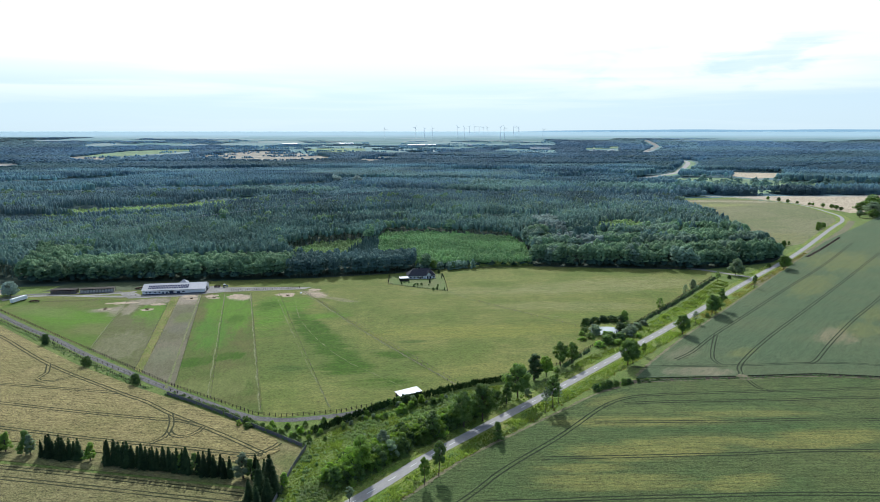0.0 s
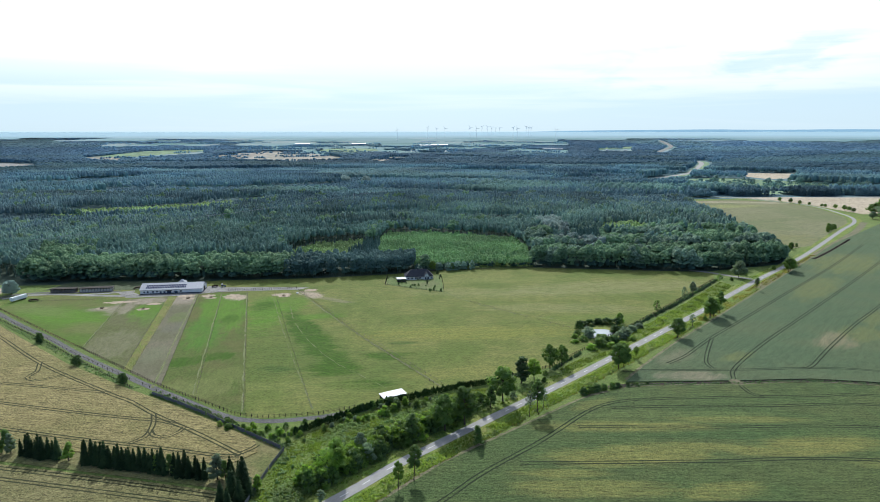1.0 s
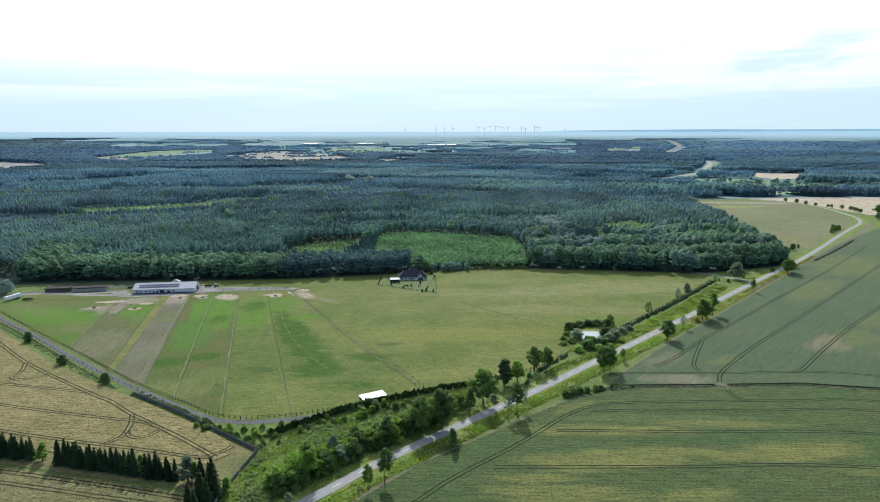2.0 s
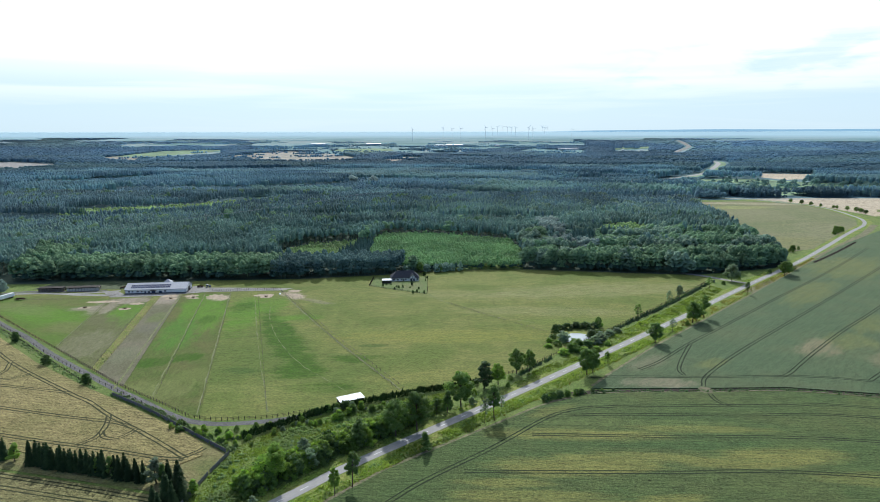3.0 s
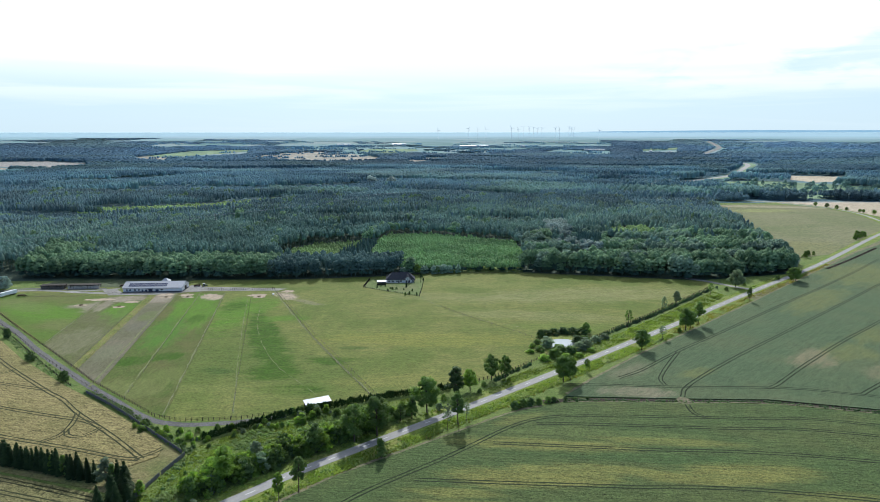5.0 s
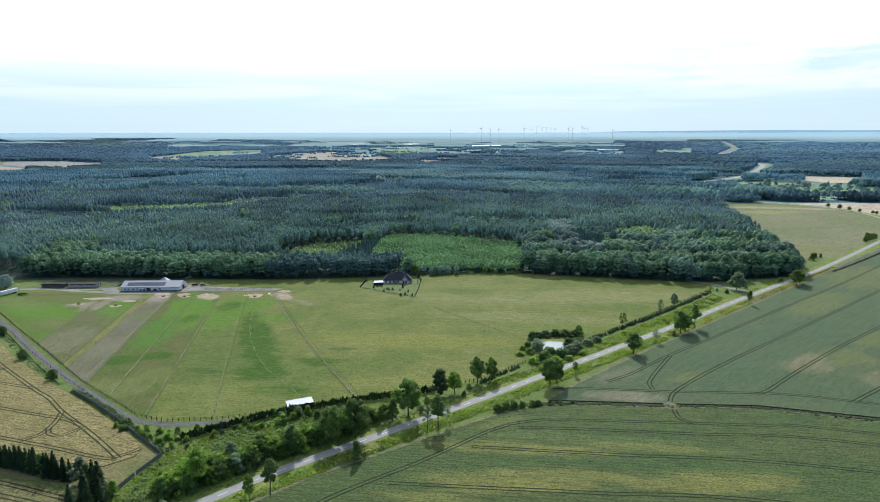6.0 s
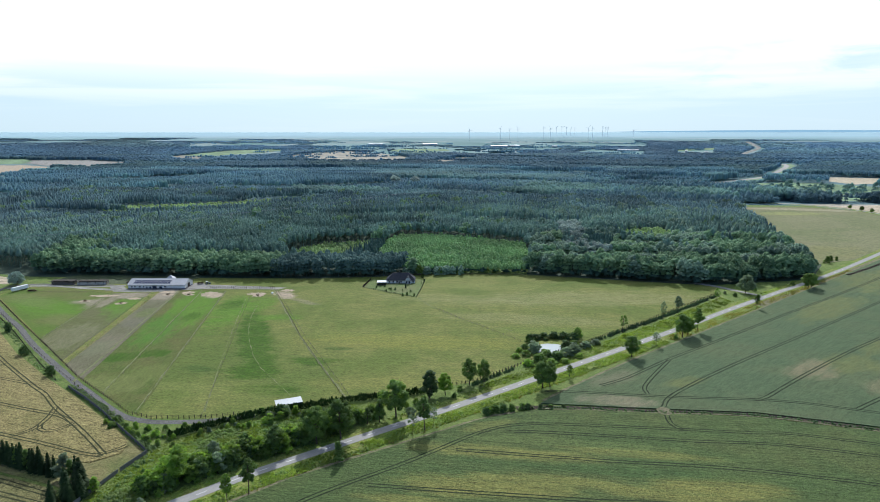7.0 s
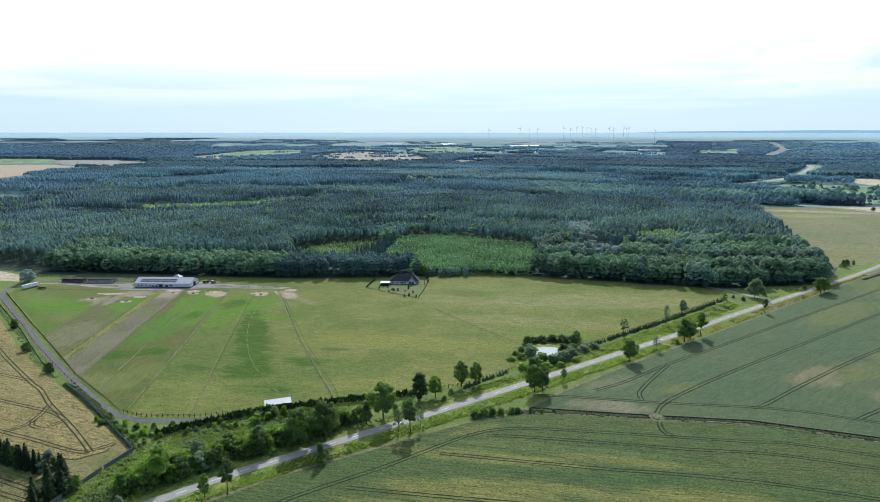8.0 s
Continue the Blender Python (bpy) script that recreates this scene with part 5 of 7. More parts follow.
fx, fy, fs, fv = fx[k], fy[k], fs[k], fv[k]
kind_f, hgt = stands(fx, fy, 19, 260, -3400, 2800, 1700, 4700, (0, 0, 1), 13, 22, 10)
# every distance band takes its own haze-tinted leaf colour
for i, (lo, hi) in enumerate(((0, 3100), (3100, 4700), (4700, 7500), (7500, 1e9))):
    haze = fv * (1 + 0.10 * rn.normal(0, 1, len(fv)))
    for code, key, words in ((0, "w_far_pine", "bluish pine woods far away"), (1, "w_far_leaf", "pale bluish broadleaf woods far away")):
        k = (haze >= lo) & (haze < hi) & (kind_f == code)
        # farther crowns are flattened so that their dark sides fade out
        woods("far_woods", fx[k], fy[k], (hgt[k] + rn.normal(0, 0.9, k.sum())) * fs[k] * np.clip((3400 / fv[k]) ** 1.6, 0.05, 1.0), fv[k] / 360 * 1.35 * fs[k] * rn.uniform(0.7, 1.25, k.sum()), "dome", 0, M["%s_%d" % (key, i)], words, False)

# rows and clumps of trees between the far fields
rt = np.random.RandomState(31)
rx, ry, rs = [], [], []
for i in range(170):
    az, v0, ln, turn = rt.uniform(-33, 12), math.exp(rt.uniform(math.log(2900), math.log(9500))), rt.uniform(40, 420), rt.uniform(-0.3, 0.3)
    for s in np.arange(0, ln, 13.0):
        if rt.rand() < 0.75:
            vv = v0 + s * math.sin(turn) + rt.uniform(-8, 8)
            a = radians(az) + s * math.cos(turn) / v0
            dd = plan_distance(vv)
            rx.append(CX + dd * math.sin(a))
            ry.append(CY + dd * math.cos(a))
            rs.append(dd / vv)
rx, ry, rs = np.array(rx), np.array(ry), np.array(rs)
near_rows = rs > 0.9
# rows wear the colours of the far woods, haze included
for k, key in ((near_rows, "w_far_pine_1"), (~near_rows, "w_far_pine_2")):
    woods("tree_rows", rx[k], ry[k], (12 + rt.normal(0, 3, k.sum())) * rs[k], rt.uniform(4.5, 9, k.sum()) * rs[k], "dome", 0, M[key], "rows of trees between distant fields", False)

x, y = scatter(470, 1500, 1285, 1350, 7, 21)
gate = field_noise(x, y, 0.012, 9.0)
k = (gate > -0.12) & (y > 1262 + 0.05 * x)
woods("pine_belt", x[k], y[k], 17 + rn.normal(0, 2.5, k.sum()), rn.uniform(3.4, 5.4, k.sum()), "edge", 30, M["w_mid_pine_0"], "open belt of tall pines beside the far road")
x, y = scatter(560, 1250, 1370, 1700, 24, 22)
k = inside(GREEN_R, x, y) & (rn.rand(len(x)) < 0.4)
woods("scattered_far_trees", x[k], y[k], 13 + rn.normal(0, 2.5, k.sum()), rn.uniform(4, 8, k.sum()), "decid", 24, M["w_mid_leaf_0"], "scattered trees on a distant green meadow")
x, y = scatter(390, 560, 1195, 1300, 9, 23)
k = (y > 1228 + 0.25 * (x - 390)) & (rn.rand(len(x)) < 0.8)
woods("roadside_wood", x[k], y[k], 15 + rn.normal(0, 3, k.sum()), rn.uniform(3.5, 5.5, k.sum()), "decid", 26, M["w_mid_pine_0"], "dark mixed trees beside the far meadow")
silver_x = np.concatenate([cx + rn.normal(0, 7, 9) for cx in (-315, -277, -211)])
silver_y = np.concatenate([cy + rn.normal(0, 6, 9) for cy in (1572, 1608, 1580)])
woods("silver_willows", silver_x, silver_y, rn.uniform(17, 25, 27), rn.uniform(5, 8, 27), "decid", 26, M["w_silver"], "round silvery willows in dark wood")

# ---- single trees and bushes ----


def tris_mesh(name, V, material):
    V = np.asarray(V, np.float32).reshape(-1, 3)
    n = len(V) // 3
    me = bpy.data.meshes.new(name)
    me.vertices.add(len(V))
    me.vertices.foreach_set("co", V.ravel())
    me.loops.add(n * 3)
    me.loops.foreach_set("vertex_index", np.arange(n * 3, dtype=np.int32))
    me.polygons.add(n)
    me.polygons.foreach_set("loop_start", np.arange(0, n * 3, 3, dtype=np.int32))
    me.update(calc_edges=True)
    me.materials.append(material)
    return me


def leaves(rnd, c, rx, rz, n, size, up=0.35, fill=0.3):
    """n leaf sprays over the shell of one lobe of a crown."""
    d = rnd.normal(0, 1, (n, 3))
    d /= np.linalg.norm(d, axis=1)[:, None]
    rr = 1 + rnd.normal(-0.12, 0.20, n)
    p = np.array(c) + d * rr[:, None] * np.array((rx * rnd.uniform(0.75, 1.2), rx * rnd.uniform(0.75, 1.2), rz))
    nr = d + rnd.normal(0, 0.45, (n, 3)) + np.array((0, 0, up))
    nr /= np.linalg.norm(nr, axis=1)[:, None]
    t1 = np.cross(nr, rnd.normal(0, 1, (n, 3)))
    t1 /= np.linalg.norm(t1, axis=1)[:, None] + 1e-6
    t2 = np.cross(nr, t1)
    s = size * rnd.uniform(0.6, 1.25, n)[:, None]
    return np.stack((p + t1 * s, p - 0.5 * t1 * s + 0.8 * t2 * s, p - 0.5 * t1 * s - 0.8 * t2 * s), 1)


def tree_meshes(kind, seed):
    """Trunk with limbs, and crown, of a tree 10 m high. Returns two meshes."""
    rnd = np.random.RandomState(seed)
    tr, L2 = Mesh(), []
    if kind == "spruce":
        tr.tube((0, 0, 0), (0, 0, 9.6), 0.16, 0.02, 5)
        for i in range(17):
            z = 0.7 + 9.1 * (i / 16) ** 0.95 + rnd.uniform(-0.15, 0.15)
            r = 2.9 * (1 - z / 10.2) ** 0.85 + 0.12
            for a in np.arange(0, 6.28, 0.62) + rnd.uniform(0, 6):
                rr = r * rnd.uniform(0.5, 1.12)
                c, s = math.cos(a), math.sin(a)
                tip = np.array((rr * c, rr * s, z - 0.32 * rr))
                w = 0.30 + 0.16 * rr
                side = np.array((-s, c, 0)) * w
                root = np.array((0.15 * c, 0.15 * s, z + 0.25))
                mid = root * 0.45 + tip * 0.55 + np.array((0, 0, 0.12))
                L2 += [[root, mid - side, mid + side], [mid + side, mid - side, tip], [mid - side * 0.9 - (0, 0, 0.25), mid + (0, 0, 0.05), tip + side - (0, 0, 0.2)]]
        return tr.data("trunk", M["bark"]), tris_mesh("crown", L2, M["spruce"])
    lean = rnd.uniform(-0.35, 0.35, 2)
    spread = {"broad": 3.6, "slender": 2.0, "sparse": 2.3, "dense": 2.7, "bush": 5.0, "willow": 4.8}[kind]
    lobes = {"broad": 26, "slender": 22, "sparse": 18, "dense": 22, "bush": 22, "willow": 24}[kind]
    base = {"broad": 2.0, "slender": 3.2, "sparse": 3.4, "dense": 1.2, "bush": 0.3, "willow": 1.5}[kind]
    count = {"broad": 250, "slender": 200, "sparse": 60, "dense": 240, "bush": 58, "willow": 200}[kind]
    size = {"broad": 0.24, "slender": 0.21, "sparse": 0.24, "dense": 0.26, "bush": 0.67, "willow": 0.36}[kind]
    girth = {"bush": 0.12, "slender": 0.15, "sparse": 0.14}.get(kind, 0.24)
    mid = Vector((lean[0] * 0.5, lean[1] * 0.5, base))
    top = Vector((lean[0], lean[1], 7.8))
    tr.tube((0, 0, -0.1), mid, girth, girth * 0.75, 7)
    tr.tube(mid, top, girth * 0.75, girth * 0.2, 6)
    for i in range(lobes):
        u = (i + 0.5) / lobes
        a = i * 2.4 + rnd.uniform(-0.5, 0.5)
        z = base + 0.6 + (9.2 - base - 0.6) * u
        prof = math.sin(math.pi * (0.18 + 0.74 * u)) if kind != "dense" else (1.05 - 0.85 * u)
        if kind == "bush":
            prof, z = 1 - 0.6 * u ** 1.5, 0.8 + 7.4 * u
        off = spread * prof * rnd.uniform(0.38, 0.92)
        c = (lean[0] * z / 10 + off * math.cos(a), lean[1] * z / 10 + off * math.sin(a), z)
        rl = spread * rnd.uniform(0.18, 0.36) * (0.65 + 0.5 * prof)
        rz = rl * rnd.uniform(0.6, 0.85) * (0.62 if kind == "bush" else 1)
        joint = mid.lerp(top, max(0.02, u * 0.8))
        tr.tube(joint, c, girth * 0.34, 0.03, 4)
        L2.append(leaves(rnd, c, rl, rz, count, size * (1.0 if kind != "sparse" else 0.9)))
    col = {"broad": "oak", "slender": "oak", "sparse": "silver", "dense": "dark", "bush": "lime", "willow": "silver"}[kind]
    return tr.data("trunk", M["bark"]), tris_mesh("crown", np.concatenate(L2), M[col])


STOCK = {}


def stock(kind, i, leaf_key=None):
    key = (kind, i, leaf_key)
    if key not in STOCK:
        a, c = tree_meshes(kind, 100 * len(kind) + i)
        if leaf_key:
            c.materials.clear()
            c.materials.append(M[leaf_key])
        STOCK[key] = (a, c)
    return STOCK[key]


TREE_WORDS = {"broad": "leafy broad-crowned roadside tree", "slender": "slender roadside tree with a bare trunk", "sparse": "sparse thin-leaved tree", "dense": "dense dark conical tree",
              "bush": "rounded leafy green bush", "willow": "silvery willow with a wide soft crown", "spruce": "dark green spruce in a row"}


def plant(kind, x, y, h, wide=1.0, leaf_key=None, where="", name=None, group=""):
    """One tree or bush of height h; wide stretches its crown sideways."""
    i = random.randrange(3 if kind != "bush" else 5)
    tr, cr = stock(kind, i, leaf_key)
    s = h / 10.0
    nm = name or {"bush": "bush", "spruce": "spruce", "willow": "willow"}.get(kind, "tree")
    tint = {"lime": "fresh green ", "dark": "dark green ", "silver": "grey-green ", "oak": ""}.get(leaf_key, "")
    m = Matrix.LocRotScale((x, y, 0.02), Euler((0, 0, random.uniform(0, 6.28))), (s * wide, s * wide, s))
    ob = thing(nm, m, (tint + TREE_WORDS[kind] + (" " + where if where else "")).strip(), "bush" if kind == "bush" else "tree", group)
    part("trunk", tr, None, ob)
    part("crown", cr, None, ob)
    return ob


BY_ROAD = "beside the road"
for kind, x, y, h, w, lk in (("slender", -6.0, 210.3, 11.0, 0.85, "lime"), ("slender", -0.5, 216.3, 14.5, 0.85, None), ("dense", 25.6, 244.2, 8.6, 1.0, "oak"), ("sparse", 51, 271.5, 12.0, 0.8, None),
                             ("slender", 55.5, 276.5, 16.0, 0.95, None), ("sparse", 59.0, 281, 9.5, 0.7, None), ("broad", 109, 331.5, 14.5, 0.85, None), ("broad", 113, 334.5, 13.5, 0.75, None),
                             ("slender", 124, 349, 7.4, 1.0, "lime"), ("broad", 162.5, 387, 13.0, 0.95, None), ("sparse", 181, 410, 8.8, 1.2, None), ("broad", 201.5, 430.5, 15.0, 0.95, None),
                             ("broad", 206, 435.5, 12.0, 0.8, None), ("slender", 214, 444.5, 16.0, 0.85, None), ("slender", 273.5, 510, 11.0, 0.75, None), ("broad", 338, 580, 13.5, 1.0, None),
                             ("broad", 344, 588, 12.0, 0.9, None), ("willow", 280, 558, 14.5, 0.8, None), ("sparse", 196, 467, 13.5, 0.7, None), ("slender", 210.5, 488, 12.5, 1.0, "silver"),
                             ("sparse", 163, 433.5, 12.3, 1.0, "oak"), ("sparse", 249, 527, 10.5, 0.9, "oak"), ("broad", 70, 331, 13.5, 0.8, None), ("broad", 77.5, 335.5, 12.0, 0.75, None),
                             ("dense", 51.5, 311, 14.0, 1.25, None), ("broad", 59, 316, 11.0, 0.9, "lime"), ("broad", 39.5, 287.5, 17.5, 0.85, None), ("dense", 33, 281, 11.0, 0.85, "oak"),
                             ("dense", 28, 278, 8.0, 1.0, "oak"), ("broad", 20, 263, 17.5, 0.85, None), ("broad", 11, 257, 16.0, 0.85, None), ("broad", -31.5, 219.5, 14.0, 0.95, "lime"),
                             ("slender", -24, 233.5, 10.5, 0.95, "silver"), ("slender", -3, 246, 12.5, 1.2, None), ("slender", 13, 268, 9.5, 1.1, "lime"), ("slender", -33, 199, 6.5, 1.1, "silver")):
    plant(kind, x, y, h * 1.12, w * 1.12, lk, BY_ROAD, None, "trees along the road")
random.seed(41)
for i in range(26):
    s = random.random()
    p = Vector((-92, 259)).lerp(Vector((-52, 243)), s)
    plant("bush", p.x + random.uniform(-2, 2), p.y + random.uniform(-1, 6 + 5 * s), random.uniform(1.3, 3.4), random.uniform(0.9, 1.4), random.choice(("oak", "dark", "lime", "oak")), "below the lane", None, "shrubs below the hedge")
for x, y, h in ((-72, 252, 2.2), (-66, 248, 2.8), (-62, 246, 2.0), (-76, 257, 1.8), (-58, 246, 2.6), (-69, 257, 1.6), (-64, 255, 1.8)):
    plant("bush", x, y, h, 1.1, "lime", "below the lane", None, "shrubs below the hedge")
for x, y, h in ((404, 700, 10), (412, 711, 8), (420, 716, 6), (522, 826, 9), (531, 838, 13), (541, 846, 11), (550, 856, 8)):
    plant("bush", x, y, h * 0.9, 0.75, "oak", "on the meadow edge", "tree")
for x, y, h in ((680, 942, 14), (690, 960, 19), (702, 975, 21), (716, 990, 20), (726, 1010, 24), (742, 1030, 24), (758, 1055, 23), (700, 1000, 18), (775, 1080, 22), (735, 1000, 18), (668, 955, 11)):
    plant("broad", x, y, h * 1.15, 1.5, "silver" if h % 2 else "oak", "in a roadside clump")
for i, s in enumerate((0.0, 0.09, 0.17, 0.3, 0.42, 0.46, 0.6, 0.72, 0.85, 1.0)):
    plant("broad", 690 - 40 * s * s + 4 * math.sin(7 * s), 1035 + 165 * s, 8.0 + 1.5 * math.sin(9 * s), 1.25, "oak", "on the bend of the road")
for x, y, h in ((-252.5, 369, 7.5), (-204.8, 331.5, 6.8), (-164, 306, 6.8)):
    plant("bush", x, y, h, 0.9, "dark", "beside the gravel lane")
plant("willow", -354, 482, 13.5, 1.0, "w_silver", "beside the lane bend")
plant("willow", -360, 490, 10.0, 1.0, "w_silver", "beside the lane bend")
plant("broad", -6, 578, 11, 1.0, "oak", "behind the house")
plant("broad", 13, 582, 8, 1.0, "oak", "behind the house")

# the spruce row south of the wheat, with a few broadleaves among it
random.seed(4)
for x, h, wide, key in ((-206, 9, 1.2, "oak"), (-196, 8.5, 1.3, "dark"), (-184, 9.5, 1.25, "lime"), (-174, 11, 1.2, "oak"), (-172, 10, 1.0, "silver"), (-144, 8.5, 1.3, "lime"), (-103.5, 8, 1.0, "lime"), (-97, 9.5, 1.0, "oak"), (-77, 11.5, 1.35, "silver"), (-73.5, 9.5, 1.0, "oak")):
    plant("dense", x, 235.0 - (x + 184) * 0.186, h, wide, key, "in the spruce row", None, "trees south of the wheat")
xr = -206.0
while xr < -66:
    yr = 235.0 - (xr + 184) * 0.186 + random.uniform(-0.8, 0.8)
    if not (-188 < xr < -168 or -148 < xr < -137 or -81 < xr < -74 or -99 < xr < -95.5):
        plant("spruce", xr, yr, random.uniform(7.5, 11.5), random.uniform(0.85, 1.15), None, "between two wheat fields", None, "trees south of the wheat")
    xr += random.uniform(1.3, 2.5)
for x, y, h in ((-64.5, 208.5, 14), (-67.5, 204.5, 12), (-63.5, 201, 10), (-70, 200, 9), (-62, 205, 11), (-66, 196, 9)):
    plant("spruce", x, y, h, 1.15, None, "at the field corner", None, "trees south of the wheat")
plant("dense", -59.5, 209, 6.5, 1.3, "lime", "at the field corner")

# thicket between road and hedge
random.seed(9)
us = (Vector((42, 291)) - Vector((-38, 205))).normalized()
for i in range(105):
    s = random.uniform(0, 1) ** 0.9
    p = Vector((-39, 208)).lerp(Vector((33, 285)), s) + Vector((-us.y, us.x)) * random.uniform(1.5, 10.5 if s < 0.75 else 5.5)
    plant("bush", p.x, p.y, random.uniform(5.0, 9.5) * (1.0 if s < 0.72 else 0.7), random.uniform(0.8, 1.15), random.choice(("oak", "oak", "lime", "dark", "oak", "lime", "lime")), "in the roadside thicket", None, "roadside thicket")
for i in range(44):
    s = random.random()
    p = Vector((-37, 206)).lerp(Vector((26, 276)), s) + Vector((-us.y, us.x)) * random.uniform(2.0, 6.0)
    plant("bush", p.x, p.y, random.uniform(5.5, 9.5), random.uniform(0.75, 1.0), random.choice(("oak", "lime", "lime", "oak", "silver")), "in the roadside thicket", None, "roadside thicket")
for i in range(46):
    s = random.random()
    p = Vector((-62, 251)).lerp(Vector((4, 288)), s) + Vector((random.uniform(-3, 3), random.uniform(-5.5, 2.5)))
    big = 1.6 if s > 0.6 else 1.0
    plant("bush", p.x, p.y, random.uniform(1.4, 3.0) * big, random.uniform(0.8, 1.2), random.choice(("lime", "oak", "lime", "silver")), "below the hedge", None, "shrubs below the hedge")
for x, y, h, w, lk in ((82, 297.5, 4.2, 1.2, "dark"), (86, 300, 4.6, 1.2, "oak"), (90, 301.5, 4.5, 1.2, "dark"), (94, 303, 4.0, 1.2, "oak"), (99, 305.5, 3.8, 1.2, "oak"), (102, 306.5, 3.4, 1.2, "dark"), (108, 309, 2.2, 1.3, "dark"), (113, 310, 2.0, 1.3, "oak"), (119, 311, 1.8, 1.4, "dark"),
                       (84, 298.5, 3.4, 0.9, "lime"), (196, 426, 4, 0.8, "oak"), (46, 303, 3.5, 1.0, "lime"), (42, 299, 3.0, 1.1, "lime"), (64, 313, 3.2, 1.0, "oak"), (30, 288, 3.5, 1.0, "silver"), (45, 292, 4, 1.0, "silver"),
                       (66, 322, 3.4, 1.0, "oak"), (-21, 281.5, 4.6, 1.0, "oak"), (-17, 282, 5.6, 1.0, "dark"), (-13.5, 282, 5.2, 0.9, "silver"), (-9.5, 283.5, 5.0, 0.9, "lime"), (-25, 279.5, 4.4, 1.0, "oak"), (-30, 276.5, 4.0, 1.0, "dark"), (-36, 270.5, 3.6, 1.0, "lime"), (-48, 262.5, 3.4, 1.0, "lime"), (-54, 260.5, 3.8, 0.9, "oak"), (-62, 258, 3.2, 0.9, "oak"), (-70, 257, 2.8, 1.0, "lime"), (268, 545, 4, 1.0, "oak"), (290, 566, 4.5, 0.9, "oak"), (330, 592, 5, 0.9, "oak"), (262, 552, 3, 1.0, "silver")):
    plant("bush", x, y, h, w, lk, "near the road")
for x, y, h, w, lk in ((95, 386, 2.4, 1.1, "lime"), (98, 393, 2.6, 1.0, "oak"), (101, 403, 6.0, 0.5, "dark"), (104, 410, 3.6, 1.0, "dark"), (110, 413, 3.8, 1.0, "dark"), (117, 415, 4.0, 1.0, "dark"), (123, 416, 4.0, 1.0, "dark"),
                       (129, 414, 4.5, 0.9, "dark"), (132, 416, 7.5, 0.45, "oak"), (104, 387, 6.0, 0.85, "silver"), (112, 378, 4.5, 1.0, "oak"), (118, 377, 4.4, 1.0, "dark"), (124, 384, 5.0, 0.9, "silver"), (128, 389, 5.5, 0.9, "silver"),
                       (124, 397, 4.5, 0.9, "dark"), (129, 402, 3.6, 1.0, "oak"), (136, 401, 3.6, 1.1, "silver"), (143, 408, 3.0, 1.1, "silver"), (107, 370, 5.0, 0.9, "oak"), (101, 364, 3.4, 1.0, "lime"), (114, 368, 3.0, 1.2, "lime"), (93, 376, 2.2, 1.2, "lime"),
                       (122, 372, 2.6, 1.2, "lime"), (131, 382, 2.4, 1.2, "lime"), (99, 380, 3.0, 1.0, "oak"), (110, 384, 3.2, 0.9, "oak")):
    plant("bush", x, y, h * 1.25, w * 1.75, lk, "round the pond", None, "bushes round the pond")
solo("pond", Mesh().prism(blob(112.5, 394.5, 10.5, 8.0, 35, 30, 0.08), 0.02, 0.14), M["water"], "small still pond reflecting the sky", "pond", "structure")
sheet("pond_bank", blob(113, 394.5, 16, 13.5, 35, 30, 0.08), 0.075, M["verge"], "grassy bank round the pond", category="bank")

# clipped conifer hedge: row of narrow dark plants
random.seed(2)


def thuja_mesh(seed):
    rnd = np.random.RandomState(seed)
    L2 = []
    for i in range(70):
        u, a = rnd.rand(), rnd.uniform(0, 6.28)
        r = 0.62 * (1 - u ** 1.6) + 0.04
        p = np.array((r * math.cos(a), r * math.sin(a), 0.1 + 2.6 * u))
        t1 = np.array((-math.sin(a), math.cos(a), 0)) * 0.24
        L2.append([p - t1, p + t1, p + np.array((0.1 * math.cos(a), 0.1 * math.sin(a), 0.62))])
    return tris_mesh("thuja_foliage", L2, M["thuja"])


thuja = [thuja_mesh(i) for i in range(4)]
hedge_line = smooth_line([(-56, 252), (-38, 268.5), (-22, 281.5), (-7, 289.5), (14, 301), (36, 310.5), (48, 317)], 1.0)
for p in hedge_line:
    k = random.uniform(0.85, 1.2)
    ob = tagged(new("thuja", random.choice(thuja)), "narrow dark green conifer in the hedge row", "hedge plant", "conifer hedge")
    ob.matrix_basis = Matrix.LocRotScale((p.x, p.y, 0.0), Euler((0, 0, random.uniform(0, 6))), (k * 1.45, k * 1.45, k * random.uniform(1.0, 1.2)))


def thick_line(name, pts, width, n, h, r, key, label, kind="decid", seed=1):
    line = smooth_line(pts, 2.0)
    rnd = np.random.RandomState(seed)
    pick = rnd.randint(0, len(line), n)
    xs = np.array([line[i].x for i in pick]) + rnd.uniform(-width, width, n)
    ys = np.array([line[i].y for i in pick]) + rnd.uniform(-width, width, n)
    return woods(name, xs, ys, rnd.uniform(0.6, 1.3, n) * h, rnd.uniform(0.7, 1.4, n) * r, kind, 8, M[key], label, False)


thick_line("low_hedge", [(72, 331), (92, 356)], 0.9, 60, 1.7, 1.1, "dark", "low dark hedge below the paddock fence", "cone", 3)
thick_line("low_hedge", [(133, 402), (160, 433), (185, 461), (218, 501), (254, 545)], 1.1, 300, 2.0, 1.3, "dark", "low dark hedge along the meadow fence", "cone", 4)
thick_line("wall_weeds", [(-141, 294), (-103, 271), (-58, 241)], 2.2, 420, 0.8, 0.8, "oak", "weeds along the concrete panel fence", "decid", 5)
thick_line("lane_weeds", [(-318, 416), (-244, 364), (-200, 331), (-155, 299)], 2.4, 420, 0.5, 0.75, "oak", "rank weeds along the lane edge", "decid", 6)
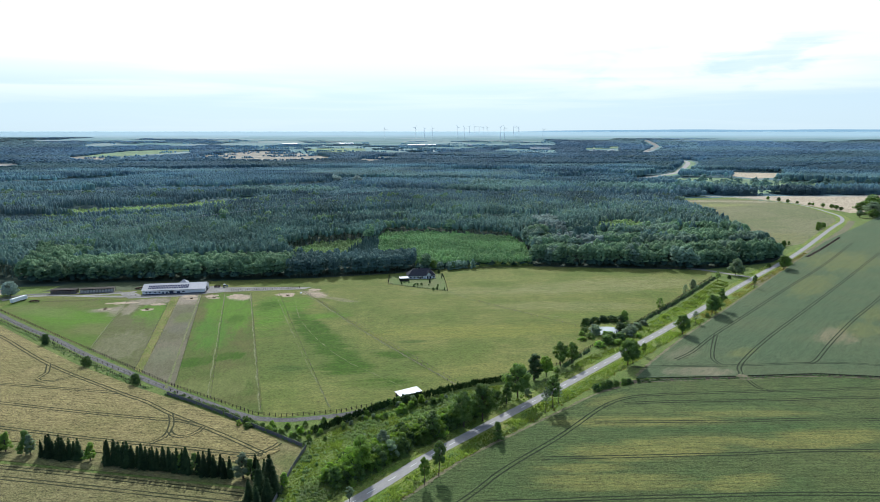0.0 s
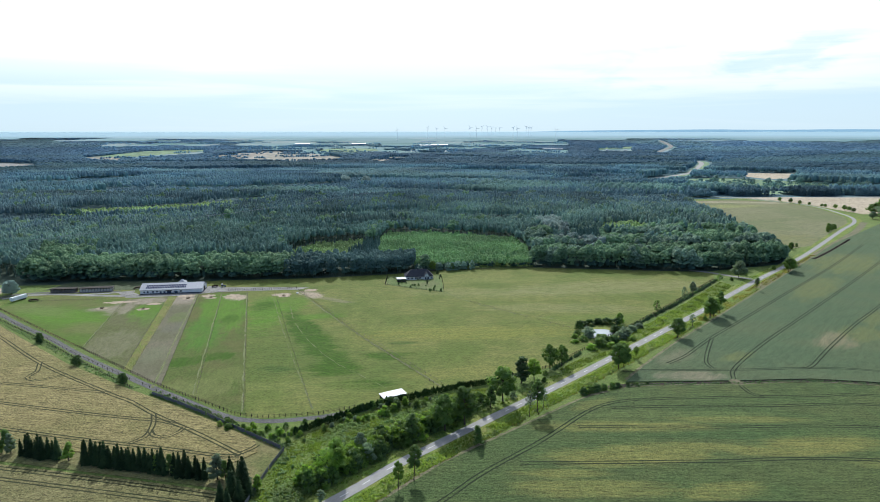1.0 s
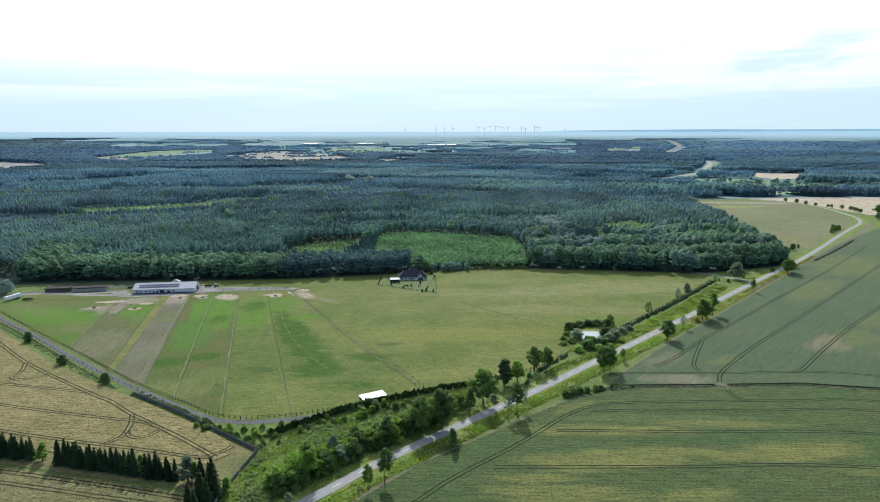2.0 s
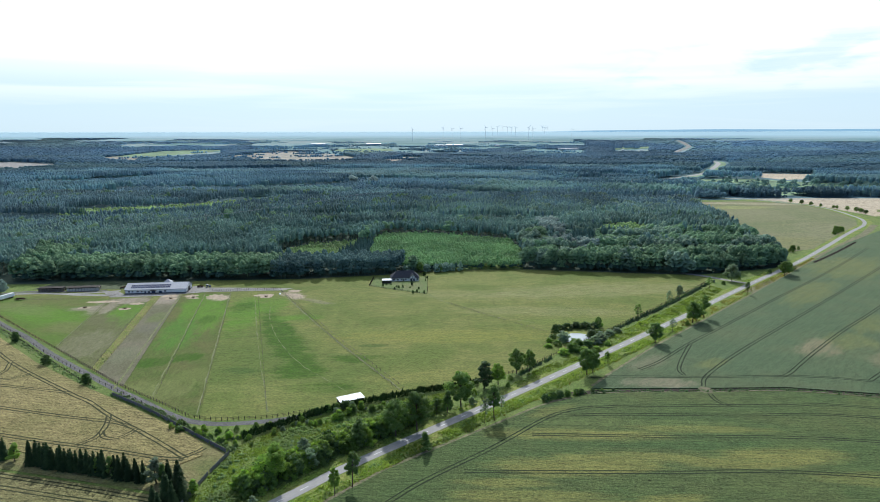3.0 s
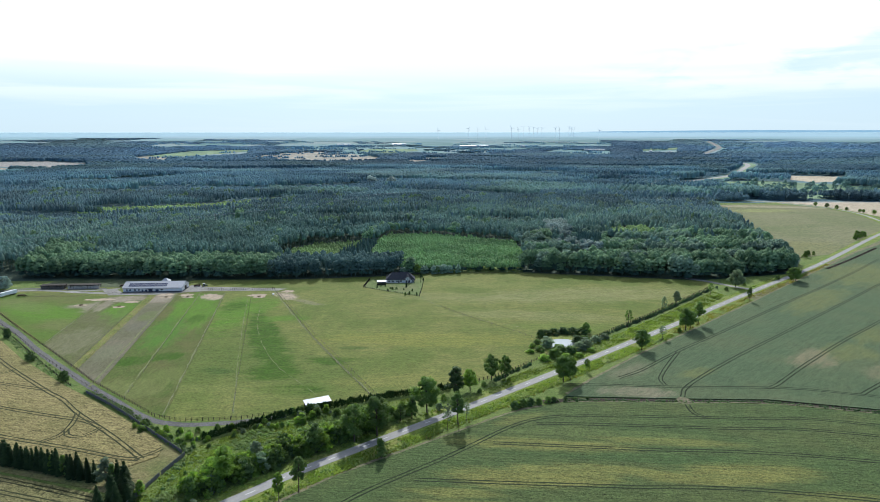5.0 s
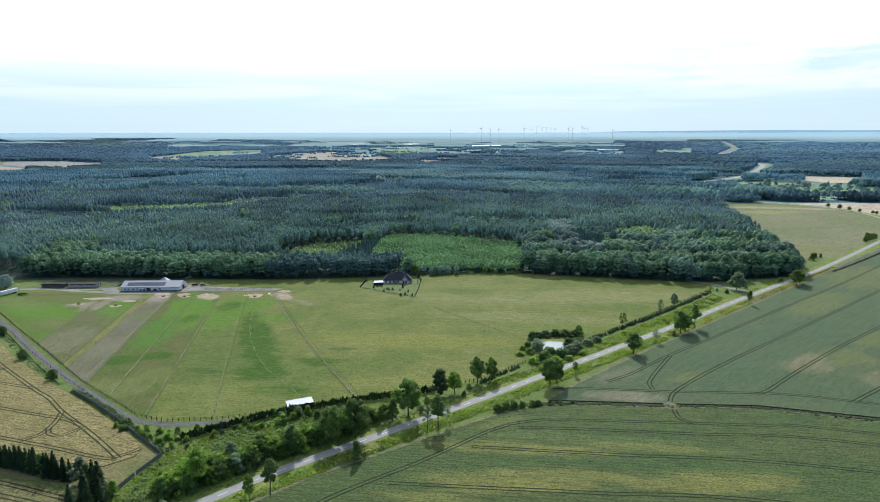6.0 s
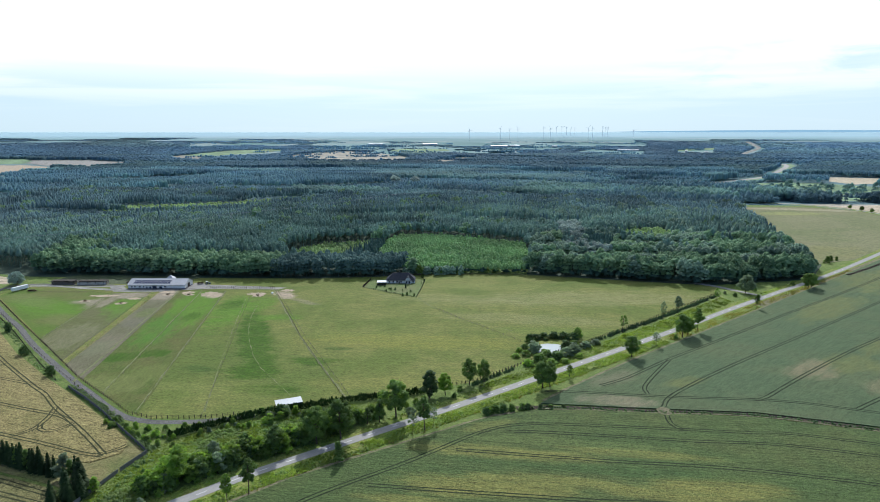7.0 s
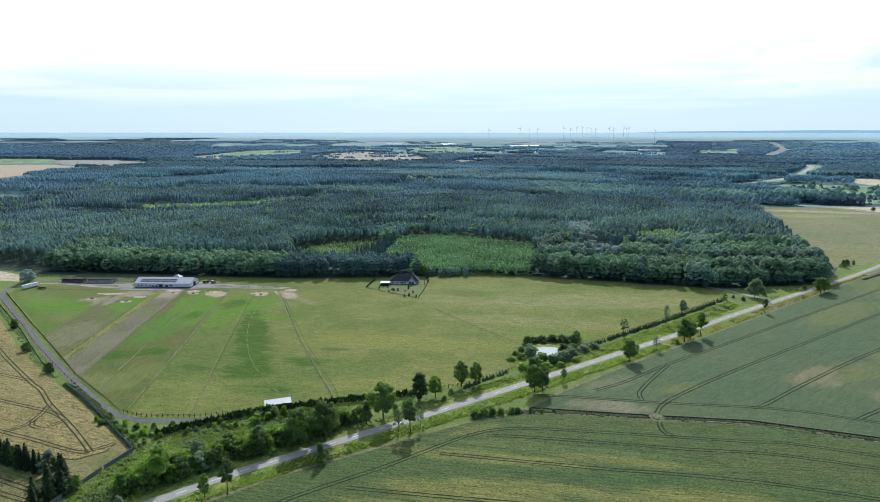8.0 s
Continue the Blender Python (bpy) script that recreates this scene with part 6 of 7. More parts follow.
thick_line("ditch_weeds", [(100, 307), (128, 310), (165, 312.5), (211, 316), (262, 309), (300, 302)], 1.4, 420, 0.9, 0.7, "dark", "dark weeds in the drainage ditch", "decid", 7)
thick_line("weed_strip_growth", [(-171, 323), (-196, 402), (-217, 480)], 2.2, 200, 0.22, 0.6, "grass", "weeds in the strip between paddocks", "decid", 8)


def tufts(name, poly, n, h, material, label, seed, keep_off=None):
    """Tall uneven grass: upright blades in small tufts."""
    rnd = np.random.RandomState(seed)
    xs, ys = np.array([p[0] for p in poly]), np.array([p[1] for p in poly])
    X, Y = rnd.uniform(xs.min(), xs.max(), n * 6), rnd.uniform(ys.min(), ys.max(), n * 6)
    ok = inside(poly, X, Y)
    X, Y = X[ok][:n], Y[ok][:n]
    clump = np.array([noise.noise((a * 0.12, b2 * 0.12, 4.0)) for a, b2 in zip(X, Y)])
    H = h * np.clip(1 + 1.3 * clump, 0.25, 2.2) * rnd.uniform(0.6, 1.2, len(X))
    out = []
    for j in range(3):
        a = rnd.uniform(0, 6.28, len(X))
        w = rnd.uniform(0.25, 0.5, len(X)) * (0.6 + H)
        ox, oy = np.cos(a) * w, np.sin(a) * w
        lx, ly = rnd.normal(0, 0.3, len(X)) * H, rnd.normal(0, 0.3, len(X)) * H
        z = np.full(len(X), 0.03)
        out.append(np.stack((np.stack((X - ox, Y - oy, z), 1), np.stack((X + ox, Y + oy, z), 1), np.stack((X + lx, Y + ly, z + H), 1)), 1))
    return tagged(new(name, tris_mesh(name, np.concatenate(out), material)), label, "grass", "", "stuff")


def along(a_off, b_off, i0, i1):
    seg = road_line[i0:i1]
    l, r = offset_line(seg, a_off), offset_line(seg, b_off)
    return [(p.x, p.y) for p in l] + [(p.x, p.y) for p in reversed(r)]


def slope_growth(poly, n, h, r, key, label, seed):
    """Low leafy mounds that cover a slope, in drifts."""
    rnd = np.random.RandomState(seed)
    xs, ys = np.array([p[0] for p in poly]), np.array([p[1] for p in poly])
    X, Y = rnd.uniform(xs.min(), xs.max(), n * 6), rnd.uniform(ys.min(), ys.max(), n * 6)
    drift = np.array([noise.noise((a * 0.09, b2 * 0.09, seed * 1.7)) for a, b2 in zip(X, Y)])
    k = inside(poly, X, Y) & (drift > -0.12)
    X, Y, drift = X[k][:n], Y[k][:n], drift[k][:n]
    woods("slope_growth", X, Y, h * rnd.uniform(0.55, 1.2, len(X)) * (1 + drift), r * rnd.uniform(0.7, 1.4, len(X)), "decid", 8, M[key], label, False)


SLOPE = [(-57, 236), (-59, 203), (-54, 190), (-43, 196), (-38, 214), (-28, 232), (-4, 262), (24, 288), (8, 292), (-20, 277), (-36, 262), (-54, 250)]
slope_growth(SLOPE, 950, 0.36, 1.15, "lime", "bright rank herbs covering the slope", 51)
slope_growth(SLOPE, 170, 0.6, 1.1, "oak", "green brambles covering the slope", 52)
tufts("tall_grass", along(4.0, 12.2, 8, 92), 18000, 0.6, M["grass"], "tall pale grass on the road verge", 31)
tufts("tall_grass", along(-9.0, -4.2, 8, 150), 7000, 0.6, M["grass"], "long green grass on the road verge", 32)
tufts("tall_grass", [(-57, 236), (-60, 203), (-55, 190), (-42, 196), (-30, 226), (0, 262), (30, 292), (34, 305), (8, 295), (-20, 280), (-40, 264), (-56, 248)], 9000, 0.36, M["grass"], "rank overgrown grass and weeds beside the hedge", 33)
tufts("tall_grass", [(75, 330), (118, 378), (190, 460), (255, 540), (262, 528), (200, 452), (130, 376), (84, 330)], 9000, 0.6, M["grass"], "long grass between fence and road", 34)
for off, wid, n, h, r, key, sd in ((7.0, 1.2, 330, 0.4, 0.6, "oak", 41), (10.6, 1.2, 420, 0.6, 0.7, "grass", 43), (-7.6, 2.0, 420, 0.5, 0.7, "grass", 42)):
    thick_line("verge_growth", [(p.x, p.y) for p in offset_line(road_line[10:92], off)][::6], wid, n, h, r, key, "rank green growth along the road", "decid", sd)
solo("crop_margin", strip(Mesh(), smooth_line([(-13, 200), (11, 229), (52, 266), (80, 291), (96, 301)], 2.0), 1.6, 0.30, -0.7, 0.4), M["bank"], "dry brown margin of the cereal field", "margin", "structure")
solo("crop_margin", strip(Mesh(), smooth_line([(110, 316), (125, 336), (162, 381), (190, 412), (265, 496), (478, 738)], 2.0), 1.8, 0.30, -0.8, 0.4), M["bank"], "dry brown margin of the cereal field", "margin", "structure")
tufts("dry_grass", along(4.2, 12.5, 92, 175), 9000, 0.5, M["dry"], "dry yellowed grass between road and crop", 36)
tufts("dry_grass", along(11.2, 13.2, 8, 92), 4000, 0.55, M["dry"], "dry grass along the crop edge", 35)

# ---- fences ----
POST = Mesh().box(-0.08, -0.08, 0, 0.08, 0.08, 1.45).data("post", M["wood"])
POST_D = Mesh().box(-0.1, -0.1, 0, 0.1, 0.1, 1.6).data("post", M["darkwood"])
RAIL = Mesh().box(0, -0.02, -0.03, 1, 0.02, 0.03).data("rail", M["wood"])
RAIL_D = Mesh().box(0, -0.025, -0.035, 1, 0.025, 0.035).data("rail", M["darkwood"])


def fence(pts, step, label, rails=(1.25, 0.7), post=POST, rail=RAIL, k=1.0, span=3):
    f = thing("fence", pose(pts[0][0], pts[0][1], 0), label, "fence")
    o = Vector(pts[0])
    line = []
    for (ax, ay), (bx, by) in zip(pts, pts[1:]):
        a, b2 = Vector((ax, ay)), Vector((bx, by))
        n = max(1, round((b2 - a).length / step))
        line += [a.lerp(b2, i / n) for i in range(n)]
    line.append(Vector(pts[-1]))
    for p in line:
        part("post", post, None, f, "", Matrix.LocRotScale((p.x - o.x, p.y - o.y, 0.02), Euler((random.uniform(-0.03, 0.03), random.uniform(-0.03, 0.03), random.uniform(0, 1))), (k, k, k * random.uniform(0.92, 1.06))))
    for i in range(0, len(line) - 1, span):
        p, q = line[i], line[min(i + span, len(line) - 1)]
        u = q - p
        for z in rails:
            part("rail", rail, None, f, "", Matrix.LocRotScale((p.x - o.x, p.y - o.y, z * k), Euler((0, 0, math.atan2(u.y, u.x))), (u.length, 1, 1)))
    return f


random.seed(12)
fence(EDGE_W[:9], 2.7, "dark wooden post and rail fence along the lane", post=POST_D, rail=RAIL_D, k=1.15)
fence(EDGE_E[0:1] + EDGE_E[1:], 2.5, "dark wooden post fence along the meadow", post=POST_D, rail=RAIL_D, k=1.15)
fence([(-330, 430.5), (-286, 398.5), (-251, 374), (-216, 347.5), (-188, 328), (-163, 311), (-141, 296.5), (-121, 284)], 6.0, "tall weathered posts between lane and weeds", (1.2,), POST_D, RAIL_D, 1.05, 3)
fence([(-318, 418), (-244, 365.5), (-212, 341), (-184, 320), (-155.5, 299.5)], 2.5, "weathered wooden posts beside the wheat", (0.7,), POST_D, RAIL_D)
fence([(-322, 463), (-284, 468), (-261, 472), (-252, 484)], 3.0, "weathered post and rail fence by the yard")
fence([(-247, 484), (-222, 488), (-193, 493), (-175, 494)], 3.0, "weathered post and rail fence in front of the stable")
fence([(-178, 500), (-150, 504), (-122, 509)], 1.9, "tall dark wooden paddock fence", (1.5, 1.0, 0.5), POST_D, RAIL_D, 1.3, 2)
fence([(-46.5, 524), (-24, 513), (6.5, 499.5), (5, 530), (2.5, 561)], 2.4, "garden fence of dark wooden posts", (1.1, 0.5), POST_D, RAIL_D, 0.95)
fence([(-46.5, 524), (-47.5, 553)], 1.2, "tight dark wooden garden fence", (1.4, 1.0, 0.6, 0.2), POST_D, RAIL_D, 1.2, 2)
fence([(-115, 545), (-60, 560), (9, 583), (79, 595), (133, 592), (184, 586), (258, 583)], 3.6, "wooden fence along the edge of the wood", (1.2, 0.6))
for a, b2 in (((-218, 359), (-251, 470)), ((-174, 325), (-221, 480)), ((-168, 322), (-214, 480)), ((-142, 304), (-200, 492)), ((-117, 288), (-181, 494)), ((-86, 270), (-159, 492)), ((-53, 273), (-134, 488))):
    fence([a, b2], 7.0, "thin wooden posts between two paddocks", (1.1,), span=4)
fence([(9, 302), (-50, 390), (-119, 503)], 4.5, "wooden posts of the diagonal meadow fence", (1.1, 0.6), k=1.1, span=3)
fence([(11.5, 304.5), (-47.8, 391.5), (-116.8, 503)], 5.5, "second row of wooden posts along the diagonal path", (1.1,), span=3)
fence([(28, 470), (60, 437), (95, 405)], 5.0, "thin wooden posts across the meadow", (1.0,), span=4)

# concrete panel fence round the wheat corner
PANEL = Mesh().box(0.06, -0.05, 0.05, 2.44, 0.05, 1.75).box(0.06, -0.065, 0.86, 2.44, 0.065, 0.93).data("panel", M["concrete"])
CPOST = Mesh().box(-0.07, -0.09, 0, 0.07, 0.09, 1.9).data("post", M["concrete"])


def panel_fence(pts, label):
    f = thing("panel_fence", pose(pts[0][0], pts[0][1], 0), label, "fence")
    o = Vector(pts[0])
    for (ax, ay), (bx, by) in zip(pts, pts[1:]):
        a, u = Vector((ax, ay)), Vector((bx - ax, by - ay))
        n = int(u.length / 2.5)
        ang = math.degrees(math.atan2(u.y, u.x))
        for i in range(n):
            p = a + u.normalized() * 2.5 * i - o
            part("post", CPOST, None, f, "", pose(p.x, p.y, 0, 0, 0, ang))
            part("panel", PANEL, None, f, "", pose(p.x, p.y, 0, 0, 0, ang + random.uniform(-0.5, 0.5)))


panel_fence([(-141, 292), (-121, 280.5), (-103, 269), (-84, 256), (-57.5, 238)], "grey concrete panel fence along the wheat")
panel_fence([(-57.5, 238), (-59.5, 222), (-60.5, 203), (-62, 180)], "grey concrete panel fence at the wheat corner")

# ---- buildings ----


def ribbed(x0, x1, y0, y1, thick, rib, step):
    """One sheet of trapezoid metal with ribs that run along y."""
    top = [(x0, thick)]
    x = x0 + step
    while x < x1 - step * 0.5:
        top += [(x - 0.05, thick), (x - 0.03, thick + rib), (x + 0.03, thick + rib), (x + 0.05, thick)]
        x += step
    top.append((x1, thick))
    under = [(x1, 0.0), (x0, 0.0)]
    n = len(top) + 2
    me = Mesh()
    me.v += [(px, y, pz) for y in (y0, y1) for px, pz in top + under]
    me.f += [(i, (i + 1) % n, n + (i + 1) % n, n + i) for i in range(n)]
    me.f += [tuple(range(n - 1, -1, -1)), tuple(range(n, 2 * n))]
    return me


def barn():
    W, D, E, R = 49.5, 17.0, 3.9, 7.4
    ob = thing("stable", pose(-247.5, 486.6, 0, 0, 0, 9.0), "long white stable with a pale metal roof and solar panels", "stable")
    me = Mesh()
    me.add([(0, 0, 0), (W, 0, 0), (W, D, 0), (0, D, 0), (0, 0, E), (W, 0, E), (W, D, E), (0, D, E), (0, D / 2, R), (W, D / 2, R)],
           [(0, 1, 5, 4), (2, 3, 7, 6), (1, 2, 6, 9, 5), (3, 0, 4, 8, 7), (4, 5, 9, 8), (6, 7, 8, 9)])
    wall = part("wall", me, M["white"], ob)
    p = Mesh().box(-0.04, -0.05, 0, W + 0.04, -0.003, 0.75).box(W + 0.003, -0.05, 0, W + 0.05, D, 0.75).box(-0.05, -0.05, 0, -0.003, D, 0.75)
    part("plinth", p, M["navy"], ob, "dark blue base band of the wall")
    sl = math.degrees(math.atan2(R - E, D / 2))
    ln = math.hypot(R - E, D / 2) + 0.7
    for nm, y0, yaw in (("front", -0.65, 0), ("back", D + 0.65, 180)):
        me = ribbed(-0.7, W + 0.7, 0, ln, 0.12, 0.04, 1.0)
        mm = pose(0, y0, E - 0.18, 0, 0, 0) @ pose(0, 0, 0, sl, 0, 0) if yaw == 0 else pose(W, y0, E - 0.18, 0, 0, 180) @ pose(0, 0, 0, sl, 0, 0)
        roof = part("roof", me, M["sheetgrey"], ob, "pale grey ribbed metal roof slope", mm)
        if yaw == 0:
            cell = Mesh().box(0, 0, 0.0, 1.05, 2.1, 0.05).data("solar_panel", M["solar"])
            for i in range(24):
                for j in range(2):
                    part("solar_panel", cell, None, roof, "", pose(4.2 + i * 1.34, 2.2 + j * 2.7, 0.2))
    part("ridge_cap", Mesh().tube((-0.7, D / 2, R + 0.06), (W + 0.7, D / 2, R + 0.06), 0.2, 0.2, 6), M["sheet"], ob)
    part("gutter", Mesh().tube((-0.7, -0.72, E - 0.25), (W + 0.7, -0.72, E - 0.25), 0.09, 0.09, 5), M["navy"], ob)
    for x, w, h, z in ((2.5, 1.4, 1.1, 1.5), (5.2, 1.4, 1.1, 1.5), (9.3, 1.6, 1.1, 1.5), (31.5, 1.8, 1.1, 1.5), (12.8, 1.2, 1.1, 1.5)):
        fr = part("window", Mesh().box(x, -0.09, z, x + w, -0.004, z + h), M["navy"], ob, "window in a dark frame")
        part("pane", Mesh().box(x + 0.1, -0.12, z + 0.1, x + w - 0.1, -0.094, z + h - 0.1), M["glass"], fr)
    for x, w, h in ((15.6, 1.3, 2.3), (18.5, 1.4, 2.3), (21.3, 3.2, 2.9), (27.2, 2.6, 2.4)):
        part("door", Mesh().box(x, -0.12, 0.02, x + w, -0.06, h).box(x + w * 0.48, -0.14, 0.1, x + w * 0.52, -0.122, h - 0.1), M["navy"], ob, "dark blue stable door")
    part("canopy", Mesh().box(20.4, -1.6, 2.95, 25.6, -0.1, 3.07).box(20.5, -1.55, 0, 20.62, -1.43, 2.95).box(25.4, -1.55, 0, 25.52, -1.43, 2.95), M["darkwood"], ob, "small dark canopy over the stable door")
    part("door", Mesh().box(W + 0.06, 6.2, 0.02, W + 0.14, 10.6, 3.8), M["darkwood"], ob, "large open barn doorway")


barn()
ob = thing("outbuilding", pose(-226, 509, 0, 0, 0, 9), "small white outbuilding behind the stable", "shed")
part("wall", Mesh().box(0, 0, 0, 6.4, 6, 4.6), M["white"], ob)
part("roof", Mesh().add([(-0.4, -0.4, 4.6), (6.8, -0.4, 4.6), (6.8, 6.4, 4.6), (-0.4, 6.4, 4.6), (3.0, 3, 7.4), (3.4, 3, 7.4)], [(0, 1, 5, 4), (2, 3, 4, 5), (1, 2, 5), (3, 0, 4), (3, 2, 1, 0)]), M["sheet"], ob, "pale hipped metal roof")


def house():
    W, D, E, R = 25.0, 12.0, 2.9, 8.6
    ob = thing("house", pose(-29.2, 542.0, 0, 0, 0, 10.5), "white house under a large dark hipped roof", "house")
    part("wall", Mesh().box(0, 0, 0, W, D, E), M["white"], ob)
    o = 0.8
    part("roof", Mesh().add([(-o, -o, E - 0.1), (W + o, -o, E - 0.1), (W + o, D + o, E - 0.1), (-o, D + o, E - 0.1), (5.2, D / 2, R), (W - 5.2, D / 2, R)],
                            [(0, 1, 5, 4), (2, 3, 4, 5), (1, 2, 5), (3, 0, 4), (3, 2, 1, 0)]), M["slate"], ob, "dark slate hipped roof")
    part("ridge", Mesh().tube((5.2, D / 2, R), (W - 5.2, D / 2, R), 0.16, 0.16, 6), M["slate"], ob)
    g0, g1, gz = 16.2, 22.0, 6.9
    gm = (g0 + g1) / 2
    part("gable", Mesh().add([(g0, -1.6, 0), (g1, -1.6, 0), (g1, 2.5, 0), (g0, 2.5, 0), (g0, -1.6, E), (g1, -1.6, E), (g1, 4.5, E), (g0, 4.5, E), (gm, -1.6, gz), (gm, 4.8, gz)],
                             [(0, 1, 5, 8, 4), (1, 2, 6, 5), (3, 0, 4, 7), (4, 8, 9, 7), (5, 6, 9, 8)]), M["white"], ob, "white front gable with dark timbers")
    part("gable_roof", Mesh().add([(g0 - 0.7, -2.2, E - 0.5), (gm, -2.2, gz + 0.25), (gm, 5.4, gz + 0.25), (g0 - 0.7, 5.4, E - 0.5)], [(0, 1, 2, 3)])
         .add([(g1 + 0.7, -2.2, E - 0.5), (gm, -2.2, gz + 0.25), (gm, 5.4, gz + 0.25), (g1 + 0.7, 5.4, E - 0.5)], [(3, 2, 1, 0)]), M["slate"], ob)
    for a, b2 in (((g0 + 0.3, E), (gm, gz - 0.3)), ((g1 - 0.3, E), (gm, gz - 0.3)), ((gm, 0.1), (gm, gz - 0.4)), ((g0 + 0.2, E), (g1 - 0.2, E))):
        part("timber", Mesh().tube((a[0], -1.66, a[1]), (b2[0], -1.66, b2[1]), 0.13, 0.13, 4), M["darkwood"], ob)
    for x in (1.5, 5.0, 8.5, 12.2, 23.0):
        w = part("window", Mesh().box(x, -0.08, 0.9, x + 1.5, -0.004, 2.2), M["darkwood"], ob)
        part("pane", Mesh().box(x + 0.12, -0.1, 1.02, x + 1.38, -0.084, 2.08), M["glass"], w)
    for x in (g0 + 0.9, gm + 0.5):
        w = part("window", Mesh().box(x, -1.68, 0.3, x + 1.5, -1.604, 2.5), M["darkwood"], ob)
        part("pane", Mesh().box(x + 0.12, -1.7, 0.42, x + 1.38, -1.684, 2.38), M["glass"], w)
    part("door", Mesh().box(10.4, -0.09, 0.02, 11.6, -0.004, 2.15), M["darkwood"], ob)
    part("chimney", Mesh().box(11, D / 2 - 0.45, R - 1.0, 11.9, D / 2 + 0.45, R + 1.1).box(10.9, D / 2 - 0.55, R + 1.1, 12, D / 2 + 0.55, R + 1.25), M["slate"], ob)


house()
ob = thing("pavilion", pose(-36.5, 533.5, 0, 0, 0, 10.5), "flat white-roofed garden pavilion beside the house", "pavilion")
part("roof", Mesh().box(0, 0, 2.7, 8.5, 7.5, 2.9).box(-0.1, -0.1, 2.62, 8.6, 7.6, 2.7), M["white"], ob)
for x in (0.2, 4.2, 8.2):
    for y in (0.2, 7.2):
        part("post", Mesh().box(x - 0.1, y - 0.1, 0, x + 0.1, y + 0.1, 2.65), M["darkwood"], ob)
part("back_wall", Mesh().box(0.2, 6.9, 0, 8.3, 7.1, 2.65), M["darkwood"], ob)
part("side_wall", Mesh().box(0.3, 0.3, 0, 8.2, 0.45, 1.3), M["darkwood"], ob)
sheet("lawn", [(-46, 524.5), (-24, 513.5), (6, 500), (4.5, 530), (2, 562), (-47, 556)], 0.16, M["lawn"], "mown garden lawn round the house", category="lawn")
for x, y, h, w, k in ((-5.7, 501.5, 3.4, 0.6, "bush"), (-2.5, 505, 3.4, 0.6, "bush"), (3.8, 503.5, 3.0, 0.6, "bush"), (-1.8, 515.8, 2.6, 0.7, "bush"), (-9.3, 529.8, 4.6, 0.95, "spruce"), (-19.8, 519.8, 2.6, 0.9, "bush"),
                      (-16.5, 520.5, 2.8, 0.8, "bush"), (-23.0, 515, 2.2, 0.8, "bush"), (-34.5, 525, 2.6, 0.8, "bush"), (1.5, 546, 5.0, 0.4, "spruce"), (-22, 522, 1.8, 1.0, "bush"), (-10, 520, 1.6, 1.0, "bush"),
                      (-32, 530, 1.8, 1.0, "bush"), (-28, 529, 1.6, 1.0, "bush"), (2.5, 556, 2.5, 0.8, "bush"), (-1, 567, 4.5, 0.8, "bush")):
    plant(k, x, y, h, w, "dark" if k == "bush" else None, "in the garden")


def field_shelter():
    ob = thing("field_shelter", pose(-20.0, 284.9, 0, 0, 0, 31), "white metal-roofed field shelter with dark boards", "shelter")
    W, D = 12.4, 5.4
    part("roof", ribbed(-0.3, W + 0.3, -0.3, D + 0.5, 0.1, 0.03, 0.48), M["sheet"], ob, "white corrugated metal roof", pose(0, 0, 2.45, 3.0))
    part("back_wall", Mesh().box(0, 0, 0, W, 0.08, 2.42), M["darkwood"], ob)
    part("side_wall", Mesh().box(0, 0.1, 0, 0.08, D, 2.44), M["darkwood"], ob)
    part("side_wall", Mesh().box(W - 0.08, 0.1, 0, W, D, 2.44), M["darkwood"], ob)
    for i in range(5):
        part("post", Mesh().box(i * W / 4.03, D - 0.16, 0, i * W / 4.03 + 0.16, D, 2.6), M["wood"], ob)


field_shelter()


def wood_store(x, y, rot, W, label, pale):
    ob = thing("wood_store", pose(x, y, 0, 0, 0, rot), label, "shed")
    part("roof", Mesh().box(-0.5, -0.8, 3.3, W + 0.5, 5, 3.45), M["darkwood"], ob, "", pose(0, 0, 0, 2))
    part("back_wall", Mesh().box(0, 4.4, 0, W, 4.5, 3.3), M["darkwood"], ob)
    n = int(W / 2.2)
    for i in range(n + 1):
        part("post", Mesh().box(i * W / n - 0.1, -0.1, 0, i * W / n + 0.1, 0.1, 3.3), M["darkwood"], ob)
    for i in range(n):
        h = random.uniform(2.0, 2.9)
        part("woodpile", Mesh().box(i * W / n + 0.25, -0.5, 0, (i + 1) * W / n - 0.2, 4.2, h), M["palewood" if pale else "wood"], ob, "pile of sawn timber")


wood_store(-303, 493, 11, 26.0, "open dark store with pale stacked timber", True)
wood_store(-326, 490, 9, 20.0, "low dark open store with weathered timber", False)


def trailer():
    ob = thing("semi_trailer", pose(-337.0, 460.0, 0, 0, 0, 78), "white box semi-trailer parked beside the lane", "trailer")
    part("box", Mesh().box(0, 0, 1.1, 13.6, 2.5, 3.9), M["whitepanel"], ob)
    part("chassis", Mesh().box(0.2, 0.7, 0.85, 13.2, 1.8, 1.09), M["rust"], ob)
    for x in (9.2, 10.5, 11.8):
        for y in (0.02, 2.2):
            part("wheel", Mesh().tube((x, y, 0.5), (x, y + 0.28, 0.5), 0.5, 0.5, 14), M["rubber"], ob)
    for y in (0.6, 1.8):
        part("landing_leg", Mesh().box(2.5, y, 0, 2.65, y + 0.12, 0.86), M["rust"], ob)


trailer()


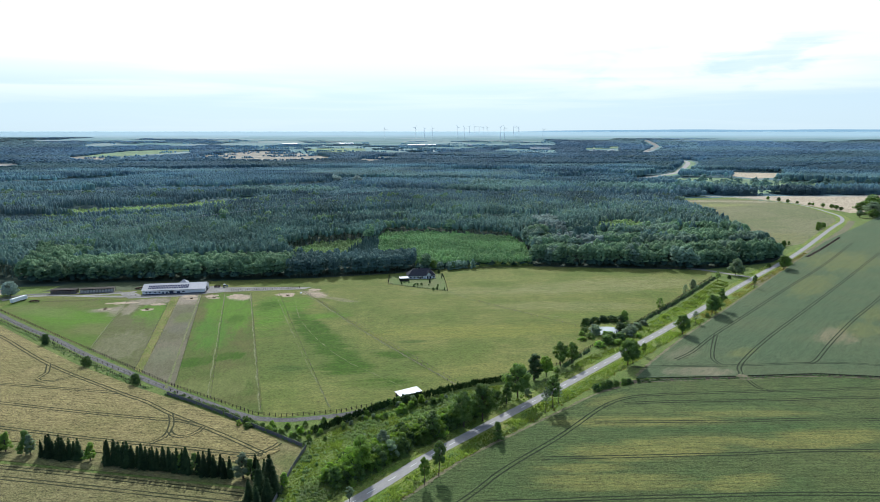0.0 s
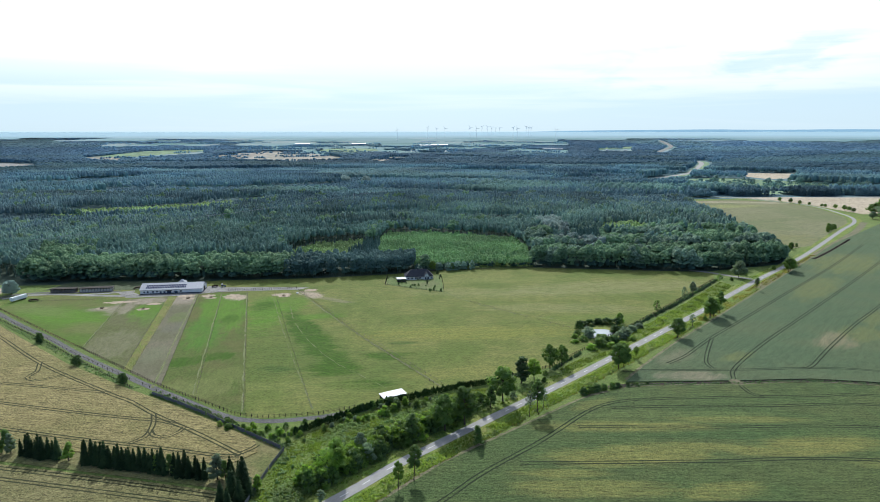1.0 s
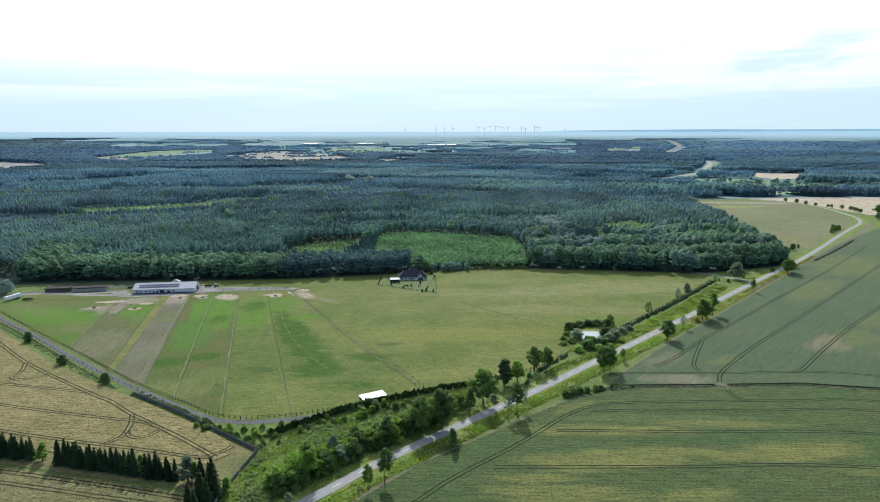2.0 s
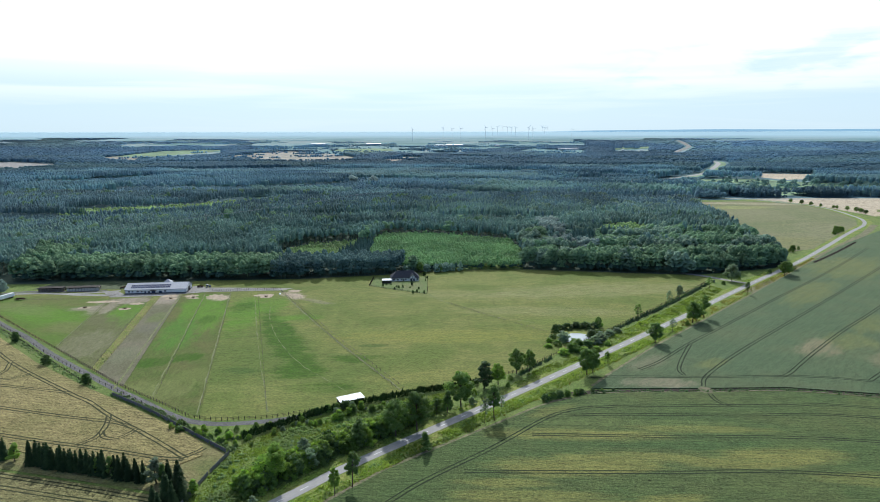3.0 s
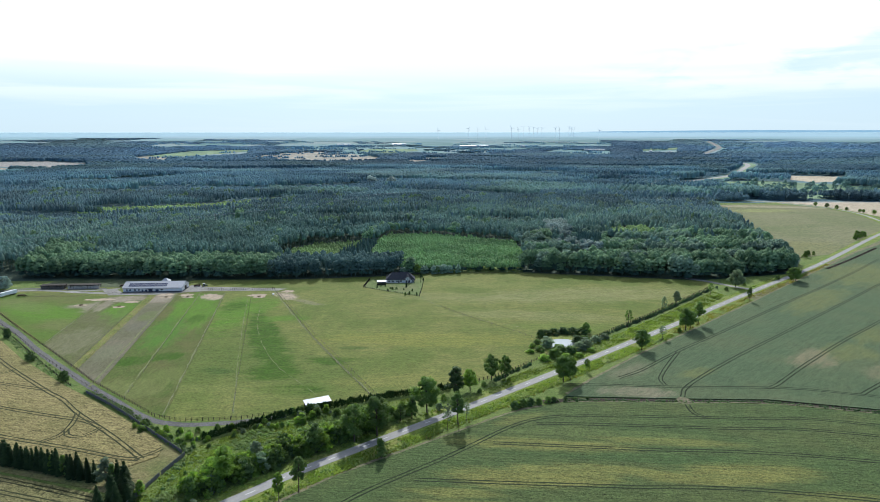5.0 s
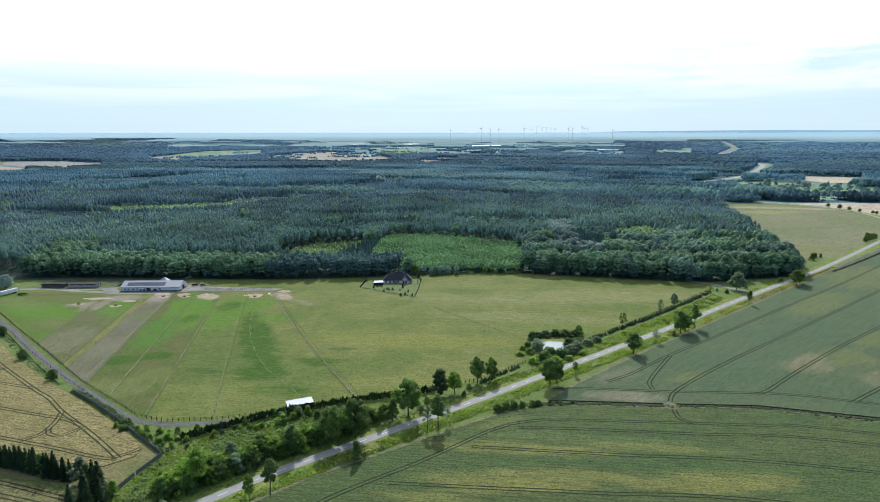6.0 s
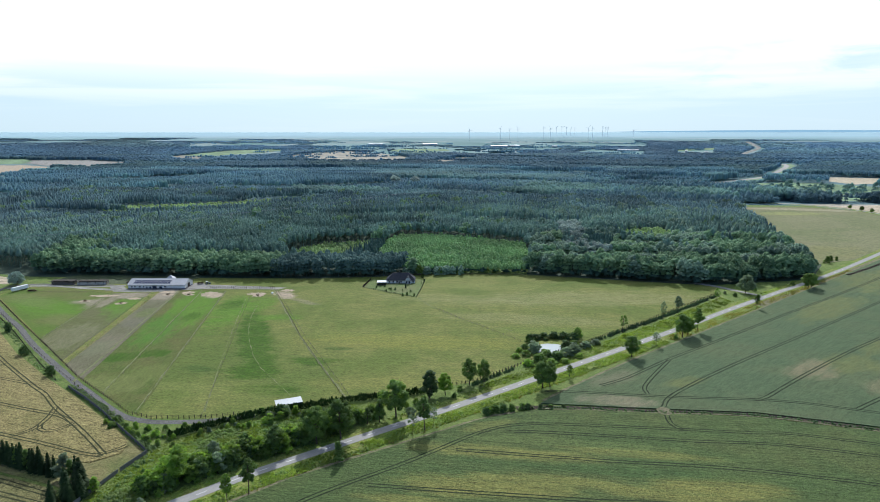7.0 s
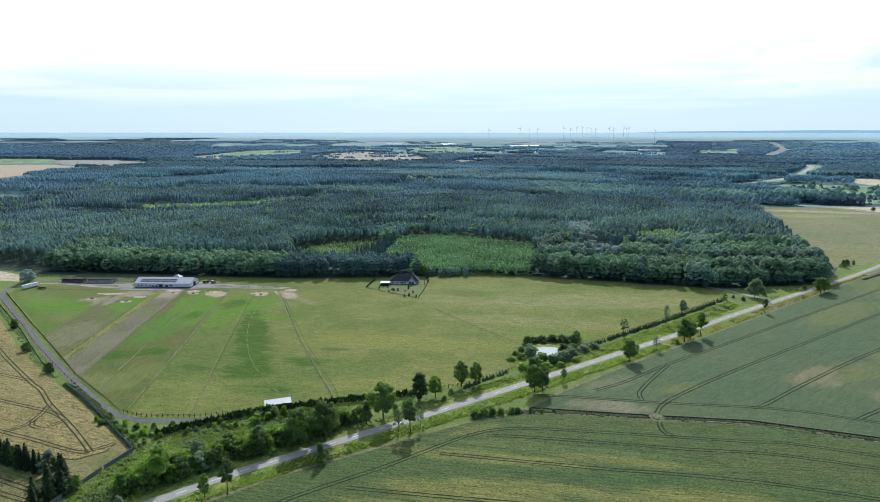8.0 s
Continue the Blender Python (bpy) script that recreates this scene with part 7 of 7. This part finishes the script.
def wheel(ob, x, y, r, w):
    wh = part("wheel", Mesh().tube((x, y, r), (x, y + w, r), r, r, 14), M["rubber"], ob)
    part("rim", Mesh().tube((x, y - 0.02, r), (x, y + w + 0.02, r), r * 0.5, r * 0.5, 10), M["white"], wh)


def tractor(x, y, rot):
    ob = thing("tractor", pose(x, y, 0, 0, 0, rot), "blue farm tractor parked beside the stable", "tractor")
    part("bonnet", Mesh().box(1.4, -0.4, 0.9, 3.5, 0.4, 1.65), M["redpaint"], ob)
    part("cab", Mesh().box(-0.3, -0.75, 1.0, 1.4, 0.75, 2.6), M["glass"], ob)
    part("cab_roof", Mesh().box(-0.4, -0.85, 2.6, 1.5, 0.85, 2.8), M["white"], ob)
    for a, b2, r, w in ((0.2, -1.15, 0.85, 0.45), (0.2, 0.7, 0.85, 0.45), (2.9, -0.95, 0.55, 0.3), (2.9, 0.65, 0.55, 0.3)):
        wheel(ob, a, b2, r, w)
    part("exhaust", Mesh().tube((1.6, 0.3, 1.6), (1.6, 0.3, 2.7), 0.05, 0.05, 6), M["rust"], ob)


def wagon(x, y, rot, label):
    ob = thing("farm_wagon", pose(x, y, 0, 0, 0, rot), label, "wagon")
    part("bed", Mesh().box(0, 0, 0.9, 5.0, 2.2, 1.05), M["rust"], ob)
    for a in ((0, 0, 5.0, 0.06), (0, 2.14, 5.0, 2.2), (0, 0.06, 0.06, 2.14), (4.94, 0.06, 5.0, 2.14)):
        part("side_board", Mesh().box(a[0], a[1], 1.05, a[2], a[3], 1.6), M["rust"], ob)
    for a in (0.8, 4.1):
        for b2 in (-0.05, 1.95):
            wheel(ob, a, b2, 0.45, 0.3)
    part("drawbar", Mesh().tube((5.0, 1.1, 0.7), (7.0, 1.1, 0.5), 0.06, 0.06, 5), M["rust"], ob)


def harrow(x, y, rot):
    ob = thing("harrow", pose(x, y, 0, 0, 0, rot), "rusty farm harrow standing beside the fence", "implement")
    part("beam", Mesh().tube((0, 0, 0.9), (8, 0, 0.9), 0.14, 0.14, 6), M["rust"], ob)
    part("beam", Mesh().tube((0, 1.6, 0.9), (8, 1.6, 0.9), 0.14, 0.14, 6), M["rust"], ob)
    for i in range(9):
        part("tine", Mesh().tube((0.4 + 0.9 * i, -0.2, 0.0), (0.4 + 0.9 * i, 1.8, 1.3), 0.06, 0.09, 5), M["rust"], ob)
    for a in (1.5, 6.5):
        wheel(ob, a, 2.0, 0.6, 0.35)
    part("hopper", Mesh().box(1.5, 0.2, 1.1, 6.5, 1.4, 1.9), M["rust"], ob)


tractor(-189, 513, 15)
wagon(-197, 511, 12, "dark flat farm wagon beside the stable")
harrow(-327, 463, 20)
harrow(-262, 503, 40)


def feeder(x, y):
    ob = thing("hay_feeder", pose(x, y, 0.1), "round hay feeder on trodden sand", "feeder", "hay feeders in the paddocks")
    ring = Mesh()
    for z in (0.5, 1.1):
        for i in range(12):
            a, b2 = i * math.pi / 6, (i + 1) * math.pi / 6
            ring.tube((1.3 * math.cos(a), 1.3 * math.sin(a), z), (1.3 * math.cos(b2), 1.3 * math.sin(b2), z), 0.05, 0.05, 4)
    part("ring", ring, M["rust"], ob)
    for i in range(12):
        a = i * math.pi / 6
        part("bar", Mesh().tube((1.3 * math.cos(a), 1.3 * math.sin(a), 0), (1.3 * math.cos(a), 1.3 * math.sin(a), 1.2), 0.04, 0.04, 4), M["rust"], ob)
    hay = Mesh()
    for i in range(9):
        hay.tube((random.uniform(-0.6, 0.6), random.uniform(-0.6, 0.6), 0), (random.uniform(-0.3, 0.3), random.uniform(-0.3, 0.3), random.uniform(0.6, 1.0)), 0.55, 0.15, 7)
    part("hay", hay, M["hay"], ob)


for x, y in ((-256, 445.3), (-223.5, 444.4), (-202.2, 475), (-184.5, 477.4), (-126, 484)):
    sheet("bare_patch", blob(x, y, 4.6, 3.2, 5, 28, 0.22), 0.155, M["sand"], "trodden bare sand round a hay feeder", category="sand")
    feeder(x, y)
ob = thing("white_tub", pose(-117, 493, 0.1), "white plastic water tub by the path", "tub")
part("body", Mesh().tube((0, 0, 0), (0, 0, 0.8), 0.8, 0.9, 12), M["whitepanel"], ob)

solo("access_track", strip(Mesh(), smooth_line([(246, 588), (262, 578), (276, 564), (290, 551)], 3), 5.5, 0.12, 0, 0.2), M["gravel"], "pale gravel access to the wood", "track", "structure")

# power line through the wood
POLE = Mesh().tube((0, 0, 0), (0, 0, 27), 0.32, 0.2, 8).data("pole", M["concrete"])
ARM = Mesh().box(-1.9, -0.1, -0.1, 1.9, 0.1, 0.1).data("crossarm", M["concrete"])
INS = Mesh().tube((0, 0, -1.1), (0, 0, 0), 0.3, 0.22, 8).data("insulator", M["white"])
spots = [(-470, 545), (-312, 792), (-163, 1075), (-20, 1345)]
for x, y in spots:
    ob = thing("power_pole", pose(x, y, 0, 0, 0, -28), "concrete power line pole with white insulators", "power pole", "power line poles")
    part("pole", POLE, None, ob)
    for z in (26.3, 23.2, 20.2):
        arm = part("crossarm", ARM, None, ob, "", pose(0, 0, z))
        for sx in (-1.8, 1.8):
            part("insulator", INS, None, arm, "white insulator", pose(sx, 0, -0.1))
line = thing("power_line", Matrix(), "thin grey power cables over the wood", "cable")
for (x0, y0), (x1, y1) in zip(spots, spots[1:]):
    for sx in (-1.6, 1.6):
        ring = [(math.cos(j * math.pi / 2) * 0.07, math.sin(j * math.pi / 2) * 0.07) for j in range(4)]
        vs, fs = [], []
        for k in range(9):
            s0 = k / 8
            vs += [(x0 + (x1 - x0) * s0 + sx + p, y0 + (y1 - y0) * s0, 25 - 9 * s0 * (1 - s0) + q) for p, q in ring]
            if k:
                fs += [(4 * k - 4 + j, 4 * k - 4 + (j + 1) % 4, 4 * k + (j + 1) % 4, 4 * k + j) for j in range(4)]
        part("wire", Mesh().add(vs, fs), M["sheet"], line)
# ---- wind turbines on the horizon ----
TOWER = Mesh().tube((0, 0, 0), (0, 0, 97), 1.7, 0.9, 8).data("tower", M["turbine"])
NACELLE = Mesh().box(-1.2, -3, -1, 1.2, 2.5, 1.3).data("nacelle", M["turbine"])
BLADE = Mesh().add([(-1.6, 0, 0.5), (1.6, 0, 0.5), (0.5, 0, 28), (-0.3, 0, 28), (0, 0.7, 3)], [(0, 1, 2, 3), (0, 3, 4), (1, 0, 4), (2, 1, 4), (3, 2, 4)]).data("blade", M["turbine"])
random.seed(6)
for x, y, k in ((-392, 4378, 1.0), (-179, 4476, 1.0), (-113, 4479, 0.9), (-54, 4496, 0.9), (129, 4495, 1.0), (177, 4480, 0.95), (220, 4603, 0.8), (260, 4602, 0.8), (293, 4600, 0.75), (322, 4599, 0.7),
                (352, 4597, 0.7), (433, 4402, 1.15), (462, 4399, 1.1), (542, 4544, 0.9), (560, 4542, 0.8), (577, 4541, 0.8), (720, 4303, 1.05)):
    ob = thing("wind_turbine", Matrix.LocRotScale((x, y, float(terrain(x, y)) - 1), Euler((0, 0, random.uniform(-0.6, 0.6))), (0.72, 0.72, 0.72 * k)), "white three-bladed wind turbine on the horizon", "wind turbine", "wind farm")
    part("tower", TOWER, None, ob)
    part("nacelle", NACELLE, None, ob, "", pose(0, 0, 98))
    a0 = random.uniform(0, 120)
    for i in range(3):
        part("blade", BLADE, None, ob, "", pose(0, -3.3, 98) @ pose(0, 0, 0, 0, a0 + 120 * i, 0))

# bright roofs of far villages
random.seed(8)
for x, y, w in ((-984, 4026, 95), (-646, 4099, 60), (-600, 4110, 40), (-179, 4062, 70), (-120, 4075, 40), (-56, 4087, 60), (197, 4057, 30), (594, 3839, 55), (640, 3830, 40), (1028, 3662, 20), (936, 3726, 14), (677, 3831, 26)):
    az = math.degrees(math.atan2(x - CX, y - CY))
    ob = thing("distant_hall", pose(x, y, float(terrain(x, y)), 0, 0, -az + random.uniform(-15, 15)), "long pale-roofed hall far away among trees", "hall")
    part("wall", Mesh().box(-w / 2, -8, 0, w / 2, 8, 8), M["white"], ob)
    part("roof", Mesh().add([(-w / 2 - 1, -9, 9), (w / 2 + 1, -9, 9), (w / 2 + 1, 9, 9), (-w / 2 - 1, 9, 9), (-w / 2 - 1, 0, 12), (w / 2 + 1, 0, 12)], [(0, 1, 5, 4), (2, 3, 4, 5), (1, 2, 5), (3, 0, 4), (3, 2, 1, 0)]), M["sheet"], ob)
